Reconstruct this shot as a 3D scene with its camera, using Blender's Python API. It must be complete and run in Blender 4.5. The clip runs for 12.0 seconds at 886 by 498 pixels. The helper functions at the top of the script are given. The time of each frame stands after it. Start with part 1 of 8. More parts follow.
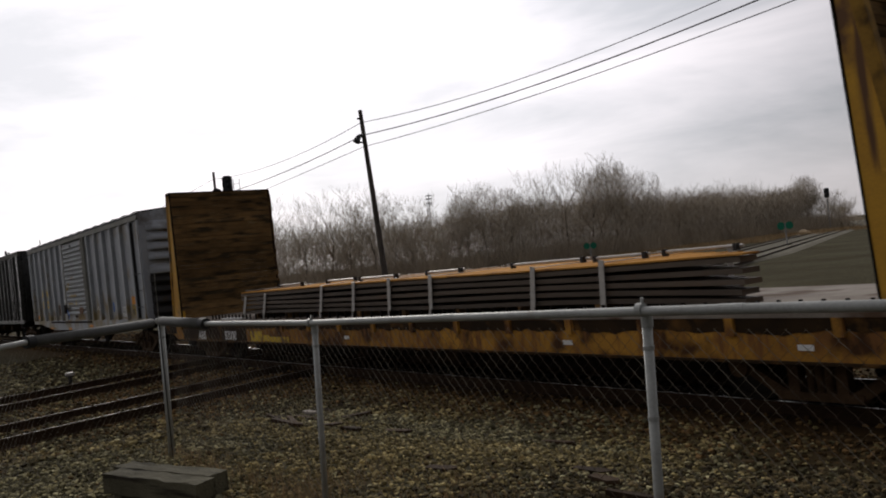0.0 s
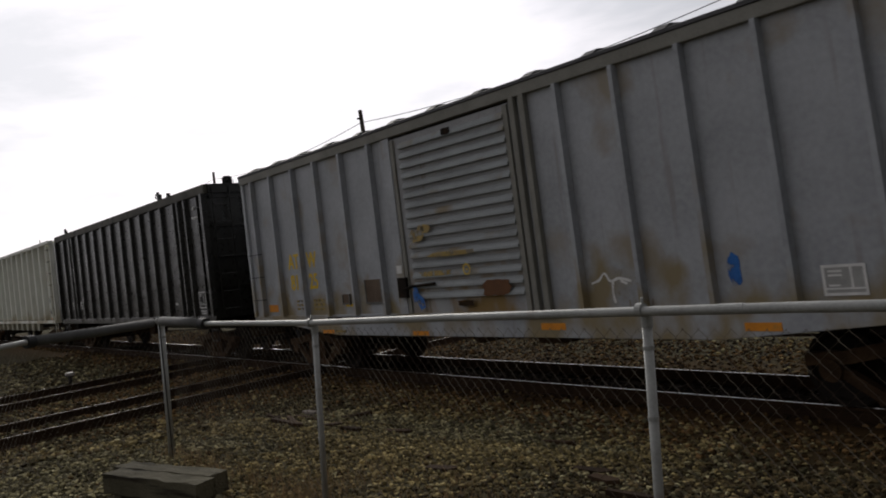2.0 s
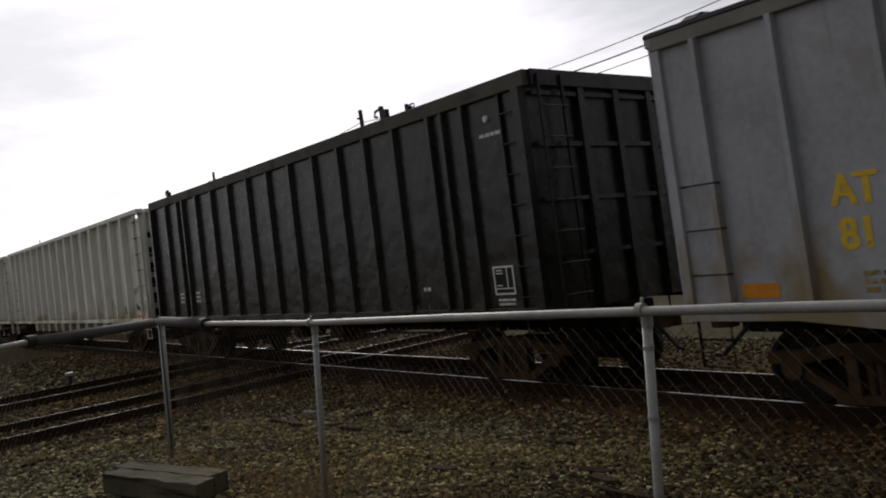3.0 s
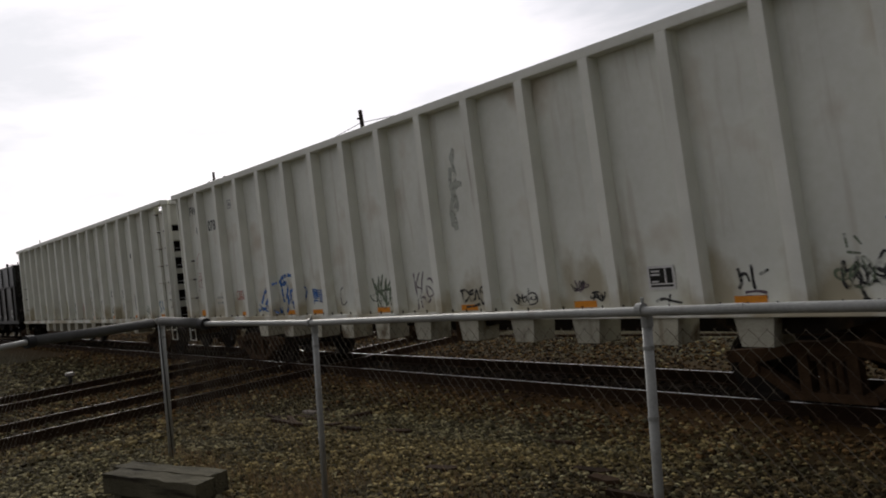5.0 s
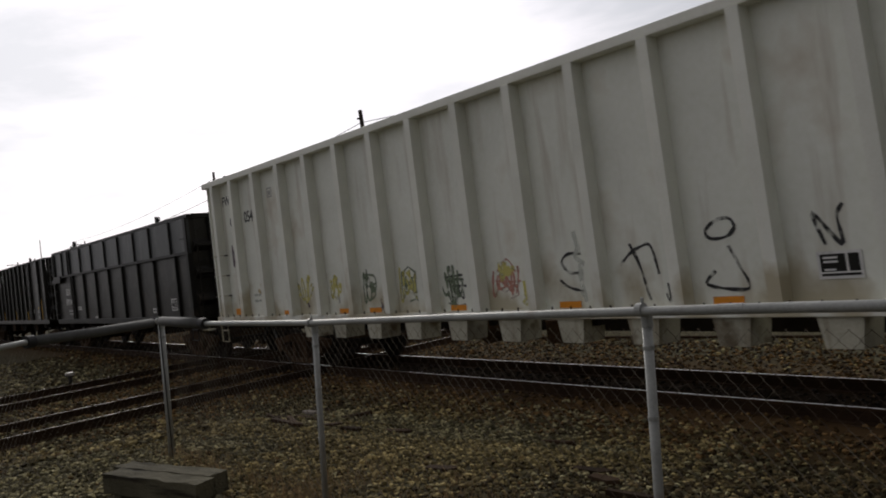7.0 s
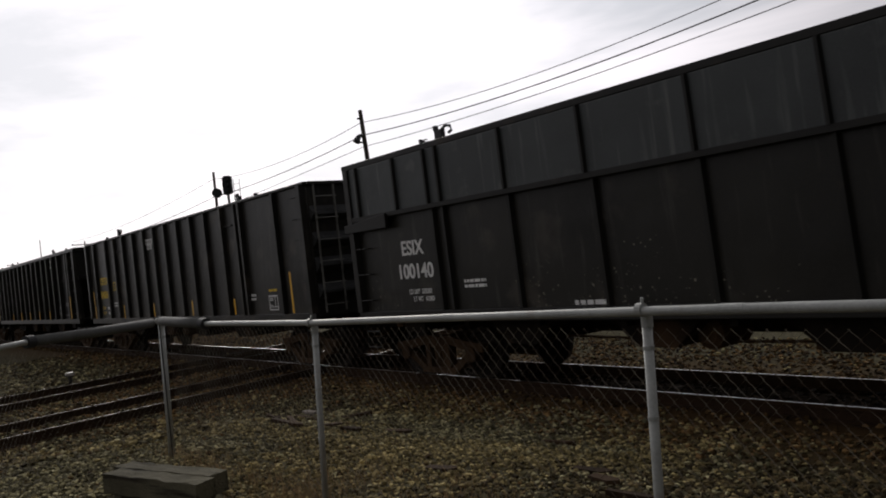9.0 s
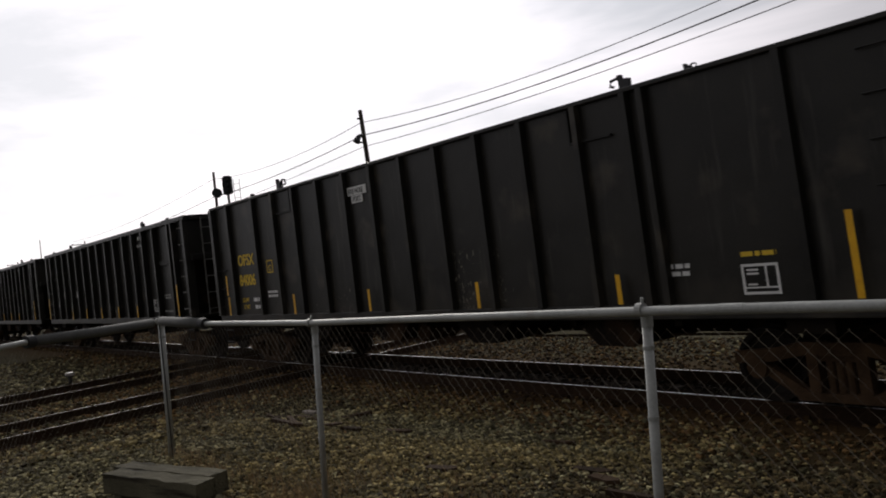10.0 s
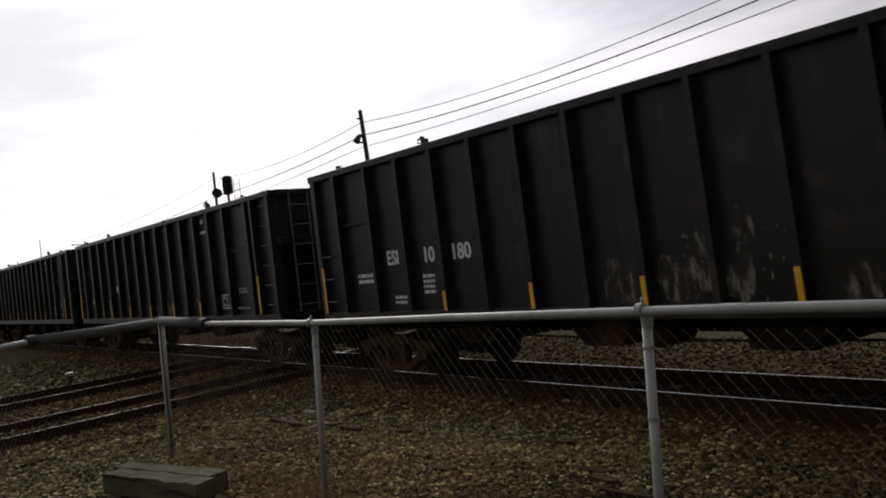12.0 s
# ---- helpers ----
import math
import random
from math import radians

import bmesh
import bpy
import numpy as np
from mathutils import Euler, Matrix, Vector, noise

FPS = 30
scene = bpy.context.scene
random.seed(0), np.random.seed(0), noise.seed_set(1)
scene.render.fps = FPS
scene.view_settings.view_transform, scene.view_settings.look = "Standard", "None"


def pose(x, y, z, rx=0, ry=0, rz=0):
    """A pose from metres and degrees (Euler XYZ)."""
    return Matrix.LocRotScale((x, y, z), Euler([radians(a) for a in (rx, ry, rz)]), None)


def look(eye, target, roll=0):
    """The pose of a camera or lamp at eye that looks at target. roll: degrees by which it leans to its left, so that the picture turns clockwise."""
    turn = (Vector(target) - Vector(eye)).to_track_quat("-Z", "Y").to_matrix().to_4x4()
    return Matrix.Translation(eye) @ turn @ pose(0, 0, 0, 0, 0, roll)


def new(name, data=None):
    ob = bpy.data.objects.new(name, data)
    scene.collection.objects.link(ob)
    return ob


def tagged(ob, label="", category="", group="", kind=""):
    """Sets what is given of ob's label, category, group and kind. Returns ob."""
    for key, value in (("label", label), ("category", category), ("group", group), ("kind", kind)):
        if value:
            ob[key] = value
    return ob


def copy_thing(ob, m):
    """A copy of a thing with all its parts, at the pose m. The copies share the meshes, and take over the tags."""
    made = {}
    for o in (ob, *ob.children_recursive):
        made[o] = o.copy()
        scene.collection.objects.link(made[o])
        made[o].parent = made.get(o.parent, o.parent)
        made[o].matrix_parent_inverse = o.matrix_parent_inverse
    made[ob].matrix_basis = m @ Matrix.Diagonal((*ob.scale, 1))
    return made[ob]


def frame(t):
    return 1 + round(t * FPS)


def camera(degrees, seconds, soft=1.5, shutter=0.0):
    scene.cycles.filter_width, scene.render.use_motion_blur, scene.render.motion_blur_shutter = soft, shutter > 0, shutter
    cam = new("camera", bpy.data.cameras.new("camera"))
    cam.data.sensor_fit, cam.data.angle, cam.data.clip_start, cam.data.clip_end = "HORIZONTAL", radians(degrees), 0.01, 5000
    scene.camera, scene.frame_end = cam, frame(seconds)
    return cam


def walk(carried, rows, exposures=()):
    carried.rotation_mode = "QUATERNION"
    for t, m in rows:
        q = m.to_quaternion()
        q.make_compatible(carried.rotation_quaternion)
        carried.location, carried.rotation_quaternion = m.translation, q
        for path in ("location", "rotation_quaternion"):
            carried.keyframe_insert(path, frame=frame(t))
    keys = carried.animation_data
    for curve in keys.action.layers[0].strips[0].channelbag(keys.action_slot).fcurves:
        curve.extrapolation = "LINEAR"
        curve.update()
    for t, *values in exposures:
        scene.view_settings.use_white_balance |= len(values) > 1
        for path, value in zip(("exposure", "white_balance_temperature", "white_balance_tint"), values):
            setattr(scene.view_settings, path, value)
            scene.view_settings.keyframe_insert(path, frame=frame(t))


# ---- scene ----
from collections import namedtuple

# camera: stands still beside the fence, leaning a little to its right
EYE = Vector((0.0, -9.323, 1.992))
YAW, PITCH, ROLL = radians(-52.78), radians(0.65), -6.06
AIM = Vector((math.sin(YAW) * math.cos(PITCH), math.cos(YAW) * math.cos(PITCH), math.sin(PITCH)))
cam = camera(55.78, 12.0, soft=1.9, shutter=0.68)
# the sensor is read from the top down in about a fiftieth of a second, so that passing cars lean
scene.cycles.rolling_shutter_type = "TOP"
scene.cycles.rolling_shutter_duration = 0.08
VIEW = look(EYE, EYE + AIM, ROLL)
walk(cam, [(0.0, VIEW), (12.0, VIEW)], exposures=[(0.0, 0.30), (12.0, 0.30)])

# train: one displacement for every car, metres along +x
SPEED, SLOWING = 11.451, -0.00259
LENGTHEN = 1.012  # the cars are this much longer than they are drawn below


def gone(t):
    return 0.05 + SPEED * t + SLOWING * t * t


# ---- world: thin overcast, brightest round the veiled sun ----
SUN_DIR = Vector((-0.86, 0.35, 0.42)).normalized()
world = bpy.data.worlds.new("overcast")
scene.world = world
world.use_nodes = True
wn, wl = world.node_tree.nodes, world.node_tree.links
wn.clear()


def wnode(kind, **values):
    n = wn.new(kind)
    for k, v in values.items():
        n.inputs[k].default_value = v
    return n


sky = wn.new("ShaderNodeTexSky")
sky.sky_type = "NISHITA"
sky.sun_disc = False
sky.sun_elevation = math.asin(SUN_DIR.z)
sky.sun_rotation = math.atan2(SUN_DIR.x, SUN_DIR.y)
coord = wn.new("ShaderNodeTexCoord")
flat = wn.new("ShaderNodeMapping")
flat.inputs["Scale"].default_value = (1.0, 1.0, 4.6)
wl.new(coord.outputs["Generated"], flat.inputs["Vector"])
cloud = wnode("ShaderNodeTexNoise", Scale=2.6, Detail=6.0, Roughness=0.55, Distortion=0.35)
wl.new(flat.outputs["Vector"], cloud.inputs["Vector"])
shade = wn.new("ShaderNodeValToRGB")
shade.color_ramp.elements[0].position, shade.color_ramp.elements[0].color = 0.33, (0.382, 0.384, 0.410, 1)
shade.color_ramp.elements[1].position, shade.color_ramp.elements[1].color = 0.68, (0.640, 0.606, 0.634, 1)
wl.new(cloud.outputs["Fac"], shade.inputs["Fac"])
toward = wn.new("ShaderNodeVectorMath")
toward.operation = "DOT_PRODUCT"
toward.inputs[1].default_value = SUN_DIR
wl.new(coord.outputs["Generated"], toward.inputs[0])
glow = wn.new("ShaderNodeMapRange")
glow.interpolation_type = "SMOOTHSTEP"
for k, v in (("From Min", 0.66), ("From Max", 1.0), ("To Min", 0.68), ("To Max", 1.70)):
    glow.inputs[k].default_value = v
wl.new(toward.outputs["Value"], glow.inputs["Value"])
dim = wn.new("ShaderNodeMapRange")
dim.interpolation_type = "SMOOTHSTEP"
for k, v in (("From Min", -0.85), ("From Max", 0.30), ("To Min", 0.19), ("To Max", 1.0)):
    dim.inputs[k].default_value = v
wl.new(toward.outputs["Value"], dim.inputs["Value"])
away = wn.new("ShaderNodeMath")
away.operation = "MULTIPLY"
wl.new(glow.outputs["Result"], away.inputs[0])
wl.new(dim.outputs["Result"], away.inputs[1])
veil = wn.new("ShaderNodeVectorMath")
veil.operation = "SCALE"
wl.new(shade.outputs["Color"], veil.inputs[0])
wl.new(away.outputs["Value"], veil.inputs["Scale"])
clear = wn.new("ShaderNodeVectorMath")
clear.operation = "SCALE"
clear.inputs["Scale"].default_value = 0.004
wl.new(sky.outputs["Color"], clear.inputs[0])
both = wn.new("ShaderNodeVectorMath")
both.operation = "ADD"
wl.new(veil.outputs["Vector"], both.inputs[0])
wl.new(clear.outputs["Vector"], both.inputs[1])
back = wnode("ShaderNodeBackground", Strength=1.0)
wl.new(both.outputs["Vector"], back.inputs["Color"])
wout = wn.new("ShaderNodeOutputWorld")
wl.new(back.outputs["Background"], wout.inputs["Surface"])

sun = new("sun", bpy.data.lights.new("sun", "SUN"))
sun.data.energy, sun.data.angle, sun.data.color = 1.15, radians(18), (1.0, 0.95, 0.88)
sun.matrix_world = look(SUN_DIR * 50, (0, 0, 0))


# ---- materials ----
def surface(name, light, dark, scale=6.0, rough=0.8, metal=0.0, bump=0.2, grain=40.0,
            stain=None, stain_scale=1.2, stain_at=0.58, runs=None, run_at=0.6, runs_soft=0.12, vary=0.0, islands=0.0, depth=0.004, gloss=0.3, run_space=(2.2, 2.2, 0.16), stain_space=None, dents=0.0, skew=0.0, splash=None):
    """Two tones by a coarse noise, a fine grain, stains and vertical runs of other colours, relief.
    splash: colour, height up to which dirt has been thrown, and how much of it stays clean."""
    m = bpy.data.materials.new(name)
    m.use_nodes = True
    nt = m.node_tree
    n, l = nt.nodes, nt.links
    b = n["Principled BSDF"]
    b.inputs["Metallic"].default_value = metal
    b.inputs["Specular IOR Level"].default_value = gloss
    tc = n.new("ShaderNodeTexCoord")

    space = tc.outputs["Object"]
    if vary:
        info = n.new("ShaderNodeObjectInfo")
        apart = n.new("ShaderNodeVectorMath")
        apart.operation = "MULTIPLY_ADD"
        apart.inputs[1].default_value = (41.0, 17.0, 29.0)
        l.new(info.outputs["Random"], apart.inputs[0])
        l.new(space, apart.inputs[2])
        space = apart.outputs["Vector"]

    def noise_at(sc, detail, mapping=None):
        t = n.new("ShaderNodeTexNoise")
        t.inputs["Scale"].default_value, t.inputs["Detail"].default_value = sc, detail
        if mapping:
            mp = n.new("ShaderNodeMapping")
            mp.inputs["Scale"].default_value = mapping
            l.new(space, mp.inputs["Vector"])
            l.new(mp.outputs["Vector"], t.inputs["Vector"])
        else:
            l.new(space, t.inputs["Vector"])
        return t.outputs["Fac"]

    def mixed(fac, a, c):
        x = n.new("ShaderNodeMix")
        x.data_type = "RGBA"
        for sock, v in ((x.inputs["Factor"], fac), (x.inputs["A"], a), (x.inputs["B"], c)):
            if isinstance(v, bpy.types.NodeSocket):
                l.new(v, sock)
            elif isinstance(v, float):
                sock.default_value = v
            else:
                sock.default_value = (*v, 1)
        return x.outputs["Result"]

    def step(fac, lo, hi):
        x = n.new("ShaderNodeMapRange")
        x.inputs["From Min"].default_value, x.inputs["From Max"].default_value = lo, hi
        l.new(fac, x.inputs["Value"])
        return x.outputs["Result"]

    col = mixed(step(noise_at(scale, 5), 0.3, 0.7), dark, light)
    fine = noise_at(grain, 3)
    col = mixed(step(fine, 0.15, 0.9), col, mixed(0.3, col, tuple(min(1, 2.0 * v) for v in light)))
    if stain:
        col = mixed(step(noise_at(stain_scale, 6, stain_space), stain_at, stain_at + 0.13), col, stain)
    if runs:
        col = mixed(step(noise_at(3.0, 4, run_space), run_at, run_at + runs_soft), col, runs)
    if splash:
        tint, reach, clean = splash
        height = n.new("ShaderNodeSeparateXYZ")
        l.new(tc.outputs["Object"], height.inputs["Vector"])
        less = n.new("ShaderNodeMapRange")
        less.inputs["From Min"].default_value, less.inputs["From Max"].default_value = 1.1, reach
        less.inputs["To Min"].default_value, less.inputs["To Max"].default_value = 0.24, -0.12
        l.new(height.outputs["Z"], less.inputs["Value"])
        plus = n.new("ShaderNodeMath")
        plus.operation = "ADD"
        l.new(noise_at(1.5, 7, (1.0, 1.0, 0.75)), plus.inputs[0])
        l.new(less.outputs["Result"], plus.inputs[1])
        col = mixed(step(plus.outputs["Value"], clean, clean + 0.17), col, tint)
    if vary or islands:
        if islands:
            g = n.new("ShaderNodeNewGeometry")
            src = g.outputs["Random Per Island"]
        else:
            g = n.new("ShaderNodeObjectInfo")
            src = g.outputs["Random"]
        amt = vary or islands
        x = n.new("ShaderNodeMapRange")
        x.inputs["To Min"].default_value, x.inputs["To Max"].default_value = 1 - amt, 1 + amt
        if skew:
            few = n.new("ShaderNodeMath")
            few.operation = "POWER"
            few.inputs[1].default_value = skew
            l.new(src, few.inputs[0])
            src = few.outputs["Value"]
            x.inputs["To Min"].default_value, x.inputs["To Max"].default_value = 1 - amt, 1 - amt + 2.6 * amt
        l.new(src, x.inputs["Value"])
        sc = n.new("ShaderNodeVectorMath")
        sc.operation = "SCALE"
        l.new(col, sc.inputs[0])
        l.new(x.outputs["Result"], sc.inputs["Scale"])
        col = sc.outputs["Vector"]
    l.new(col, b.inputs["Base Color"])
    r = n.new("ShaderNodeMapRange")
    r.inputs["To Min"].default_value, r.inputs["To Max"].default_value = max(0.05, rough - 0.12), min(1, rough + 0.12)
    l.new(fine, r.inputs["Value"])
    l.new(r.outputs["Result"], b.inputs["Roughness"])
    if bump:
        bp = n.new("ShaderNodeBump")
        bp.inputs["Strength"].default_value, bp.inputs["Distance"].default_value = bump, depth
        l.new(fine, bp.inputs["Height"])
        if dents:
            broad = n.new("ShaderNodeBump")
            broad.inputs["Strength"].default_value, broad.inputs["Distance"].default_value = 1.0, dents
            l.new(noise_at(2.1, 2), broad.inputs["Height"])
            l.new(broad.outputs["Normal"], bp.inputs["Normal"])
        l.new(bp.outputs["Normal"], b.inputs["Normal"])
    return m


MAT = dict(
    box_paint=surface("grey_blue_paint", (0.345, 0.358, 0.373), (0.236, 0.248, 0.257), 1.3, 0.5, gloss=0.45, bump=0.15, grain=14, stain=(0.27, 0.235, 0.175), stain_scale=0.9, stain_at=0.585, runs=(0.20, 0.17, 0.135), run_at=0.62, runs_soft=0.25, vary=0.05, splash=((0.245, 0.195, 0.105), 2.7, 0.63)),
    box_end=surface("blue_grey_end_paint", (0.299, 0.319, 0.344), (0.199, 0.215, 0.235), 1.6, 0.62, bump=0.15, stain=(0.07, 0.05, 0.03), stain_scale=1.1, stain_at=0.6),
    box_trim=surface("grey_trim_paint", (0.216, 0.211, 0.184), (0.135, 0.131, 0.108), 2.0, 0.65, bump=0.15, stain=(0.15, 0.10, 0.06), stain_at=0.62, vary=0.06),
    door_paint=surface("grey_door_paint", (0.299, 0.305, 0.305), (0.196, 0.196, 0.196), 1.6, 0.62, bump=0.15, stain=(0.19, 0.14, 0.07), stain_scale=0.9, stain_at=0.60, runs=(0.16, 0.125, 0.085), run_at=0.64, vary=0.05, splash=((0.22, 0.14, 0.045), 2.3, 0.60)),
    door_rib=surface("weathered_door_rib_paint", (0.272, 0.29, 0.289), (0.17, 0.179, 0.175), 1.4, 0.6, bump=0.15, stain=(0.20, 0.16, 0.10), stain_scale=1.1, stain_at=0.60, vary=0.08),
    placard_wood=surface("weathered_placard_wood", (0.135, 0.098, 0.068), (0.055, 0.038, 0.025), 2.5, 0.9, bump=0.3, grain=45, stain=(0.03, 0.022, 0.015), stain_scale=2.2, stain_at=0.58),
    black_paint=surface("black_car_paint", (0.0174, 0.0161, 0.0127), (0.00745, 0.0069, 0.0055), 1.2, 0.30, dents=0.026, gloss=0.40, bump=0.05, grain=9, stain=(0.05, 0.045, 0.04), stain_scale=1.7, stain_at=0.66, runs=(0.05, 0.042, 0.035), run_at=0.68, depth=0.02, vary=0.10),
    black_trim=surface("black_trim_paint", (0.014, 0.0126, 0.010), (0.006, 0.0055, 0.0045), 2.0, 0.5, gloss=0.22, bump=0.15, stain=(0.05, 0.038, 0.027), stain_at=0.62, vary=0.15),
    dark_paint=surface("weathered_black_paint", (0.019, 0.0172, 0.0138), (0.0062, 0.0057, 0.0046), 0.9, 0.40, dents=0.012, gloss=0.22, bump=0.08, stain=(0.046, 0.039, 0.029), stain_scale=1.6, stain_at=0.57, runs=(0.055, 0.051, 0.042), run_at=0.60, runs_soft=0.25, run_space=(3.0, 3.0, 0.30), vary=0.12, splash=((0.036, 0.031, 0.024), 2.2, 0.66)),
    coal_paint=surface("worn_coal_car_black", (0.0177, 0.0162, 0.0124), (0.00595, 0.0054, 0.00419), 0.7, 0.40, dents=0.012, gloss=0.22, bump=0.08, stain=(0.044, 0.038, 0.030), stain_scale=1.6, stain_at=0.58, runs=(0.05, 0.047, 0.039), run_at=0.60, runs_soft=0.25, run_space=(3.0, 3.0, 0.30), vary=0.12),
    # blue-grey tone carries the sky's sheen in the colour; streaks are paint runs
    upper_paint=surface("sky_sheen_black_paint", (0.042, 0.047, 0.046), (0.018, 0.020, 0.0195), 0.8, 0.42, dents=0.012, gloss=0.3, bump=0.1, stain=(0.085, 0.088, 0.080), stain_scale=2.2, stain_at=0.63, runs=(0.11, 0.115, 0.105), run_at=0.58, runs_soft=0.22, run_space=(3.2, 3.2, 0.25), vary=0.10),
    greyed_black=surface("greyed_black_paint", (0.036, 0.036, 0.035), (0.014, 0.014, 0.0135), 1.6, 0.5, bump=0.1, gloss=0.2, stain=(0.06, 0.06, 0.058), stain_scale=3.0, stain_at=0.60, runs=(0.05, 0.05, 0.048), run_at=0.60),
    chord_grime=surface("dusty_brown_chord_paint", (0.085, 0.080, 0.062), (0.036, 0.033, 0.026), 1.8, 0.7, bump=0.2, stain=(0.02, 0.018, 0.015), stain_scale=2.4, stain_at=0.58, vary=0.08),
    roof_top=surface("tarred_roof_steel", (0.035, 0.034, 0.033), (0.016, 0.016, 0.016), 2.0, 0.7, bump=0.2),
    flange_rust=surface("rusted_yellow_flange", (0.28, 0.155, 0.026), (0.11, 0.060, 0.016), 1.6, 0.75, bump=0.2, gloss=0.15, stain=(0.05, 0.028, 0.012), stain_scale=2.4, stain_at=0.52),
    chute_paint=surface("dirty_chute_paint", (0.46, 0.445, 0.355), (0.27, 0.255, 0.19), 2.2, 0.75, bump=0.2, stain=(0.15, 0.12, 0.075), stain_scale=2.6, stain_at=0.55, runs=(0.20, 0.16, 0.10), run_at=0.58, runs_soft=0.2, vary=0.18),
    worn_iron=surface("worn_pale_iron", (0.15, 0.145, 0.13), (0.03, 0.028, 0.025), 5, 0.55, bump=0.1),
    scrape=surface("scraped_bare_metal", (0.22, 0.205, 0.17), (0.10, 0.092, 0.075), 5, 0.8, bump=0.1),
    peel=surface("bare_primer", (0.21, 0.19, 0.15), (0.09, 0.082, 0.065), 7, 0.8, bump=0.1),
    hopper_paint=surface("pale_grey_paint", (0.814, 0.831, 0.726), (0.649, 0.665, 0.572), 0.8, 0.5, gloss=0.45, bump=0.12, grain=12, stain=(0.60, 0.555, 0.45), stain_scale=0.8, stain_at=0.565, run_space=(1.5, 1.5, 0.16), runs=(0.50, 0.46, 0.37), run_at=0.55, runs_soft=0.26, vary=0.03, splash=((0.46, 0.42, 0.30), 2.5, 0.62)),
    hopper_trim=surface("pale_grey_rib_paint", (0.827, 0.832, 0.731), (0.7, 0.705, 0.609), 1.6, 0.6, bump=0.12, runs=(0.34, 0.29, 0.22), run_at=0.68, vary=0.04, splash=((0.50, 0.45, 0.32), 2.2, 0.64)),
    hopper_end=surface("dirty_grey_end_paint", (0.644, 0.644, 0.552), (0.46, 0.454, 0.385), 1.2, 0.7, bump=0.2, stain=(0.34, 0.30, 0.23), stain_scale=1.3, stain_at=0.60, runs=(0.26, 0.22, 0.16), run_at=0.62, runs_soft=0.25),
    dark_end=surface("dark_end_paint", (0.0437, 0.0427, 0.0413), (0.0123, 0.0115, 0.0108), 1.6, 0.7, bump=0.3, stain=(0.06, 0.04, 0.022), stain_scale=2.5, stain_at=0.6),
    roof=surface("weathered_roof_steel", (0.10, 0.098, 0.092), (0.05, 0.048, 0.045), 2.0, 0.6, bump=0.2),
    sill_dark=surface("rust_black_sill_paint", (0.032, 0.018, 0.0075), (0.009, 0.006, 0.0035), 2.4, 0.85, bump=0.3, gloss=0.12, stain=(0.12, 0.058, 0.016), stain_scale=2.6, stain_at=0.56),
    bed=surface("pale_track_ballast", (0.185, 0.172, 0.135), (0.105, 0.097, 0.075), 1.5, 1.0, gloss=0.02, bump=0.5, grain=30),
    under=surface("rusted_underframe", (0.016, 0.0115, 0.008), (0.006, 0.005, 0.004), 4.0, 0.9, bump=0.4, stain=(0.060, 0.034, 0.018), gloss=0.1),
    truck=surface("grimy_cast_steel", (0.0694, 0.0411, 0.022), (0.0201, 0.0127, 0.00748), 5.0, 0.9, bump=0.4, stain=(0.045, 0.026, 0.014), stain_scale=3, gloss=0.1, vary=0.20),
    tread=surface("worn_wheel_steel", (0.022, 0.017, 0.013), (0.009, 0.007, 0.0055), 6.0, 0.7, 0.2, 0.2, gloss=0.15),
    yellow=surface("rusty_yellow_paint", (0.50, 0.27, 0.022), (0.36, 0.18, 0.018), 2.2, 0.6, bump=0.2, stain=(0.13, 0.06, 0.02), stain_scale=1.6, stain_at=0.56, runs=(0.12, 0.055, 0.02), run_at=0.58),
    sill_yellow=surface("rust_eaten_yellow_paint", (0.40, 0.200, 0.030), (0.125, 0.056, 0.015), 0.9, 0.75, bump=0.25, gloss=0.15, stain=(0.058, 0.026, 0.010), stain_scale=1.9, stain_at=0.50, runs=(0.18, 0.080, 0.026), run_at=0.46, runs_soft=0.2, run_space=(3.6, 3.6, 1.0), vary=0.06),
    lump=surface("weathered_plank", (0.167, 0.097, 0.0388), (0.0614, 0.0378, 0.016), 2.2, 0.9, bump=0.8, grain=38, gloss=0.1, stain=(0.042, 0.030, 0.016), stain_scale=1.7, stain_at=0.50, stain_space=(1.0, 0.8, 3.2), runs=(0.185, 0.130, 0.068), run_at=0.60, runs_soft=0.14, run_space=(1.0, 0.75, 6.5), vary=0.34, depth=0.012),
    cargo=surface("dark_rolled_steel", (0.0994, 0.075, 0.054), (0.0557, 0.042, 0.0311), 1.0, 0.6, 0.2, 0.3, stain=(0.10, 0.06, 0.035), stain_scale=2.0, stain_at=0.6, vary=0.25),
    rust=surface("orange_rust", (0.50, 0.25, 0.055), (0.28, 0.125, 0.03), 1.5, 0.95, gloss=0.05, bump=0.4, stain=(0.14, 0.065, 0.03), stain_scale=2.5, stain_at=0.58),
    strap=surface("galvanised_strap", (0.42, 0.40, 0.37), (0.30, 0.28, 0.25), 8, 0.5, 0.3, 0.2, stain=(0.20, 0.12, 0.07), stain_at=0.62),
    deck=surface("dusty_deck", (0.274, 0.245, 0.209), (0.108, 0.0828, 0.0612), 1.4, 0.9, bump=0.4, stain=(0.10, 0.060, 0.036), stain_scale=1.2, stain_at=0.51, vary=0.10),
    pipe=surface("galvanised_pipe", (0.30, 0.305, 0.285), (0.205, 0.21, 0.195), 7, 0.52, 0.15, 0.15, grain=70, gloss=0.35, stain=(0.23, 0.215, 0.19), stain_scale=5, stain_at=0.6),
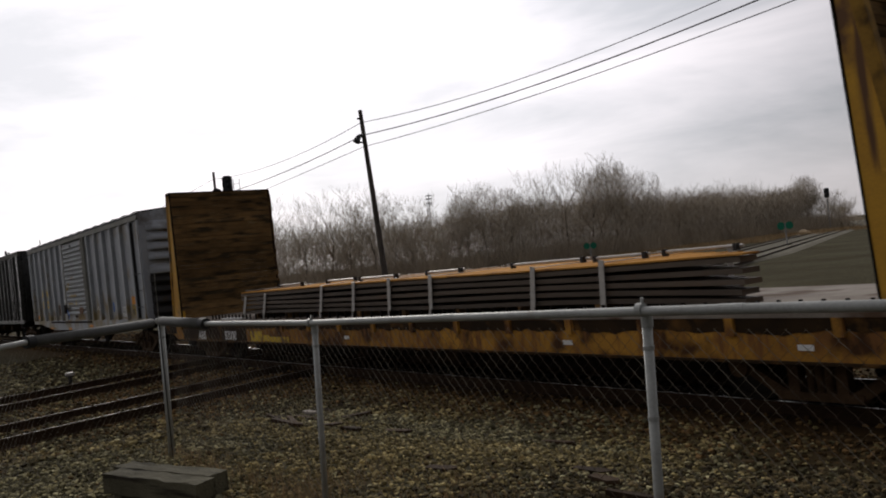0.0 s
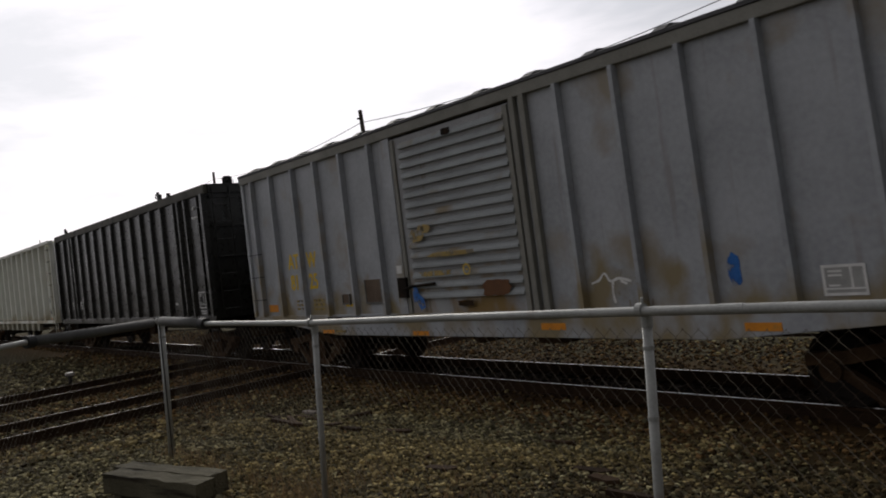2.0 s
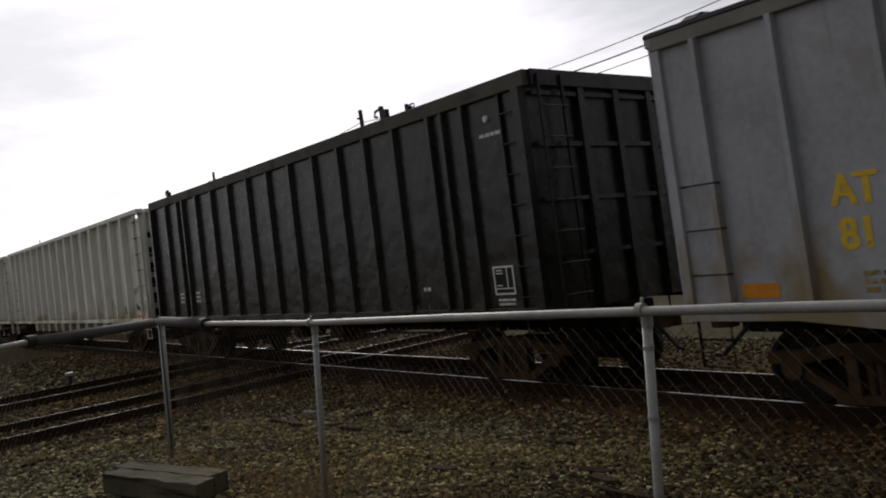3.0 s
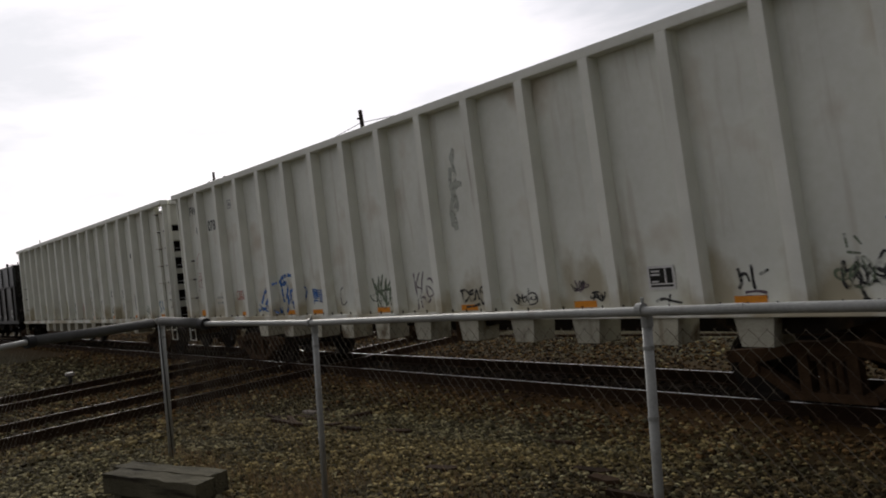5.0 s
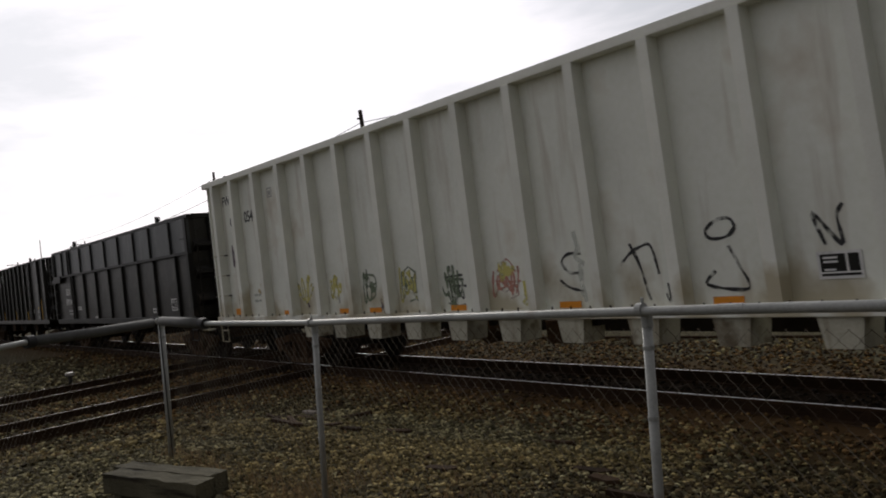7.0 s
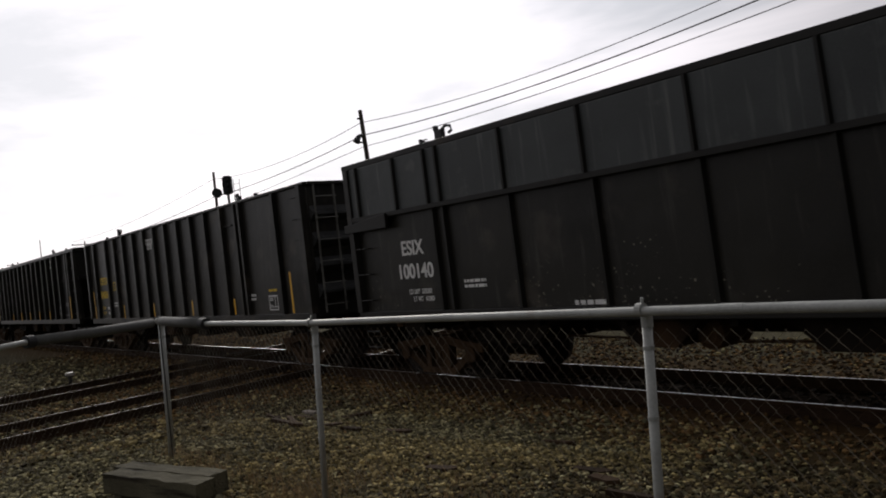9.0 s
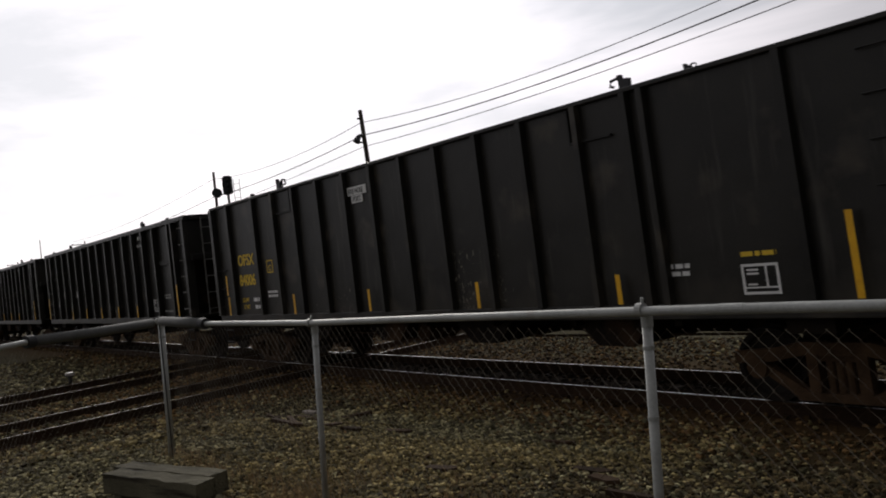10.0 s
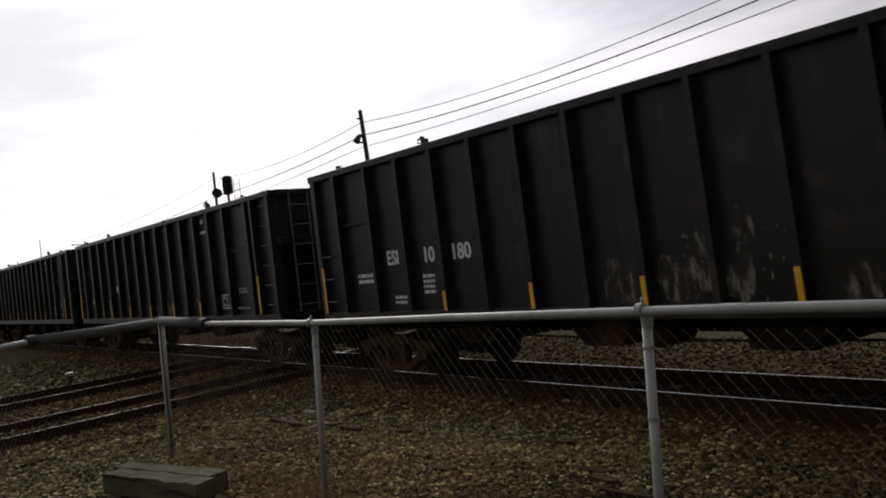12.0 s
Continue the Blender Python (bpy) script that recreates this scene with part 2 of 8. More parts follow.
    wire=surface("galvanised_wire", (0.175, 0.150, 0.110), (0.060, 0.048, 0.034), 9, 0.6, 0.2, 0.0, stain=(0.05, 0.033, 0.02), stain_scale=4, stain_at=0.46),
    foam=surface("grey_pipe_wrap", (0.085, 0.085, 0.080), (0.05, 0.05, 0.047), 6, 0.8, bump=0.3),
    rubber=surface("black_rubber", (0.02, 0.02, 0.02), (0.012, 0.012, 0.012), 6, 0.7, bump=0.3),
    timber=surface("old_grey_timber", (0.110, 0.100, 0.066), (0.030, 0.027, 0.017), 2.2, 0.95, gloss=0.1, bump=0.8, grain=55, stain=(0.022, 0.018, 0.012), stain_scale=1.6, stain_at=0.56, stain_space=(0.7, 9.0, 9.0), runs=(0.03, 0.025, 0.018), run_at=0.60, run_space=(0.3, 6.0, 6.0), depth=0.01),
    tie=surface("creosoted_tie", (0.046, 0.027, 0.014), (0.018, 0.011, 0.006), 4, 0.95, gloss=0.1, bump=0.6, grain=45, vary=0.3),
    rail_side=surface("rusted_rail", (0.040, 0.023, 0.012), (0.017, 0.010, 0.006), 4, 0.9, bump=0.3, gloss=0.1),
    rail_top=surface("polished_rail_head", (0.62, 0.60, 0.57), (0.50, 0.48, 0.45), 5, 0.30, 0.9, 0.0),
    dull_top=surface("dull_rail_head", (0.132, 0.121, 0.105), (0.0715, 0.0605, 0.0495), 2, 0.45, 0.6, 0.0),
    ballast=surface("ballast_stone", (0.255, 0.204, 0.0909), (0.0847, 0.0663, 0.0278), 1.4, 0.9, bump=0.5, grain=50, islands=0.60, skew=2.1, gloss=0.06),
    grey_ballast=surface("grey_ballast_stone", (0.252, 0.224, 0.119), (0.0855, 0.0748, 0.038), 1.4, 0.9, bump=0.5, grain=50, islands=0.70, skew=2.4, gloss=0.1),
    rust_ballast=surface("rust_dusted_ballast", (0.135, 0.082, 0.034), (0.052, 0.031, 0.013), 1.4, 0.95, bump=0.4, grain=50, stain=(0.06, 0.043, 0.026), stain_scale=0.9, stain_at=0.55, islands=0.65, skew=2.0, gloss=0.04),
    # darker stone that carries the lens's vignetting in its colour
    vignette_ballast=surface("vignette_dark_stone", (0.110, 0.083, 0.040), (0.030, 0.022, 0.010), 1.4, 0.9, bump=0.5, grain=50, islands=0.75, skew=2.6, gloss=0.06),
    oil_shade_ballast=surface("oil_and_shade_stone", (0.028, 0.020, 0.013), (0.010, 0.007, 0.005), 1.4, 0.9, bump=0.3, grain=50, islands=0.6, gloss=0.1),
    pole=surface("weathered_pole", (0.085, 0.070, 0.058), (0.045, 0.036, 0.030), 3, 0.9, bump=0.4, runs=(0.03, 0.024, 0.02), run_at=0.55),
    cable=surface("black_cable", (0.05, 0.05, 0.052), (0.035, 0.035, 0.035), 3, 0.6, bump=0.0),
    black=surface("matt_black_metal", (0.02, 0.02, 0.021), (0.012, 0.012, 0.012), 4, 0.55, bump=0.1),
    steel=surface("dull_steel", (0.30, 0.30, 0.30), (0.20, 0.195, 0.19), 6, 0.5, 0.5, 0.1),
    green=surface("green_target_paint", (0.010, 0.15, 0.085), (0.007, 0.11, 0.065), 6, 0.5, bump=0.05),
    # bark and twigs are made paler, with the distant haze put into their colour
    bark=surface("grey_brown_bark", (0.161, 0.127, 0.0998), (0.091, 0.0692, 0.0544), 3, 0.95, bump=0.4, vary=0.3),
    twig=surface("bare_twigs", (0.398, 0.349, 0.282), (0.279, 0.241, 0.193), 0.12, 0.95, bump=0.0, islands=0.22, gloss=0.1),
    brush=surface("dry_brush", (0.384, 0.322, 0.241), (0.257, 0.212, 0.16), 0.08, 0.95, bump=0.0, islands=0.25, gloss=0.1),
    grass=surface("dry_grass", (0.34, 0.235, 0.12), (0.19, 0.13, 0.068), 0.3, 0.95, bump=0.0, islands=0.35),
    sand=surface("sand_heap", (0.42, 0.32, 0.20), (0.30, 0.22, 0.14), 1.5, 0.95, bump=0.4),
    white=surface("white_lettering", (0.78, 0.77, 0.73), (0.62, 0.61, 0.58), 9, 0.6, bump=0.0, stain=(0.24, 0.23, 0.21), stain_scale=7, stain_at=0.68),
    yellow_letter=surface("yellow_lettering", (0.806, 0.493, 0.0392), (0.605, 0.358, 0.0336), 9, 0.6, bump=0.0, stain=(0.25, 0.17, 0.07), stain_scale=6, stain_at=0.66),
    reflector=surface("yellow_reflector", (0.80, 0.40, 0.012), (0.62, 0.28, 0.01), 7, 0.4, bump=0.0),
    orange=surface("orange_patch_paint", (0.72, 0.25, 0.015), (0.52, 0.17, 0.015), 5, 0.6, bump=0.0, stain=(0.30, 0.17, 0.06), stain_scale=5, stain_at=0.6),
    faded_yellow=surface("faded_yellow_paint", (0.38, 0.27, 0.07), (0.25, 0.18, 0.07), 6, 0.7, bump=0.0, stain=(0.20, 0.17, 0.12), stain_scale=5, stain_at=0.52),
    bright_yellow=surface("worn_bright_yellow_paint", (0.56, 0.37, 0.02), (0.36, 0.22, 0.018), 3, 0.65, bump=0.15, stain=(0.15, 0.075, 0.02), stain_scale=3.2, stain_at=0.53, vary=0.08),
    faded_mark=surface("faded_grey_mark", (0.33, 0.33, 0.31), (0.25, 0.25, 0.235), 6, 0.6, bump=0.0),
    brown_patch=surface("red_brown_primer", (0.13, 0.055, 0.018), (0.08, 0.034, 0.012), 5, 0.7, bump=0.0),
    dark_letter=surface("black_lettering", (0.045, 0.045, 0.045), (0.025, 0.025, 0.025), 9, 0.6, bump=0.0),
    spray_black=surface("black_spray", (0.03, 0.03, 0.03), (0.018, 0.018, 0.018), 9, 0.5, bump=0.0),
    spray_pale=surface("pale_blue_spray", (0.20, 0.33, 0.44), (0.16, 0.26, 0.36), 5, 0.5, bump=0.0),
    spray_blue=surface("blue_spray", (0.022, 0.135, 0.42), (0.014, 0.085, 0.29), 5, 0.5, bump=0.0),
    spray_red=surface("red_spray", (0.46, 0.22, 0.17), (0.40, 0.19, 0.15), 5, 0.5, bump=0.0),
    spray_green=surface("grey_green_spray", (0.44, 0.46, 0.40), (0.36, 0.38, 0.33), 5, 0.5, bump=0.0),
    spray_dull_green=surface("dull_green_spray", (0.16, 0.20, 0.13), (0.11, 0.14, 0.09), 5, 0.5, bump=0.0),
    spray_yellow=surface("yellow_spray", (0.58, 0.52, 0.16), (0.50, 0.44, 0.14), 5, 0.5, bump=0.0),
    spray_violet=surface("faded_violet_spray", (0.13, 0.09, 0.115), (0.09, 0.065, 0.08), 5, 0.5, bump=0.0),
    spray_ochre=surface("ochre_spray", (0.50, 0.42, 0.24), (0.44, 0.37, 0.22), 5, 0.5, bump=0.0),
)


def worn_through(m, scale, clean, tall=1.0):
    """Lets the wall show through old paint in small patches, drawn out downwards."""
    n, l = m.node_tree.nodes, m.node_tree.links
    tc = n.new("ShaderNodeTexCoord")
    t = n.new("ShaderNodeTexNoise")
    t.inputs["Scale"].default_value, t.inputs["Detail"].default_value = scale, 6
    mp = n.new("ShaderNodeMapping")
    mp.inputs["Scale"].default_value = (1.0, 1.0, 1.0 / tall)
    l.new(tc.outputs["Object"], mp.inputs["Vector"])
    l.new(mp.outputs["Vector"], t.inputs["Vector"])
    x = n.new("ShaderNodeMapRange")
    x.inputs["From Min"].default_value, x.inputs["From Max"].default_value = clean, clean + 0.16
    x.inputs["To Min"].default_value, x.inputs["To Max"].default_value = 0.02 if tall > 1 else 0.12, 0.94
    l.new(t.outputs["Fac"], x.inputs["Value"])
    l.new(x.outputs["Result"], n["Principled BSDF"].inputs["Alpha"])


for key_ in ("spray_black", "spray_pale", "spray_blue", "spray_red", "spray_green", "spray_dull_green", "spray_yellow", "spray_violet", "spray_ochre", "faded_yellow"):
    worn_through(MAT[key_], 9.0, 0.36)
worn_through(MAT["scrape"], 11.0, 0.50, 3.0)
for key_ in ("white", "yellow_letter"):
    worn_through(MAT[key_], 14.0, 0.14)

# ground: gravel far off and between the loose stones
g = bpy.data.materials.new("packed_gravel")
g.use_nodes = True
gn, gl = g.node_tree.nodes, g.node_tree.links
gb = gn["Principled BSDF"]
gtc = gn.new("ShaderNodeTexCoord")
gv = gn.new("ShaderNodeTexVoronoi")
gv.inputs["Scale"].default_value = 22.0
gl.new(gtc.outputs["Object"], gv.inputs["Vector"])
gbig = gn.new("ShaderNodeTexNoise")
gbig.inputs["Scale"].default_value, gbig.inputs["Detail"].default_value = 0.16, 5
gl.new(gtc.outputs["Object"], gbig.inputs["Vector"])
gramp = gn.new("ShaderNodeValToRGB")
gramp.color_ramp.elements.new(0.5)
for e_, (pos_, c_) in zip(gramp.color_ramp.elements, ((0.32, (0.046, 0.039, 0.020, 1)), (0.5, (0.060, 0.053, 0.030, 1)), (0.70, (0.075, 0.069, 0.043, 1)))):
    e_.position, e_.color = pos_, c_
gl.new(gbig.outputs["Fac"], gramp.inputs["Fac"])
gsep = gn.new("ShaderNodeSeparateColor")
gl.new(gv.outputs["Color"], gsep.inputs["Color"])
gmr = gn.new("ShaderNodeMapRange")
gmr.inputs["To Min"].default_value, gmr.inputs["To Max"].default_value = 0.55, 1.4
gl.new(gsep.outputs["Red"], gmr.inputs["Value"])
gsc = gn.new("ShaderNodeVectorMath")
gsc.operation = "SCALE"
gl.new(gramp.outputs["Color"], gsc.inputs[0])
gl.new(gmr.outputs["Result"], gsc.inputs["Scale"])
# iron dust lies along the main track, oil and painted shade between its rails
gxyz = gn.new("ShaderNodeSeparateXYZ")
gl.new(gtc.outputs["Object"], gxyz.inputs["Vector"])
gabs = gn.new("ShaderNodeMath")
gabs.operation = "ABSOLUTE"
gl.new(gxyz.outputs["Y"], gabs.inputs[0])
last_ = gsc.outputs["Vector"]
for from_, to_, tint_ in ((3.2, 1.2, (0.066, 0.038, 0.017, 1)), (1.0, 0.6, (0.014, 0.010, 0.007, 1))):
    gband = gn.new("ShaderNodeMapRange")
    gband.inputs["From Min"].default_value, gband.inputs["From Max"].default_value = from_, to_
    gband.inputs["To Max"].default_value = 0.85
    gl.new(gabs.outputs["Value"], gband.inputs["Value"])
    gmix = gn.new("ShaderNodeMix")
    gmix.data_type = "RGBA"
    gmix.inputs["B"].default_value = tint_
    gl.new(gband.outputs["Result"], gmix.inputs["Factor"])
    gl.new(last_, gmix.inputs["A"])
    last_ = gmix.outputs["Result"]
gl.new(last_, gb.inputs["Base Color"])
gb.inputs["Roughness"].default_value, gb.inputs["Specular IOR Level"].default_value = 1.0, 0.02
gbump = gn.new("ShaderNodeBump")
gbump.inputs["Strength"].default_value, gbump.inputs["Distance"].default_value = 0.15, 0.01
gl.new(gv.outputs["Distance"], gbump.inputs["Height"])
gl.new(gbump.outputs["Normal"], gb.inputs["Normal"])
MAT["ground"] = g


# ---- building tools ----
def box(bm, x0, x1, y0, y1, z0, z1):
    v = [bm.verts.new((x, y, z)) for x in (x0, x1) for y in (y0, y1) for z in (z0, z1)]
    for f in ((0, 1, 3, 2), (4, 6, 7, 5), (0, 4, 5, 1), (2, 3, 7, 6), (0, 2, 6, 4), (1, 5, 7, 3)):
        bm.faces.new([v[i] for i in f])
    return bm


def prism(bm, profile, axis, a, b):
    """A closed outline of (u, v), pushed from a to b along axis. x: (y, z); y: (x, z); z: (x, y)."""
    def at(u, v, w):
        return {"x": (w, u, v), "y": (u, w, v), "z": (u, v, w)}[axis]
    one = [bm.verts.new(at(u, v, a)) for u, v in profile]
    two = [bm.verts.new(at(u, v, b)) for u, v in profile]
    k = len(profile)
    bm.faces.new(one)
    bm.faces.new(two[::-1])
    for i in range(k):
        bm.faces.new((one[i], two[i], two[(i + 1) % k], one[(i + 1) % k]))
    return bm


def tube(bm, points, radius, sides=6, end=None):
    """A round bar along points; end: its radius at the far end."""
    points = [Vector(q) for q in points]
    rings = []
    for i, q in enumerate(points):
        d = (points[min(i + 1, len(points) - 1)] - points[max(i - 1, 0)]).normalized()
        side = d.cross(Vector((0, 0, 1)) if abs(d.z) < 0.9 else Vector((1, 0, 0))).normalized()
        up = side.cross(d)
        r = radius if end is None else radius + (end - radius) * i / (len(points) - 1)
        rings.append([bm.verts.new(q + (side * math.cos(a) + up * math.sin(a)) * r) for a in (2 * math.pi * k / sides for k in range(sides))])
    for one, two in zip(rings, rings[1:]):
        for k in range(sides):
            bm.faces.new((one[k], one[(k + 1) % sides], two[(k + 1) % sides], two[k]))
    bm.faces.new(rings[0][::-1])
    bm.faces.new(rings[-1])
    return bm


def turned(bm, profile, axis_y=True, sides=20, centre=(0, 0, 0)):
    """A solid of revolution about a line along y: profile of (y, r)."""
    rings = []
    for y, r in profile:
        rings.append([bm.verts.new((centre[0] + r * math.cos(a), centre[1] + y, centre[2] + r * math.sin(a))) for a in (2 * math.pi * k / sides for k in range(sides))])
    for one, two in zip(rings, rings[1:]):
        for k in range(sides):
            bm.faces.new((one[k], two[k], two[(k + 1) % sides], one[(k + 1) % sides]))
    bm.faces.new(rings[0])
    bm.faces.new(rings[-1][::-1])
    return bm


def mesh_of(name, bm, material, smooth=False):
    bmesh.ops.recalc_face_normals(bm, faces=bm.faces)
    me = bpy.data.meshes.new(name)
    bm.to_mesh(me)
    bm.free()
    me.materials.append(MAT[material])
    if smooth:
        me.shade_smooth()
    return me


def part(name, bm, material, parent, label="", bevel=0.0, smooth=False):
    """Links a bmesh, or a mesh made before, as one object under a thing or a part."""
    me = bm if isinstance(bm, bpy.types.Mesh) else mesh_of(name, bm, material, smooth)
    ob = new(name, me)
    ob.parent = parent
    if label:
        ob["label"] = label
    if bevel:
        mod = ob.modifiers.new("edge", "BEVEL")
        mod.width, mod.segments, mod.limit_method, mod.angle_limit = bevel, 2, "ANGLE", radians(40)
    return ob


def repeat(name, me, parent, places, label=""):
    for q in places:
        ob = part(name, me, "", parent, label)
        ob.location = q


def thing(name, label, category, group="", kind="", at=(0, 0, 0)):
    ob = new(name)
    ob.location = at
    ob.empty_display_size = 0.2
    return tagged(ob, label, category, group, kind)


def bm_new():
    return bmesh.new()


def solid(name, bm, material, label, category="", group="", kind="", bevel=0.0, smooth=False):
    ob = part(name, bm, material, None, "", bevel, smooth)
    return tagged(ob, label, category, group, kind)


def lettering(name, words, size, x, z, y, material, parent, stretch=1.0, label="", face=-1, lean=0.0, weight=0.018, heavy=0.0):
    """Painted words on a side that looks along face*y; x, z: the left foot of the line; heavy: strokes thickened sideways."""
    cu = bpy.data.curves.new(name, "FONT")
    cu.body, cu.size, cu.extrude, cu.offset = words, size, 0.001, size * weight
    tmp = new("tmp", cu)
    bpy.context.view_layer.update()
    me = bpy.data.meshes.new_from_object(tmp.evaluated_get(bpy.context.evaluated_depsgraph_get()))
    bpy.data.objects.remove(tmp)
    me.materials.clear()
    me.materials.append(MAT[material])
    me.transform(Matrix.Diagonal((stretch, 1, 1, 1)))
    me.transform(Matrix.Rotation(radians(90), 4, "X"))
    if heavy:
        bm = bm_new()
        for k in range(3):
            bm.from_mesh(me)
            me.transform(Matrix.Translation((heavy * size, -0.0012, 0)))
        me = mesh_of(name, bm, material)
    ob = part(name, me, material, parent, label)
    ob.location = (x, y, z)
    ob.rotation_euler = (0, lean, 0)
    return ob


def stroke_mesh(bm, points, width, y=0.0):
    """A flat painted stroke through (x, z) points, 2 mm thick."""
    pts = [Vector((px, 0, pz)) for px, pz in points]
    fine = []
    for i in range(len(pts) - 1):
        a, b = pts[max(i - 1, 0)], pts[i]
        c, d = pts[i + 1], pts[min(i + 2, len(pts) - 1)]
        for k in range(5):
            t = k / 5
            fine.append(0.5 * ((2 * b) + (c - a) * t + (2 * a - 5 * b + 4 * c - d) * t * t + (3 * b - a - 3 * c + d) * t ** 3))
    fine.append(pts[-1])
    prev = None
    for i, q in enumerate(fine):
        d = (fine[min(i + 1, len(fine) - 1)] - fine[max(i - 1, 0)])
        d = d.normalized() if d.length > 1e-6 else Vector((1, 0, 0))
        nrm = Vector((-d.z, 0, d.x)) * width * (0.5 + 0.32 * noise.noise((q.x * 9.0, 2.0, q.z * 9.0)))
        now = [bm.verts.new((q.x + s * nrm.x, y - h, q.z + s * nrm.z)) for s, h in ((1, 0), (1, 0.002), (-1, 0.002), (-1, 0))]
        if prev:
            for k in range(3):
                bm.faces.new((prev[k], prev[k + 1], now[k + 1], now[k]))
        prev = now
    return bm
# ---- ground, tracks ----
def smooth01(t):
    t = min(1.0, max(0.0, t))
    return t * t * (3 - 2 * t)


def ground_z(x, y):
    """Level by the tracks, rising to the fence on the near side."""
    bank = smooth01((-2.2 - y) / 3.9) * smooth01((x + 13.2) / 4.5)
    base = -0.17 + 0.57 * bank
    far = smooth01((y - 6) / 20)
    bumpy = 0.03 * noise.noise((x * 0.6, y * 0.6, 0)) + 0.012 * noise.noise((x * 2.3, y * 2.3, 5))
    keep = 1.0 if bank > 0.02 or abs(y) > 2 else 0.3
    return base - 0.10 * far + bumpy * keep * (1 - smooth01((y - 3) / 6))


def ground_sheet():
    xs = [-2500, -1200, -600, -300, -160, -100, -70, -50] + [-40 + 1.0 * k for k in range(22)] + [-18 + 0.4 * k for k in range(60)] + [6 + 2 * k for k in range(8)] + [30, 60, 120, 300, 700, 2500]
    ys = [-2500, -900, -300, -100, -40, -22] + [-14 + 0.4 * k for k in range(46)] + [4.6 + 1.5 * k for k in range(16)] + [32, 42, 60, 90, 130, 200, 350, 800, 2500]
    verts = [(x, y, ground_z(x, y) if -60 < x < 30 and -40 < y < 60 else -0.27 if y > -3 else 0.1) for x in xs for y in ys]
    ny = len(ys)
    faces = [(i * ny + j, (i + 1) * ny + j, (i + 1) * ny + j + 1, i * ny + j + 1) for i in range(len(xs) - 1) for j in range(ny - 1)]
    me = bpy.data.meshes.new("ground")
    me.from_pydata(verts, [], faces)
    me.materials.append(MAT["ground"])
    me.shade_smooth()
    return tagged(new("ground", me), "packed grey-brown gravel ground of the rail yard", kind="structure")


ground_sheet()

RAIL = [(-0.076, -0.172), (-0.076, -0.160), (-0.012, -0.145), (-0.010, -0.045), (-0.036, -0.035), (-0.036, -0.006), (-0.028, 0.0), (0.028, 0.0), (0.036, -0.006), (0.036, -0.035), (0.010, -0.045), (0.012, -0.145), (0.076, -0.160), (0.076, -0.172)]


def rail(parent, points, top="rail_top", drop=0.0):
    """One rail along (x, y) points; the worn running band on its head is a strip of its own."""
    for name, outline, mat, lift in (("rail", RAIL, "rail_side", -0.002), ("running_band", [(-0.011, -0.004), (-0.011, 0.0), (0.011, 0.0), (0.011, -0.004)], top, 0.0)):
        bm = bm_new()
        rings = []
        for i, q in enumerate(points):
            a, b = points[max(0, i - 1)], points[min(len(points) - 1, i + 1)]
            d = Vector((b[0] - a[0], b[1] - a[1], 0)).normalized()
            side = Vector((d.y, -d.x, 0))
            rings.append([bm.verts.new((q[0] + side.x * u, q[1] + side.y * u, v + lift - drop)) for u, v in outline])
        for one, two in zip(rings, rings[1:]):
            k = len(outline)
            for i in range(k):
                bm.faces.new((one[i], one[(i + 1) % k], two[(i + 1) % k], two[i]))
        part(name, bm, mat, parent)


def offset_line(points, d):
    out = []
    for i, q in enumerate(points):
        a, b = points[max(0, i - 1)], points[min(len(points) - 1, i + 1)]
        v = Vector((b[0] - a[0], b[1] - a[1])).normalized()
        out.append((q[0] + v.y * d, q[1] - v.x * d))
    return out


def track(name, label, points, top, drop):
    t = thing(name, label, "railway track", kind="structure")
    for d in (-0.7525, 0.7525):
        rail(t, offset_line(points, d), top, drop)
    return t


MAIN = track("main_track", "straight main track with bright worn rails", [(-400, 0), (-60, 0), (60, 0), (300, 0)], "rail_top", 0.0)
CROSS_AT = ((-30, -10.6), (-20, -12.0), (-14, -13.3), (-7.2, -15.0), (-4.5, -15.65), (0, -16.85), (4.7, -18.1), (12, -20.4), (23, -24.5), (40, -31.8), (82, -50.2), (150, -79.5), (250, -127), (400, -201), (640, -322))


def cross_x(y):
    """Where the near crossing track's middle lies at y."""
    return np.interp(y, [a for a, _ in CROSS_AT], [b for _, b in CROSS_AT])


CROSS_LINES = [[(float(cross_x(y)), y) for y in [-30 + 1.5 * k for k in range(48)] + [46, 55, 65, 82, 115, 150, 200, 250, 400, 640]]]
CROSS_LINES.append(offset_line(CROSS_LINES[0], -4.4))
CROSS = [track("crossing_track", "rusty double-track line crossing the main track", pts, "dull_top", 0.005) for pts in CROSS_LINES]


def track_bed(line, y0, y1):
    """A raised strip of pale ballast under a track beyond the crossing."""
    pts = [q for q in line if y0 <= q[1] <= y1]
    bm = bm_new()
    rows = []
    for d, z in ((-2.6, -0.36), (-1.75, -0.135), (1.55, -0.135), (2.2, -0.36)):
        edge = offset_line(pts, d)
        mid = offset_line(pts, 0.0)
        rows.append([])
        for (x, y), (mx, my) in zip(edge, mid):
            f = min(1.0, 0.3 + max(0.0, my - y0) / 16)
            rows[-1].append(bm.verts.new((mx + (x - mx) * f, my + (y - my) * f, z + 0.015 * noise.noise((x * 0.7, y * 0.7, d)))))
    for a, b in zip(rows, rows[1:]):
        for i in range(len(a) - 1):
            bm.faces.new((a[i], b[i], b[i + 1], a[i + 1]))
    tagged(new("track_bed", mesh_of("track_bed", bm, "bed")), "raised bed of pale crushed ballast under the curved track", kind="structure")


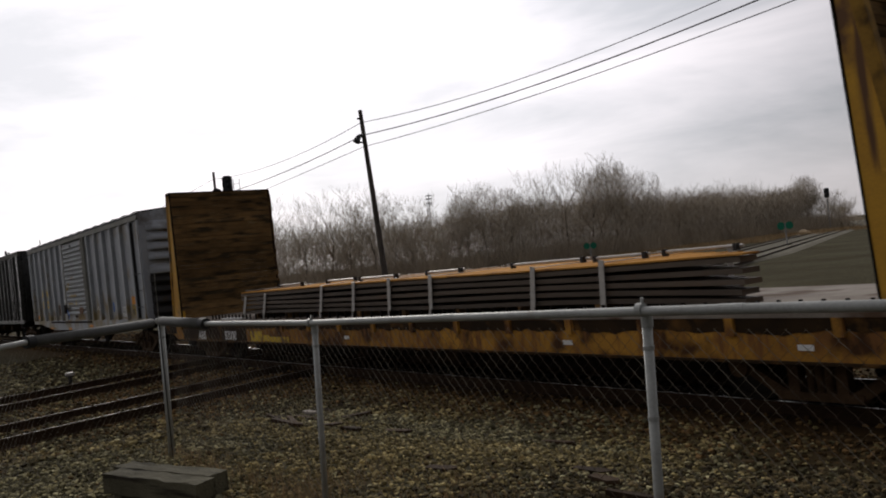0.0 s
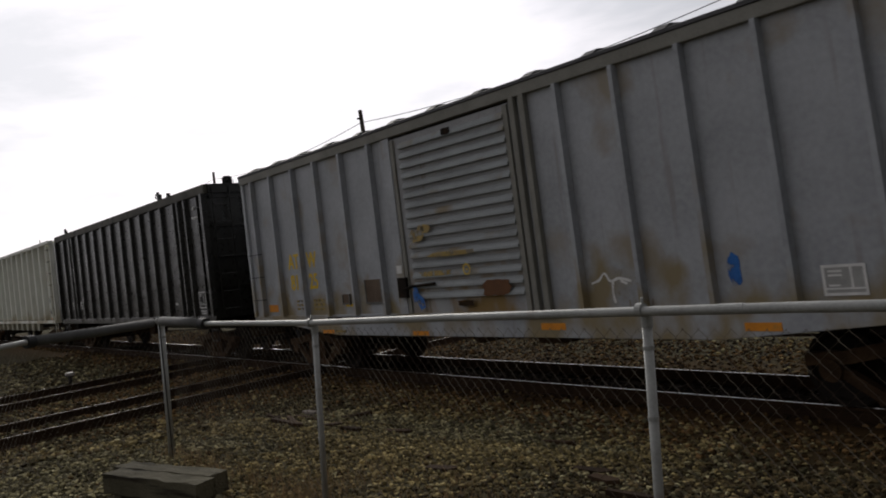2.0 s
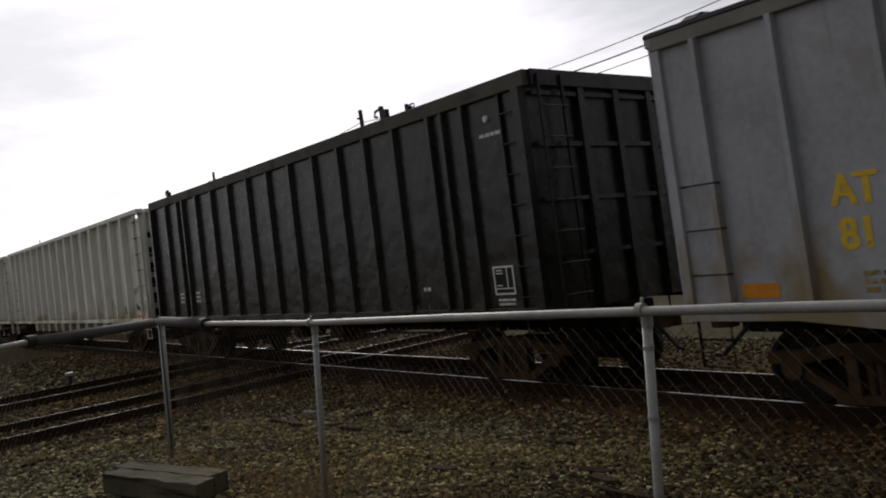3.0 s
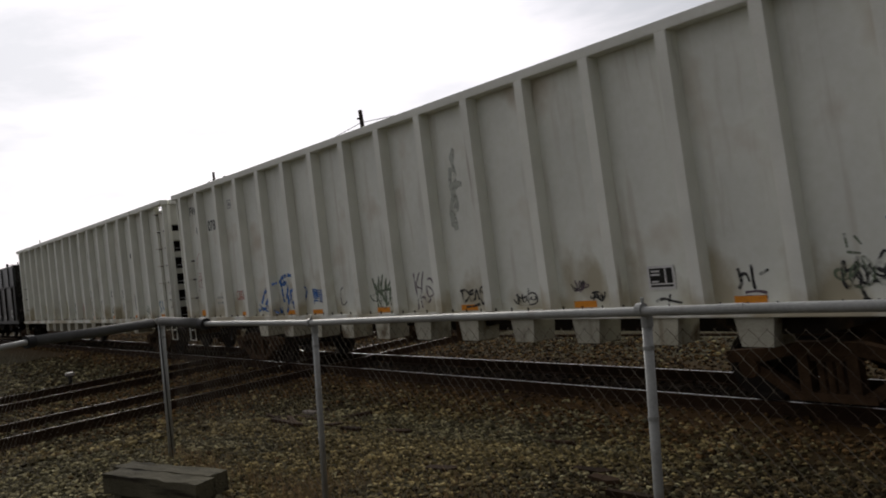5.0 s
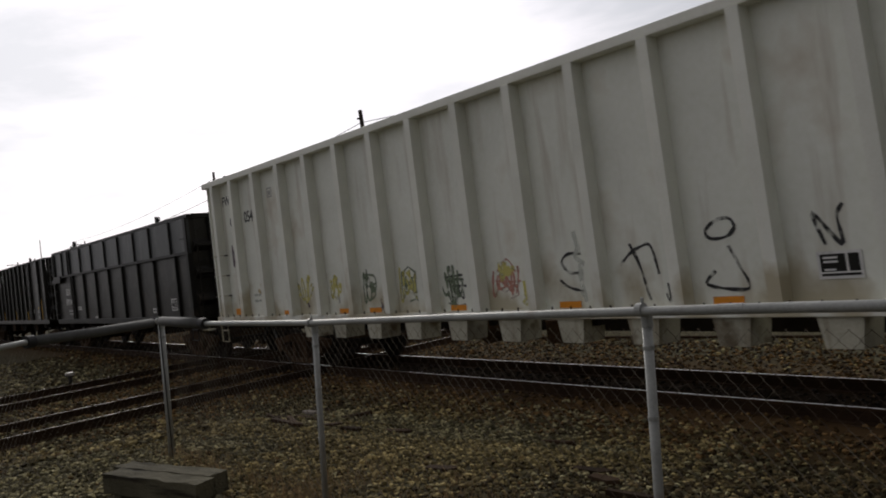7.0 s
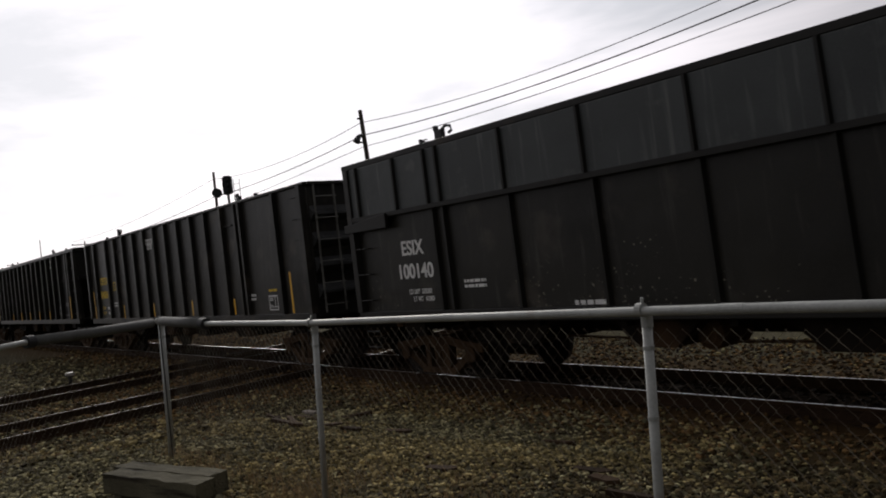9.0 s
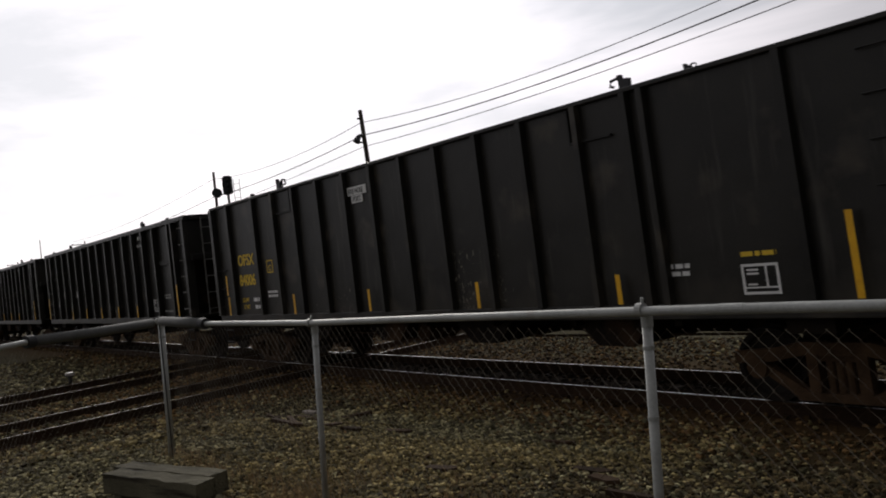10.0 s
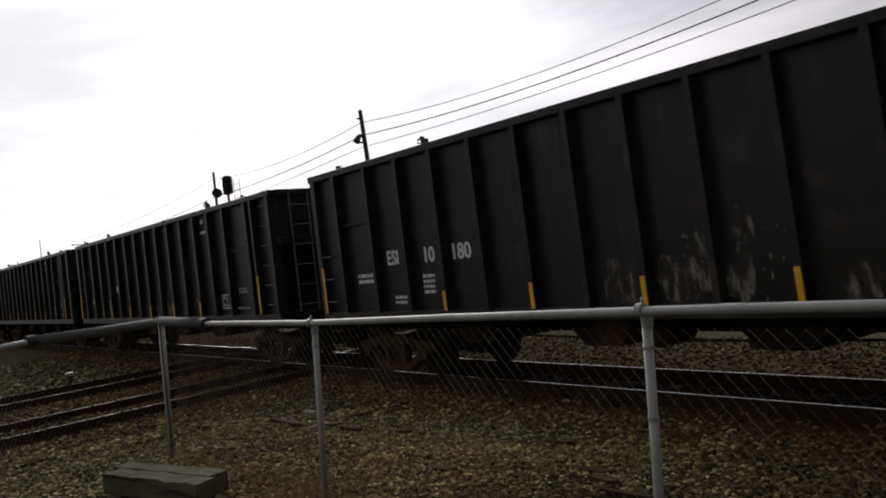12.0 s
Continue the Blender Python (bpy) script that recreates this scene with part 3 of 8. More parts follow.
for line in CROSS_LINES:
    track_bed(line, 34, 640)
# ---- the train: every car stands on the rails (z = 0) and is keyed in motions() ----
CARS, WHEELSETS, LOADS = [], [], []
WHEEL_R = 0.419


def wheelset_mesh():
    bm = bm_new()
    for s in (-1, 1):
        c = s * 0.735
        prof = [(c - s * 0.065, 0.10), (c - s * 0.065, 0.445), (c - s * 0.035, 0.445), (c - s * 0.03, 0.425), (c + s * 0.07, WHEEL_R - 0.003),
                (c + s * 0.07, 0.36), (c + s * 0.035, 0.33), (c + s * 0.02, 0.17), (c + s * 0.07, 0.15), (c + s * 0.07, 0.085), (c + s * 0.20, 0.075), (c + s * 0.20, 0.03)]
        turned(bm, prof, sides=28)
    tube(bm, [(0, -0.70, 0), (0, 0.70, 0)], 0.085, 12)
    return mesh_of("wheelset", bm, "tread")


def side_frame_mesh():
    bm = bm_new()
    top = [(-1.16, 0.47), (-1.16, 0.60), (-0.72, 0.64), (-0.36, 0.72), (0.36, 0.72), (0.72, 0.64), (1.16, 0.60), (1.16, 0.47), (0.70, 0.50), (0.34, 0.58), (-0.34, 0.58), (-0.70, 0.50)]
    prism(bm, top, "y", -0.07, 0.07)
    for s in (-1, 1):
        prism(bm, [(s * 0.98, 0.47), (s * 0.84, 0.50), (s * 0.30, 0.17), (s * 0.32, 0.11), (s * 0.44, 0.11)], "y", -0.06, 0.06)
        prism(bm, [(s * 0.20, 0.17), (s * 0.32, 0.17), (s * 0.32, 0.60), (s * 0.20, 0.60)], "y", -0.075, 0.075)
        turned(bm, [(-0.10, 0.06), (-0.10, 0.12), (0.10, 0.12), (0.10, 0.06)], sides=12, centre=(s * 0.89, 0, 0.43))
    box(bm, -0.46, 0.46, -0.08, 0.08, 0.10, 0.19)
    for k in (-0.10, 0.0, 0.10):
        tube(bm, [(k, 0, 0.18), (k, 0, 0.52)], 0.045, 8)
    return mesh_of("side_frame", bm, "truck")


def bolster_mesh():
    bm = bm_new()
    prism(bm, [(-1.05, 0.52), (-1.05, 0.64), (-0.4, 0.72), (0.4, 0.72), (1.05, 0.64), (1.05, 0.52), (0.4, 0.44), (-0.4, 0.44)], "x", -0.2, 0.2)
    return mesh_of("bolster", bm, "truck")


ME_WHEELS, ME_FRAME, ME_BOLSTER = wheelset_mesh(), side_frame_mesh(), bolster_mesh()


def truck(parent, x):
    t = part("truck", ME_BOLSTER, "", parent, "rusted four-wheel truck")
    t.location = (x, 0, 0)
    for y in (-1.0, 1.0):
        repeat("side_frame", ME_FRAME, t, [(0, y, 0)])
    for dx in (-0.89, 0.89):
        w = part("wheelset", ME_WHEELS, "", t)
        w.location = (dx, 0, WHEEL_R)
        WHEELSETS.append((w, dx))




def coupler(parent, x, s):
    bm = bm_new()
    box(bm, x - 0.05 if s > 0 else x - 0.62, x + 0.62 if s > 0 else x + 0.05, -0.07, 0.07, 0.80, 0.94)
    prism(bm, [(x + s * 0.45, -0.07), (x + s * 0.62, -0.16), (x + s * 0.74, -0.12), (x + s * 0.70, 0.02), (x + s * 0.74, 0.14), (x + s * 0.60, 0.17), (x + s * 0.45, 0.07)], "z", 0.74, 1.0)
    part("coupler", bm, "truck", parent, "", 0.01)
    bm = bm_new()
    y = 0.35 * s
    tube(bm, [(x, y, 0.85), (x + s * 0.25, y, 0.62), (x + s * 0.5, y * 0.8, 0.42), (x + s * 0.68, y * 0.5, 0.40)], 0.028, 6)
    part("air_hose", bm, "rubber", parent)


def new_car(name, front, rear, label, category, trucks=1.45, under="under", top=1.12):
    xc, half = (front + rear) / 2, (front - rear) / 2
    c = thing(name, label, category, "cars of the freight train", at=(xc, 0, 0))
    CARS.append((c, xc))
    part("centre_sill", box(bm_new(), -half - 0.15, half + 0.15, -0.34, 0.34, 0.72, top - 0.003), under, c, "", 0.01)
    me = mesh_of("body_bolster", box(bm_new(), -0.25, 0.25, -1.45, 1.45, 0.86, top), under)
    repeat("body_bolster", me, c, [(s * (half - trucks), 0, 0) for s in (-1, 1)])
    me = mesh_of("cross_bearer", box(bm_new(), -0.05, 0.05, -1.45, 1.45, 0.94, top), under)
    repeat("cross_bearer", me, c, [(-half * 0.62 + k * half * 1.24 / 6, 0, 0) for k in range(7)])
    bm = bm_new()
    turned(bm, [(-0.35, 0.12), (-0.30, 0.19), (0.30, 0.19), (0.35, 0.12)], sides=14, centre=(-0.6, -0.75, 0.80))
    box(bm, 0.6, 1.1, -0.95, -0.55, 0.62, 0.95)
    tube(bm, [(-half * 0.7, -0.7, 0.74), (-0.6, -0.75, 0.66), (half * 0.7, -0.6, 0.74)], 0.02, 6)
    part("brake_gear", bm, "truck", c, "", 0.01)
    for s in (-1, 1):
        truck(c, s * (half - trucks))
        coupler(c, s * half, s)
    return c, xc, half


def rung_mesh(width, out=0.09, r=0.011, material="steel"):
    """A bent grab iron: feet at both ends, standing off to -y."""
    bm = bm_new()
    tube(bm, [(-width / 2, 0, 0), (-width / 2, -out, 0), (width / 2, -out, 0), (width / 2, 0, 0)], r, 6)
    return mesh_of("grab_iron", bm, material)


def grab_irons(parent, x, zs, y, width=0.5, material="steel", turn=0.0):
    me = rung_mesh(width, material=material)
    for z in zs:
        o = part("grab_iron", me, "", parent)
        o.location = (x, y, z)
        o.rotation_euler = (0, 0, turn)


def stirrup(parent, x, y, z0=0.58, z1=1.12, width=0.40, material="steel"):
    bm = bm_new()
    tube(bm, [(x - width / 2, y, z1), (x - width / 2, y, z0), (x + width / 2, y, z0), (x + width / 2, y, z1)], 0.018, 6)
    tube(bm, [(x - width / 2, y, (z0 + z1) / 2), (x + width / 2, y, (z0 + z1) / 2)], 0.014, 6)
    part("stirrup_step", bm, material, parent)


def rib_mesh(w_out, w_in, depth, z0, z1, material, name="rib"):
    """A pressed side post: a trapezium in plan, standing proud to -y from y = 0."""
    bm = bm_new()
    prism(bm, [(-w_in / 2, 0), (-w_out / 2, -depth), (w_out / 2, -depth), (w_in / 2, 0)], "z", z0, z1)
    return mesh_of(name, bm, material)


def both_sides(parent, name, me, xs, y):
    """The same post at each x on the near side (y) and, turned round, on the far side."""
    for x in xs:
        o = part(name, me, "", parent)
        o.location = (x, y, 0)
        o = part(name, me, "", parent)
        o.location, o.rotation_euler = (x, -y, 0), (0, 0, math.pi)


def plate(parent, name, x0, x1, z0, z1, y, material, label="", thick=0.012):
    bm = bm_new()
    box(bm, x0, x1, y - thick, y, z0, z1)
    return part(name, bm, material, parent, label)


def bars(parent, x, z, y, rows, length, height, material, gap=1.7, seed=1, name="stencil"):
    """Lines of writing too small to read, as plain bars."""
    rnd = random.Random(seed)
    bm = bm_new()
    for r in range(rows):
        left = 0.0
        while left < length:
            w = min(length - left, rnd.uniform(0.6, 2.6) * height * 1.4)
            box(bm, x + left, x + left + w, y - 0.003, y, z - r * height * gap, z - r * height * gap + height)
            left += w + height * 0.5
    tagged(part(name, bm, material, parent, "faded stencilled lines"), kind="stuff")


def panel_frame(parent, x0, x1, z0, z1, y, material="white", field="black_trim"):
    """A stencilled box with a plain field and ruled lines."""
    w = 0.028
    plate(parent, "stencil_field", x0, x1, z0, z1, y, field, "data panel", 0.004)
    bm = bm_new()
    d = y - 0.004
    box(bm, x0, x1, d - 0.003, d, z1 - w, z1)
    box(bm, x0, x1, d - 0.003, d, z0, z0 + w)
    box(bm, x0, x0 + w, d - 0.003, d, z0 + w, z1 - w)
    box(bm, x1 - w, x1, d - 0.003, d, z0 + w, z1 - w)
    wide, tall = x1 - x0, z1 - z0
    box(bm, x0 + w, x1 - w, d - 0.003, d, z0 + 0.20 * tall, z0 + 0.20 * tall + 0.016)
    box(bm, x0 + 0.64 * wide, x0 + 0.69 * wide, d - 0.003, d, z0 + 0.20 * tall + 0.016, z1 - w)
    for r in range(2):
        box(bm, x0 + 0.14 * wide, x0 + 0.46 * wide, d - 0.003, d, z1 - w - 0.045 - 0.04 * r, z1 - w - 0.025 - 0.04 * r)
    box(bm, x0 + 0.14 * wide, x0 + 0.40 * wide, d - 0.003, d, z0 + 0.30 * tall, z0 + 0.30 * tall + 0.018)
    part("stencil_frame", bm, material, parent, "stencilled data frame")


def hook(parent, x, y, z, flip=1, size=1.0):
    """A cover winch bracket with a curled arm on the top chord."""
    size *= 0.76
    bm = bm_new()
    box(bm, x - 0.09 * size, x + 0.09 * size, y - 0.04, y + 0.04, z, z + 0.18 * size)
    tube(bm, [(x, y, z + 0.15 * size), (x + flip * 0.16 * size, y, z + 0.22 * size), (x + flip * 0.28 * size, y, z + 0.20 * size), (x + flip * 0.30 * size, y, z + 0.12 * size), (x + flip * 0.23 * size, y, z + 0.10 * size)], 0.025 * size, 6)
    box(bm, x - 0.12 * size, x - 0.05 * size, y - 0.03, y + 0.03, z + 0.18 * size, z + 0.26 * size)
    part("cover_hook", bm, "black", parent)


def end_wall(parent, x, s, top, material, trim, posts=(-1.0, -0.35, 0.35, 1.0), belts=(1.6, 2.3, 3.0), half_width=1.5, ladder=True, slim=False, step=0.0, belt_paint="", irons=""):
    """A car's end: plate, upright posts and belts across, with a ladder on one side."""
    bm = bm_new()
    box(bm, min(x, x - s * 0.03), max(x, x - s * 0.03), -half_width, half_width, step or 1.12, top)
    part("end_wall", bm, material, parent)
    if step:
        # below the step the wall lies further in, behind a broad belt
        prism(bm_ := bm_new(), [(x - s * 0.03, step), (x - s * 0.9, 1.12), (x - s * 0.93, 1.12), (x - s * 0.06, step)], "y", -half_width + 0.07, half_width - 0.07)
        part("slope_sheet", bm_, "under", parent)
        part("broad_belt", box(bm_new(), *sorted((x, x + s * 0.16)), -half_width, half_width + 0.08, step, step + 0.15), trim, parent, "", 0.012)
        for y in (-half_width + 0.05, half_width - 0.05):
            part("end_post", box(bm_new(), *sorted((x, x - s * 0.12)), y - 0.05, y + 0.05, 1.12, step), trim, parent, "", 0.008)
        bm_ = bm_new()
        tube(bm_, [(x + s * 0.12, half_width, step), (x + s * 0.16, half_width, 1.9), (x + s * 0.16, half_width, 1.2)], 0.018, 6)
        part("end_rail", bm_, "black", parent)
        grab_irons(parent, x + s * 0.10, (step - 0.11, ), 0.17, 0.62, "worn_iron", s * math.pi / 2)
    for y in posts:
        bm = bm_new()
        box(bm, min(x, x + s * 0.10), max(x, x + s * 0.10), y - 0.06, y + 0.06, step or 1.12, top - 0.1)
        part("end_post", bm, trim, parent, "", 0.008)
    for z in belts:
        bm = bm_new()
        if slim:
            prism(bm, [(x, z - 0.03), (x + s * 0.075, z - 0.03), (x + s * 0.075, z + 0.03), (x, z + 0.03)], "y", -half_width + 0.02, half_width - 0.02)
        else:
            prism(bm, [(x, z - 0.15), (x + s * 0.12, z - 0.05), (x + s * 0.15, z - 0.02), (x + s * 0.14, z + 0.025), (x + s * 0.06, z + 0.08), (x, z + 0.16)], "y", -half_width + 0.02, half_width - 0.02)
        part("end_belt", bm, belt_paint or trim, parent)
    if ladder:
        y = -s * 1.2 if s < 0 else (-0.96 if step else -1.2)
        trim = irons or trim
        bm = bm_new()
        for dy in (-0.22, 0.22):
            box(bm, min(x + s * 0.13, x + s * 0.17), max(x + s * 0.13, x + s * 0.17), y + dy - 0.013, y + dy + 0.013, 1.2, top - 0.05)
        part("ladder_rail", bm, trim, parent)
        grab_irons(parent, x + s * 0.15, [1.35 + 0.42 * k for k in range(int((top - 1.5) / 0.42) + 1)], y, 0.44, trim, s * math.pi / 2)


def gondola(name, front, rear, label, top, ribs, panel, trim, rib=(0.10, 0.16, 0.12), chord=0.20, bottom=1.15, panel_y=-1.48, chord_paint="", ends=None):
    c, xc, half = new_car(name, front, rear, label, "gondola car")
    for s in (-1, 1):
        bm = bm_new()
        box(bm, -half, half, min(s * -panel_y, s * (-panel_y - 0.03)), max(s * -panel_y, s * (-panel_y - 0.03)), bottom, top - chord + 0.02)
        part("side_wall", bm, panel, c)
        bm = bm_new()
        box(bm, -half - 0.06, half + 0.06, *sorted((s * (-panel_y - 0.06), s * 1.60)), top - chord, top)
        part("top_chord", bm, chord_paint or trim, c, "", 0.012)
        bm = bm_new()
        box(bm, -half, half, *sorted((s * (-panel_y - 0.02), s * 1.59)), bottom - 0.12, bottom + 0.05)
        part("side_sill", bm, trim, c, "", 0.01)
    bm = bm_new()
    for s in (-1, 1):
        box(bm, s * (half + 0.06) - 0.07, s * (half + 0.06) + 0.07, panel_y + 0.03, -panel_y - 0.03, top - chord + 0.004, top - 0.004)
    box(bm, -half, half, panel_y + 0.03, -panel_y - 0.03, bottom, bottom + 0.05)
    part("floor", bm, trim, c)
    me = rib_mesh(*rib, bottom + 0.05, top - chord, trim)
    both_sides(c, "rib", me, [x - xc for x in ribs], panel_y)
    both_sides(c, "corner_post", rib_mesh(0.14, 0.18, 0.115, bottom + 0.05, top - chord, trim, "corner_post"), (-half + 0.09, half - 0.09), panel_y)
    for s in (-1, 1):
        end_wall(c, s * half, s, top - 0.02, panel, trim, **(ends or {}))
        for y in (-1.54, 1.54):
            stirrup(c, s * (half - 0.3), y, 0.58, 1.12, 0.4, "black_trim")
    return c, xc, half


def reflectors(c, xc, spots, y=-1.605):
    for x, z0, z1 in spots:
        bm = bm_new()
        box(bm, x - xc - 0.035, x - xc + 0.035, y - 0.004, y, z0, z1)
        part("reflector", bm, "reflector", c, "yellow reflective strip")


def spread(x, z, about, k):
    """A mark set out on the outer face, scaled about the camera to fit its view on the panel."""
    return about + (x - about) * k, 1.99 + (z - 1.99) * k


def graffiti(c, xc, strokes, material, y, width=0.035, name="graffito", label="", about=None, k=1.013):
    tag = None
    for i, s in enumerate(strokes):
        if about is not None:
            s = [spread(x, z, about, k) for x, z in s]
        bm = stroke_mesh(bm_new(), [(x - xc, z) for x, z in s], width, y - 0.0003 * i)
        if tag is None:
            tag = part(name, bm, material, c, label)
        else:
            part("stroke", bm, material, tag)


def scribble(x, z, w, h, seed, n=9):
    """A looping hand-sprayed line, about n half turns long."""
    rnd = random.Random(seed)
    a, b = rnd.uniform(0, 6.3), rnd.uniform(0.25, 0.55)
    out = []
    for k in range(n * 4 + 1):
        t = k / (n * 4)
        ph = math.pi * n * t + a
        size = 0.62 + 0.38 * math.sin(5.1 * t + a * 2)
        out.append((x + w * t + b * w / n * 2.2 * math.cos(ph), z + h * (0.5 + 0.5 * size * math.sin(ph + 0.9 * math.sin(7 * t + a)))))
    return out


# bulkhead flat car --------------------------------------------------------
def bulkhead_flat():
    front, rear = -2.75, -23.25
    c, xc, half = new_car("bulkhead_flat_car", front, rear, "rusty yellow bulkhead flat car with plank-faced end walls", "flat car", 2.1, top=1.02)
    L = lambda x: x - xc
    for s in (-1, 1):
        bm = bm_new()
        y0, y1 = sorted((s * 1.42, s * 1.50))
        prism(bm, [(-half, 0.72), (-half + 0.5, 0.72), (-half + 0.9, 0.555), (half - 0.9, 0.555), (half - 0.5, 0.72), (half, 0.72), (half, 1.03), (-half, 1.03)], "y", y0, y1)
        part("side_sill", bm, "sill_yellow", c, "deep side sill of rust-eaten yellow paint", 0.012)
        bm = bm_new()
        box(bm, -half + 1.0, half - 1.0, *sorted((s * 1.50, s * 1.55)), 0.555, 0.59)
        part("sill_flange", bm, "sill_dark", c, "", 0.008)
    bm = bm_new()
    prism(bm, [(-half + 0.4, 0.62), (-half + 3.0, 0.62), (-half + 3.8, 0.17), (half - 3.8, 0.17), (half - 3.0, 0.62), (half - 0.4, 0.62), (half - 0.4, 1.03), (-half + 0.4, 1.03)], "y", -0.45, 0.45)
    part("centre_girder", bm, "under", c, "", 0.01)
    bm = bm_new()
    box(bm, -half, half, -1.52, 1.52, 1.03, 1.09)
    part("deck", bm, "deck", c, "dusty worn plank deck")
    bm = bm_new()
    prism(bm, [(-0.06, -0.0), (-0.05, -0.045), (0.05, -0.045), (0.06, 0.0)], "z", 0.84, 1.03)
    both_sides(c, "stake_pocket", mesh_of("stake_pocket", bm, "sill_yellow"), [L(-22.0 + 1.18 * k) for k in range(17) if not 0.5 < k < 4.5], -1.50)
    # pegs along the deck's edge
    bm = bm_new()
    tube(bm, [(0, 0, 1.08), (0, 0, 1.20)], 0.022, 8)
    me = mesh_of("deck_peg", bm, "under")
    repeat("deck_peg", me, c, [(L(-5.2 + 0.24 * k), -1.38, 0) for k in range(7)] + [(L(-17.8 + 0.3 * k), -1.43, 0) for k in range(42)] + [(L(-20.0 + 0.2 * k), -1.43, 0) for k in range(11)])
    # end walls: planks across, triangular braces outside
    for s, xi in ((-1, -22.08), (1, -3.91)):
        rnd = random.Random(5 + s)
        x = L(xi)
        z, k = 1.10, 0
        meshes = []
        for h in (0.105, 0.12, 0.14):
            bm = bm_new()
            box(bm, -0.05, 0.05, -1.44, 1.50, 0.004, h)
            meshes.append((h, mesh_of("plank", bm, "lump")))
        while z < 4.44:
            h, me = meshes[rnd.randrange(3)]
            o = part("plank", me, "", c)
            o.location = (x + s * 0.05 + rnd.uniform(-0.012, 0.012), rnd.uniform(-0.015, 0.015), z)
            z += h
        for y in (-1.50, -0.5, 0.5, 1.50):
            bm = bm_new()
            y0, y1 = (y, y + 0.06) if y < 0 else (y - 0.12, y - 0.06)
            inner = 0.0 if abs(y) > 1 else 0.10
            prism(bm, [(x + s * inner, 0.80), (x + s * 0.60, 0.80), (x + s * 0.58, 1.25), (x + s * 0.19, 4.50), (x + s * (inner + 0.04), 4.50)], "y", y0 + 0.045 if y < -1 else y0, y1 + (0.10 if y < -1 else 0.0))
            part("brace", bm, "yellow", c, "tapered yellow brace", 0.006)
            bm = bm_new()
            prism(bm, [(x + s * 0.50, 1.12), (x + s * 0.64, 1.12), (x + s * 0.235, 4.52), (x + s * 0.11, 4.52)], "y", y0 + 0.03, y0 + 0.15)
            part("brace_flange", bm, "flange_rust", c, "rust-brown outer flange of the brace", 0.006)
        bm = bm_new()
        prism(bm, [(-1.50, z - 0.05), (-1.45, z + 0.03), (1.45, z + 0.03), (1.50, z - 0.05), (1.445, z - 0.05), (1.43, z), (-1.43, z), (-1.445, z - 0.05)], "x", *sorted((x + s * 0.0, x + s * 0.2)))
        part("cap", bm, "under", c)
        for yy in (-1.44, 1.44):
            part("edge_angle", box(bm_new(), *sorted((x - s * 0.004, x + s * 0.022)), yy - 0.02, yy + 0.02, 1.09, z), "under", c)
        bm = bm_new()
        tube(bm, [(x + s * 0.32, -1.50, 1.5), (x + s * 0.36, -1.53, 1.52), (x + s * 0.30, -1.53, 2.35), (x + s * 0.26, -1.50, 2.37)], 0.012, 6)
        part("grab_iron", bm, "yellow", c)
    plate(c, "dark_panel", L(-21.95), L(-17.95), 0.595, 1.02, -1.501, "sill_dark", "dark rusty stretch of the sill", 0.004)
    plate(c, "dark_panel", L(-23.22), L(-22.45), 0.73, 1.02, -1.501, "sill_dark", "dark rusty end of the sill", 0.004)
    y = -1.508
    lettering("lettering", "ABS", 0.29, L(-20.86), 0.61, y, "white", c, 1.0, "white stencilled letters")
    lettering("lettering", "83008", 0.29, L(-19.18), 0.62, y, "white", c, 0.92, "white stencilled numerals")
    for x0, x1, z0, z1 in ((-17.72, -17.12, 0.60, 0.82), (-17.10, -16.76, 0.61, 0.74), (-16.74, -15.86, 0.60, 0.71)):
        plate(c, "paint_patch", L(x0), L(x1), z0, z1, y - 0.001, "bright_yellow", "patch of brighter yellow paint", 0.003)
    rnd = random.Random(77)
    x0 = -17.94
    while x0 < -3.2:
        x1 = min(x0 + rnd.uniform(1.6, 2.6), -3.0)
        n = int((x1 - x0) / 0.05)
        low = [(L(x0 + (x1 - x0) * k / n), 0.885 - 0.040 * noise.noise(((x0 + 0.05 * k) * 1.3, 4.0, 1.0)) - 0.035 * noise.noise(((x0 + 0.05 * k) * 5.0, 1.0, 2.0)) - 0.012 * rnd.random()) for k in range(n + 1)]
        prism(bm := bm_new(), low + [(L(x1), 1.026), (L(x0), 1.026)], "y", y + 0.001, y + 0.0065)
        part("dark_streak", bm, "sill_dark", c, "dark rusted strip along the sill's upper edge")
        x0 = x1
    for x0 in (-4.75, -8.0, -13.6):
        plate(c, "placard", L(x0), L(x0 + 0.17), 0.70, 0.76, y - 0.004, "white", "small pale placard", 0.004)
    bm = bm_new()
    for x0 in (-19.28, -18.85, -18.5, -5.6, -5.0, -4.4):
        box(bm, L(x0), L(x0 + 0.33), -1.50, -1.30, 1.09, 1.125)
    part("deck_plate", bm, "white", c, "pale plates on the deck edge")
    stirrup(c, L(-22.9), -1.48, 0.42, 0.74, 0.4, "under")
    stirrup(c, L(-3.1), -1.48, 0.42, 0.74, 0.4, "under")
    # cargo: rusted steel laid up in layers
    load = thing("steel_load", "strapped stack of long dark steel with a rust-orange top", "steel cargo", at=(xc, 0, 0))
    LOADS.append((load, xc))
    rnd = random.Random(11)
    lay = 0
    z = 1.20
    me = mesh_of("dunnage", box(bm_new(), -0.05, 0.05, -1.36, 1.36, 1.09, 1.20), "lump")
    repeat("dunnage", me, load, [(L(-17.6 + 1.45 * k), 0, 0) for k in range(8)])
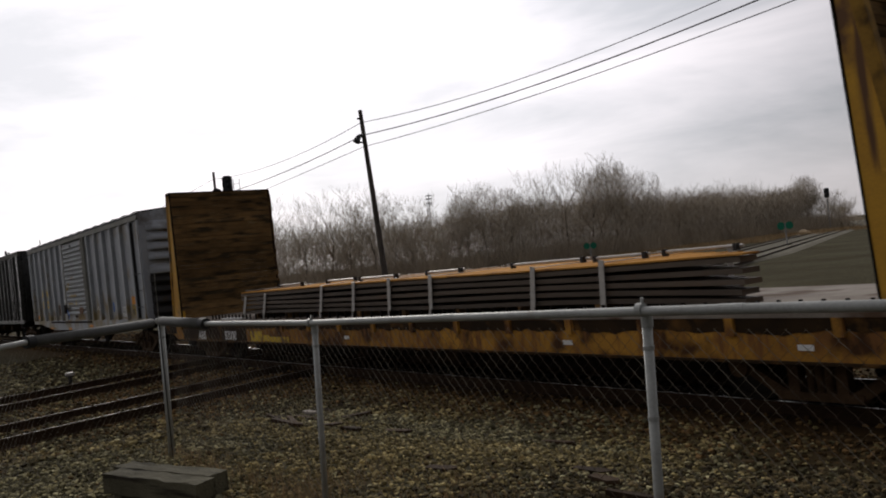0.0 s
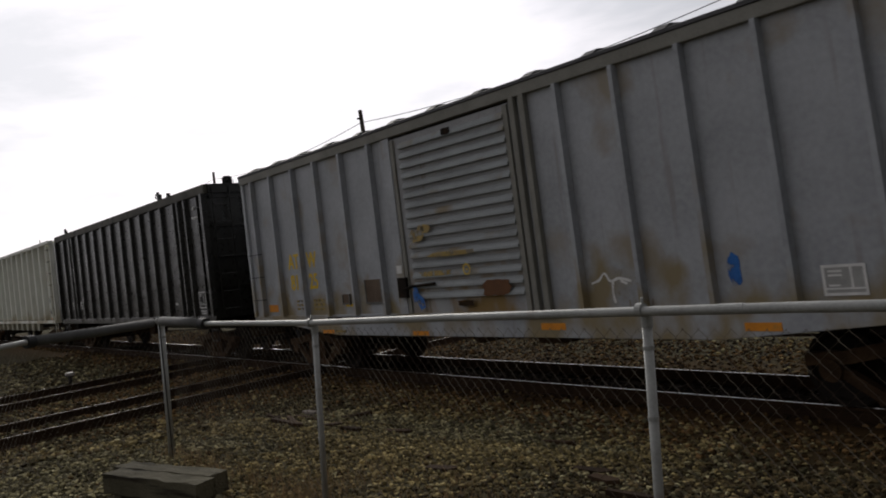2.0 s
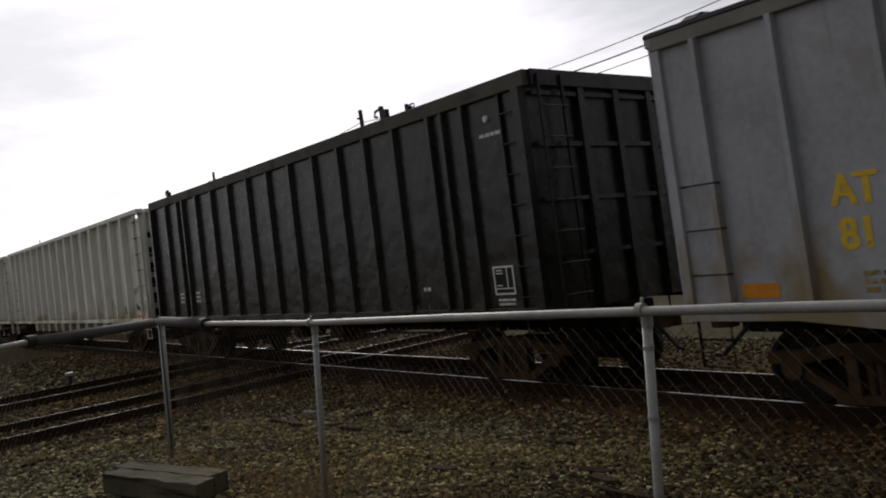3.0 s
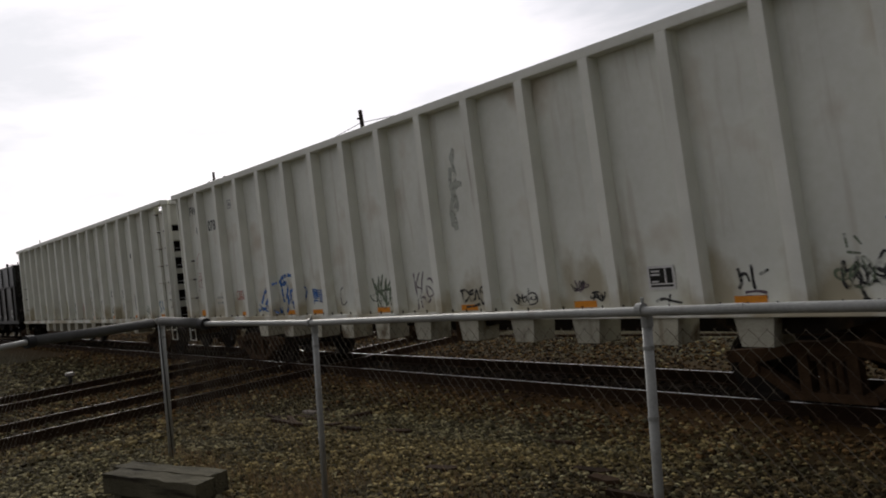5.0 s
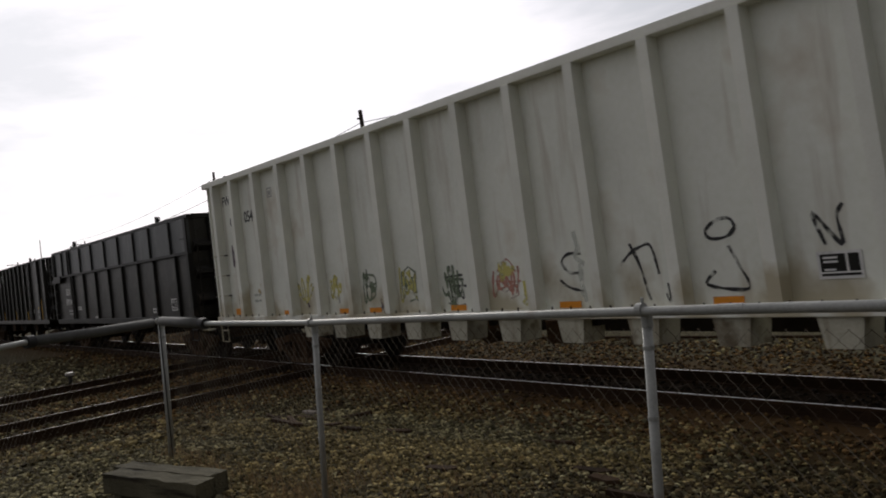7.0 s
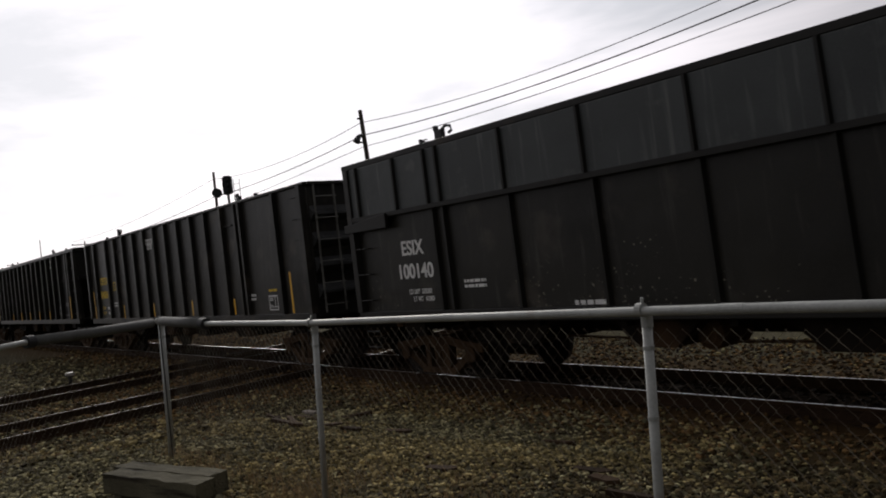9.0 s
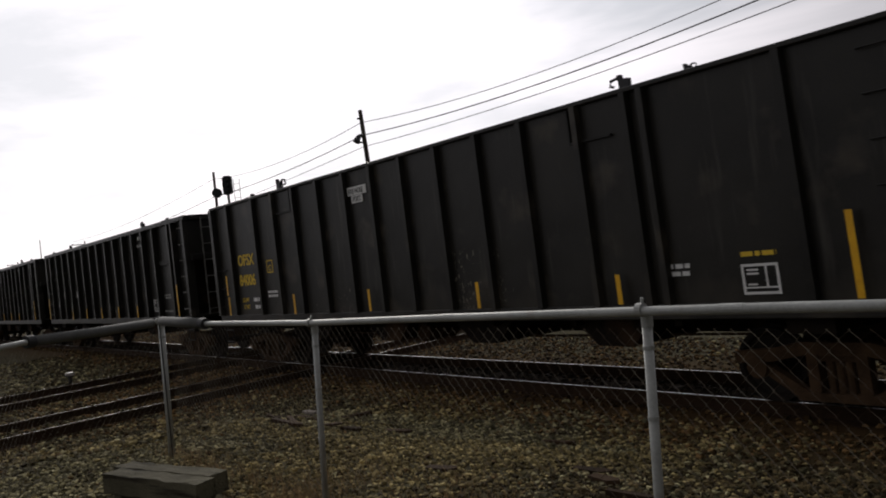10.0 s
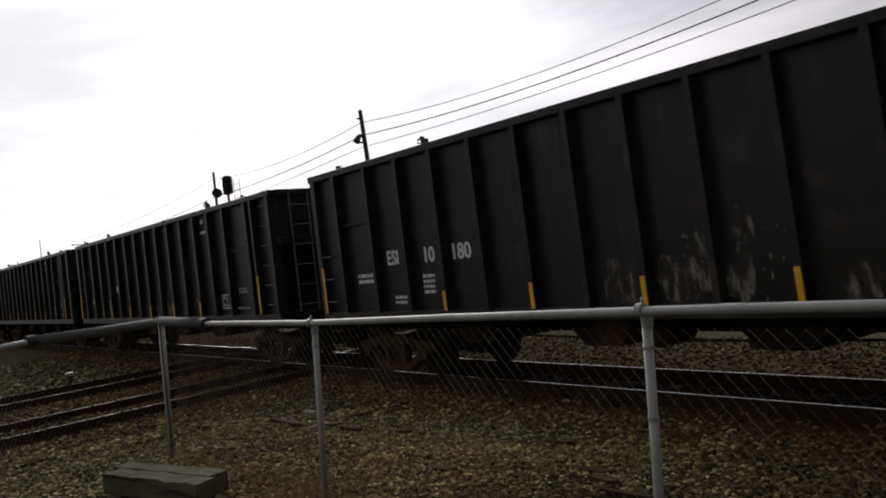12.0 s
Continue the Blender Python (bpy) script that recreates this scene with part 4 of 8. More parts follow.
    while lay < 5:
        for j in range(8):
            a, b = -18.25 + rnd.uniform(-0.12, 0.12), -5.34 - 0.42 * j + rnd.uniform(-0.05, 0.03)
            bm = bm_new()
            y0 = -1.36 + 0.34 * j
            n = 14
            prof = []
            drop = 0.05 * (4 - lay) / 4
            for i in range(n + 1):
                u = i / n
                prof.append((L(a + (b - a) * u), z + 0.012 * math.sin(9 * u + lay) - drop * max(0, u - 0.75) ** 2 * 16))
            prism(bm, prof + [(px, pz + 0.060) for px, pz in reversed(prof)], "y", y0 + rnd.uniform(0, 0.02), y0 + 0.33)
            part("steel_slab", bm, "cargo", load)
        lay += 1
        z += 0.103
    for j in range(8):
        bm = bm_new()
        y0 = -1.37 + 0.3425 * j
        a, b = -18.2 + rnd.uniform(-0.1, 0.1), -5.30 - 0.42 * j
        prof = [(L(a + (b - a) * i / 14), z - 0.028 + 0.010 * math.sin(9 * i / 14 + 4)) for i in range(15)]
        prism(bm, prof + [(px, pz + 0.022) for px, pz in reversed(prof)], "y", y0, y0 + 0.335)
        part("top_sheet", bm, "rust", load, "rust-orange top layer")
    bm = bm_new()
    prism(bm, [(-0.045, -0.0), (-0.045, -0.012), (0.045, -0.012), (0.045, 0.0)], "z", 0.92, 1.74)
    me = mesh_of("strap", bm, "strap")
    for x, tilt in ((-17.95, 26), (-16.95, 22), (-14.45, 16), (-13.26, 12), (-12.1, 8), (-10.9, 8), (-8.52, 9), (-7.27, 6)):
        for y, r in ((-1.385, 0), (1.385, math.pi)):
            o = part("strap", me, "", load)
            o.location, o.rotation_euler = (L(x) - 1.7 * math.tan(radians(tilt)), y, 0.03), (0, radians(tilt) * (1 if r == 0 else -1), r)
        bm = bm_new()
        box(bm, L(x) - 0.045, L(x) + 0.045, -1.385, 1.385, z + 0.012, z + 0.022)
        part("strap_top", bm, "strap", load)
    for x, y, w in ((-17.2, -0.9, 1.1), (-15.6, -0.6, 1.2), (-13.8, -0.9, 1.3), (-11.9, -0.7, 1.0), (-9.9, -0.5, 1.6), (-7.9, -0.8, 0.9), (-6.9, -0.6, 1.1)):
        bm = bm_new()
        tube(bm, [(L(x), y, z + 0.06), (L(x + w), y + 0.05, z + 0.06)], 0.022, 8)
        rod = part("tie_rod", bm, "strap", load, "pale steel tie-down rod")
        for e in (0.0, 0.93):
            part("clamp", box(bm_new(), L(x + w * e) - 0.012, L(x + w * e) + 0.035, y - 0.035, y + 0.045, z + 0.005, z + 0.095), "black", rod)


DOOR_PATCHES = ((-33.66, 2.28, 0.42, 0.22, "faded_yellow"), (-33.28, 2.02, 1.22, 0.08, "faded_yellow"), (-33.54, 1.73, 0.88, 0.09, "faded_yellow"), (-32.03, 1.38, 0.66, 0.26, "brown_patch"), (-32.62, 1.25, 0.40, 0.10, "sill_dark"), (-32.52, 3.82, 0.24, 0.12, "under"), (-33.46, 2.42, 0.40, 0.14, "faded_yellow"))
SIDE_PATCHES = ((-28.02, 1.38, 0.16, 0.36, "spray_blue"), )


def blotch(c, x, z, w, h, y, material, label="ragged patch of old paint"):
    """A patch of paint or rust with a torn outline, low corner at x, z."""
    rnd = random.Random(int(abs(x * 131 + z * 57)))
    bm = bm_new()
    n = 18
    ring = []
    for k in range(n):
        a = 2 * math.pi * k / n
        e = 1.0 / max(abs(math.cos(a)), abs(math.sin(a))) ** 0.7
        r = e * rnd.uniform(0.78, 1.02)
        ring.append(bm.verts.new((x + w / 2 + w / 2 * r * math.cos(a), y - 0.002, z + h / 2 + h / 2 * r * math.sin(a))))
    bm.faces.new(ring)
    part("paint_patch", bm, material, c, label)


# box car --------------------------------------------------------------------
def box_car():
    front, rear = -24.66, -39.88
    c, xc, half = new_car("box_car", front, rear, "grey-blue ribbed box car with rust stains", "box car", 1.75)
    L = lambda x: x - xc
    Y, EAVE = -1.52, 4.08
    door0, door1 = L(-34.0), L(-31.0)
    for s in (-1, 1):
        for a, b in ((-half, door0), (door1, half)):
            bm = bm_new()
            box(bm, a, b, *sorted((s * 1.49, s * 1.52)), 1.12, EAVE)
            part("side_wall", bm, "box_paint", c)
        bm = bm_new()
        y0, y1 = sorted((s * 1.47, s * 1.585))
        box(bm, -half, half, y0, y1, EAVE - 0.02, EAVE + 0.17)
        part("eave_rail", bm, "box_trim", c, "", 0.012)
        bm = bm_new()
        prism(bm, [(-half, 1.16), (half, 1.16), (half, 1.0), (L(-26.0), 1.0), (L(-28.2), 0.80), (L(-36.4), 0.78), (L(-38.6), 1.0), (-half, 1.0)], "y", *sorted((s * 1.50, s * 1.56)))
        part("side_sill", bm, "box_paint", c, "grimy fish-belly side sill", 0.008)
        # door
        d = part("sliding_door", box(bm_new(), door0 + 0.05, door1 - 0.05, *sorted((s * 1.50, s * 1.545)), 1.14, 4.02), "door_paint", c, "ribbed sliding door with yellow-brown stains")
        bm = bm_new()
        h = 0.046
        prism(bm, [(0.0, -h * 0.9), (-0.055, -0.035), (-0.05, 0.0), (-0.02, h), (0.0, h * 1.4)], "x", door0 + 0.30, door1 - 0.14)
        me = mesh_of("door_rib", bm, "door_rib")
        for k in range(16):
            o = part("door_rib", me, "", d)
            o.location = (0, s * 1.545, 1.43 + 0.162 * k)
            if s > 0:
                o.rotation_euler, o.location.x = (0, 0, math.pi), door0 + door1
        for a in (door0 + 0.06, door1 - 0.14):
            bm = bm_new()
            box(bm, a, a + 0.09, *sorted((s * 1.545, s * 1.575)), 1.16, 4.0)
            part("door_edge", bm, "box_trim", d)
        for a in (door0 - 0.22, door1 + 0.02, door1 + 0.22):
            bm = bm_new()
            box(bm, a, a + (0.24 if a < door0 else 0.10), *sorted((s * 1.52, s * 1.565 if a < door0 else s * 1.60)), 1.14, EAVE)
            part("door_post", bm, "box_trim" if a > door0 else "box_paint", c, "", 0.008)
        bm = bm_new()
        box(bm, door0 - 2.6, door1 + 0.4, *sorted((s * 1.56, s * 1.60)), 1.06, 1.12)
        part("door_track", bm, "under", c)
    posts_at = [L(x) for x in (-25.30, -26.28, -27.26, -28.2, -29.15, -30.09, -34.58, -35.55, -36.50, -37.42, -38.40, -39.30)]
    both_sides(c, "rib", rib_mesh(0.060, 0.070, 0.105, 1.14, EAVE - 0.02, "box_paint"), posts_at, Y)
    both_sides(c, "corner_post", rib_mesh(0.10, 0.12, 0.05, 1.14, EAVE - 0.02, "box_paint", "corner_post"), (-half + 0.055, half - 0.055), Y)
    # roof with raised seams
    bm = bm_new()
    prof = [(-1.60, 4.225), (-1.58, 4.27), (-1.45, 4.315), (-0.1, 4.455), (0.1, 4.455), (1.45, 4.315), (1.58, 4.27), (1.60, 4.225), (1.5, 4.15), (-1.5, 4.15)]
    prism(bm, prof, "x", -half - 0.05, half + 0.05)
    part("roof", bm, "roof_top", c, "dark weathered box car roof")
    bm = bm_new()
    seam = [(-1.585, 4.27), (-1.45, 4.35), (-0.1, 4.492), (0.1, 4.492), (1.45, 4.35), (1.585, 4.27), (1.45, 4.30), (0.0, 4.44), (-1.45, 4.30)]
    prism(bm, seam, "x", -0.10, 0.10)
    me = mesh_of("roof_seam", bm, "roof_top")
    repeat("roof_seam", me, c, [(-half + 0.55 + 1.09 * k, 0, 0) for k in range(14)])
    # ends: pressed ridges across, wider in the middle
    for s in (-1, 1):
        x = s * half
        bm = bm_new()
        prism(bm, [(-1.53, 1.12), (1.53, 1.12), (1.53, 4.10), (1.585, 4.12), (1.585, 4.235), (1.45, 4.285), (0.1, 4.425), (-0.1, 4.425), (-1.45, 4.285), (-1.585, 4.235), (-1.585, 4.12), (-1.53, 4.10)], "x", *sorted((x + s * 0.056, x - s * 0.04)))
        part("end_wall", bm, "box_end", c, "", 0.01)
        face = x + s * 0.056
        for k, (low, tall) in enumerate(((3.74, 0.29), (3.44, 0.27), (3.16, 0.26), (2.86, 0.27), (2.46, 0.30), (2.18, 0.25), (1.89, 0.26), (1.58, 0.27), (1.26, 0.28))):
            bm = bm_new()
            n = 16
            rows = []
            for i in range(n + 1):
                u = -1 + 2 * i / n
                y_ = -1.36 + 2.84 * i / n
                dd = 0.006 + 0.125 * max(0.0, 1 - abs(u) ** 9)
                rows.append([bm.verts.new((face - s * 0.01, y_, low + 0.012)), bm.verts.new((face + s * dd * 0.9, y_, low)), bm.verts.new((face + s * dd, y_, low + 0.12 * tall)), bm.verts.new((face + s * dd * 0.93, y_, low + 0.35 * tall)), bm.verts.new((face + s * dd * 0.52, y_, low + 0.68 * tall)), bm.verts.new((face - s * 0.002, y_, low + tall))])
            for p, q in zip(rows, rows[1:]):
                for i in range(5):
                    bm.faces.new((p[i], p[i + 1], q[i + 1], q[i]))
            # the lower ridges and the wall behind them are darker than the upper end
            part("end_ridge", bm, "dark_end" if k > 4 else "box_end", c, "darker lower ridge" if k > 4 else "")
        part("sooty_panel", box(bm_new(), *sorted((face, face + s * 0.004)), -1.34, 1.50, 1.14, 2.46), "dark_end", c, "darker lower end")
        bm = bm_new()
        tube(bm, [(face + s * 0.10, -1.27, 1.05), (face + s * 0.14, -1.27, 2.46), (face + s * 0.14, 0.98, 2.46)], 0.018, 6)
        tube(bm, [(face + s * 0.12, -0.76, 1.40), (face + s * 0.13, -0.76, 2.24)], 0.016, 6)
        part("ladder_rail", bm, "box_trim", c, "grey ladder rail and handrail")
        grab_irons(c, face + s * 0.06, (1.30, 1.62, 1.94, 2.24), -1.02, 0.50, "dark_end", s * math.pi / 2)
        bm = bm_new()
        box(bm, *sorted((face + s * 0.04, face + s * 0.34)), -0.75, 1.15, 1.16, 1.20)
        part("brake_step", bm, "under", c, "", 0.006)
        bm = bm_new()
        box(bm, *sorted((face + s * 0.08, face + s * 0.26)), 0.05, 0.62, 1.55, 2.00)
        part("brake_housing", bm, "brown_patch", c, "rusty hand brake housing", 0.03)
        bm = bm_new()
        tube(bm, [(face + s * 0.05, -0.02, 1.78), (face + s * 0.32, -0.02, 1.78)], 0.03, 8)
        turned_x(bm, face + s * 0.32, -0.02, 1.78, 0.24, 0.018)
        for a in range(4):
            tube(bm, [(face + s * 0.32, -0.02, 1.78), (face + s * 0.32, -0.02 + 0.24 * math.cos(a * 1.571 + 0.4), 1.78 + 0.24 * math.sin(a * 1.571 + 0.4))], 0.012, 5)
        part("hand_brake", bm, "worn_iron", c, "hand brake wheel")
        bm = bm_new()
        tube(bm, [(face, 1.14, 2.40), (face + s * 0.12, 1.14, 2.36), (face + s * 0.12, 1.14, 1.55), (face, 1.14, 1.52)], 0.022, 6)
        tube(bm, [(face, 1.42, 2.50), (face + s * 0.26, 1.50, 2.50), (face + s * 0.26, 1.50, 1.10), (face, 1.46, 1.10)], 0.022, 6)
        part("end_rail", bm, "black", c)
        bm = bm_new()
        for k in range(7):
            if k != 1:
                box(bm, *sorted((face, face + s * 0.004)), 0.15 + 0.125 * k, 0.24 + 0.125 * k, 3.98, 4.06)
        tagged(part("stencil", bm, "faded_yellow", c, "faded yellow stencilled line"), kind="stuff")
        grab_irons(c, s * (half - 0.40), (1.51, 2.0, 2.49), -1.53, 0.44, "black")
        # added black strip stands for the shadow line beside the last rib
        part("ladder_stile", box(bm_new(), *sorted((s * (half - 0.592), s * (half - 0.576))), -1.60, -1.52, 1.18, 4.04), "black", c, "black strip for the shade beside the last rib")
        stirrup(c, s * (half - 0.3), -1.53, 0.50, 1.1, 0.4, "under")
    y = -1.523
    W_ = "yellow_letter"
    for words, x, z in (("AT", -38.10, 2.10), ("W", -37.31, 2.10), ("81", -38.07, 1.68), ("25", -37.30, 1.68)):
        lettering("lettering", words, 0.42, L(x), z, y, W_, c, 0.84, "worn yellow letters and numerals", weight=0.018, heavy=0.022)
    bars(c, L(-37.9), 1.42, y, 3, 0.28, 0.045, "faded_yellow", seed=2)
    bars(c, L(-37.2), 1.42, y, 3, 0.42, 0.05, "faded_yellow", seed=4)
    bars(c, L(-36.0), 1.30, y, 1, 0.4, 0.05, W_, seed=5)
    blotch(c, L(-26.06), 1.24, 0.46, 0.36, y, "faded_yellow", "dusty yellow paint patch")
    bars(c, L(-26.02), 1.52, y - 0.003, 5, 0.38, 0.035, "faded_yellow", seed=6)
    plate(c, "paint_patch", L(-25.99), L(-25.57), 1.60, 1.84, y, "orange", "bright orange paint patch", 0.004)
    plate(c, "paint_patch", L(-39.18), L(-38.76), 1.24, 1.39, y, "orange", "orange paint patch", 0.004)
    plate(c, "paint_patch", L(-30.93), L(-30.48), 0.90, 0.99, -1.562, "orange", "orange paint patch", 0.004)
    plate(c, "paint_patch", L(-27.89), L(-27.47), 0.90, 0.99, -1.562, "orange", "orange paint patch", 0.004)
    plate(c, "paint_patch", L(-36.90), L(-36.48), 0.81, 0.88, -1.562, "orange", "orange paint patch", 0.004)
    plate(c, "paint_patch", L(-33.92), L(-33.49), 0.80, 0.87, -1.562, "orange", "orange paint patch", 0.004)
    bars(c, L(-36.42), 0.83, -1.562, 1, 0.40, 0.045, "faded_yellow", seed=93)
    panel_frame(c, L(-27.00), L(-26.57), 1.24, 1.54, y, field="faded_mark")
    for x0, x1, z0, z1 in ((-35.25, -34.72, 1.34, 1.76), (-36.06, -35.80, 1.34, 1.53)):
        board = plate(c, "placard_board", L(x0), L(x1), z0, z1, y, "placard_wood", "weathered brown placard board", 0.02)
        for a, b, e, f in ((x0, x1, z0, z0 + 0.03), (x1 - 0.03, x1, z0 + 0.03, z1), (x0, x0 + 0.02, z0 + 0.03, z1)):
            plate(board, "board_edge", L(a), L(b), e, f, y - 0.02, "worn_iron", "bent steel edge of the board", 0.012)
    plate(c, "placard", L(-34.17), L(-34.02), 1.82, 1.95, -1.567, "white", "white paper placard", 0.004)
    bm = bm_new()
    tube(bm, [(door0 + 0.02, -1.60, 1.55), (door0 + 0.28, -1.62, 1.60), (door0 + 0.9, -1.62, 1.62)], 0.025, 6)
    box(bm, door0 - 0.12, door0 + 0.12, -1.62, -1.565, 1.42, 1.75)
    part("door_latch", bm, "under", c, "rusty door latch")
    for x, z, w, h, m in DOOR_PATCHES:
        blotch(c, L(x), z, w, h, -1.602, m)
    graffiti(c, xc, [[(-33.68, 1.60), (-33.62, 1.50), (-33.60, 1.36), (-33.52, 1.22)], [(-33.62, 1.46), (-33.50, 1.38), (-33.46, 1.24)], [(-33.70, 1.52), (-33.66, 1.34)]], "spray_blue", -1.604, 0.075, "graffito", "blue sprayed smear")
    graffiti(c, xc, [[(-29.97, 1.48), (-29.84, 1.52), (-29.74, 1.60), (-29.66, 1.50), (-29.52, 1.53), (-29.34, 1.49)], [(-29.62, 1.50), (-29.64, 1.36), (-29.62, 1.23)], [(-29.50, 1.50), (-29.40, 1.46)]], "white", y - 0.001, 0.030, "scraped_paint", "pale scraped marks")
    for x, z, w, h, m in SIDE_PATCHES:
        blotch(c, L(x), z, w, h, y, m)
    graffiti(c, xc, [[(-32.30 + 0.075 * math.cos(k * 0.628), 1.80 + 0.075 * math.sin(k * 0.628)) for k in range(11)], [(-32.32, 1.80), (-32.28, 1.80)]], W_, -1.605, 0.022, "door_mark", "yellow ring mark")
    spots(c, xc, y, [(-29.55, 1.28, 0.30, 0.36, 26), (-29.2, 1.2, 0.25, 0.3, 14), (-33.0, 1.2, 1.5, 0.2, 20)], 41, "deck", (0.005, 0.02), (0.6, 1.0, 2.0, 4.0))


def turned_x(bm, x, y, z, radius, tube_r, n=18):
    """A ring (hand wheel) facing along x."""
    pts = [(x, y + radius * math.cos(2 * math.pi * k / n), z + radius * math.sin(2 * math.pi * k / n)) for k in range(n + 1)]
    tube(bm, pts, tube_r, 6)
    for k in range(3):
        a = math.pi * k / 3
        tube(bm, [(x, y - radius * math.cos(a), z - radius * math.sin(a)), (x, y + radius * math.cos(a), z + radius * math.sin(a))], tube_r * 0.8, 5)


# black gondola behind the box car ------------------------------------------
def smooth_black_gondola():
    c, xc, half = gondola("gondola_car", -42.0, -57.25, "glossy black high-sided gondola with dented ribbed walls", 4.39,
                          [-43.31, -43.80, -44.14, -45.11, -46.0, -46.90, -47.84, -48.82, -49.82, -50.82, -51.85, -52.85, -53.84, -54.77, -55.17, -56.02],
                          "black_paint", "black_paint", (0.07, 0.13, 0.085), 0.22, 1.15, -1.53, chord_paint="chord_grime", ends=dict(posts=(-0.55, 0.18, 0.92), belts=(1.88, 2.63, 3.38, 4.08), slim=True))
    L = lambda x: x - xc
    y = -1.533
    panel_frame(c, L(-43.10), L(-42.67), 1.39, 1.80, y, "white")
    bars(c, L(-43.05), 1.30, y, 2, 0.35, 0.035, "white", seed=8)
    bars(c, L(-43.03), 3.64, y, 1, 0.45, 0.05, "white", seed=9)
    for x, z in ((-42.84, 3.89), ):
        bm = bm_new()
        turned(bm, [(-0.03, 0.01), (-0.03, 0.045), (0.0, 0.055), (0.02, 0.055)], sides=12, centre=(L(x), y, z))
        part("port_cap", bm, "white", c, "pale round port cap")
    for k, (x, w) in enumerate(((-55.7, 0.35), (-54.6, 0.3), (-44.82, 0.18))):
        bars(c, L(x), 1.75 if k < 2 else 1.5, y, 3 if k < 2 else 1, w, 0.06, "white", seed=12 + k)
    spots(c, xc, y, [(-44.6, 1.2, 0.7, 0.8, 60), (-47.5, 1.2, 2.0, 0.5, 70), (-51.5, 1.2, 2.0, 0.7, 90), (-55.0, 1.2, 1.2, 1.4, 110)], 15, "deck", (0.005, 0.02))
    grab_irons(c, half - 0.27, [1.35 + 0.42 * k for k in range(7)], -1.54, 0.40, "black_trim")
    both_sides(c, "corner_stile", rib_mesh(0.03, 0.05, 0.06, 1.2, 4.17, "black_paint", "corner_stile"), (half - 0.50,), -1.53)
    hook(c, L(-45.45), -1.45, 4.39, -1, 1.3)
    hook(c, L(-44.75), -1.45, 4.39, 1, 0.7)
    hook(c, L(-56.0), -1.45, 4.39, -1, 1.1)
    return c


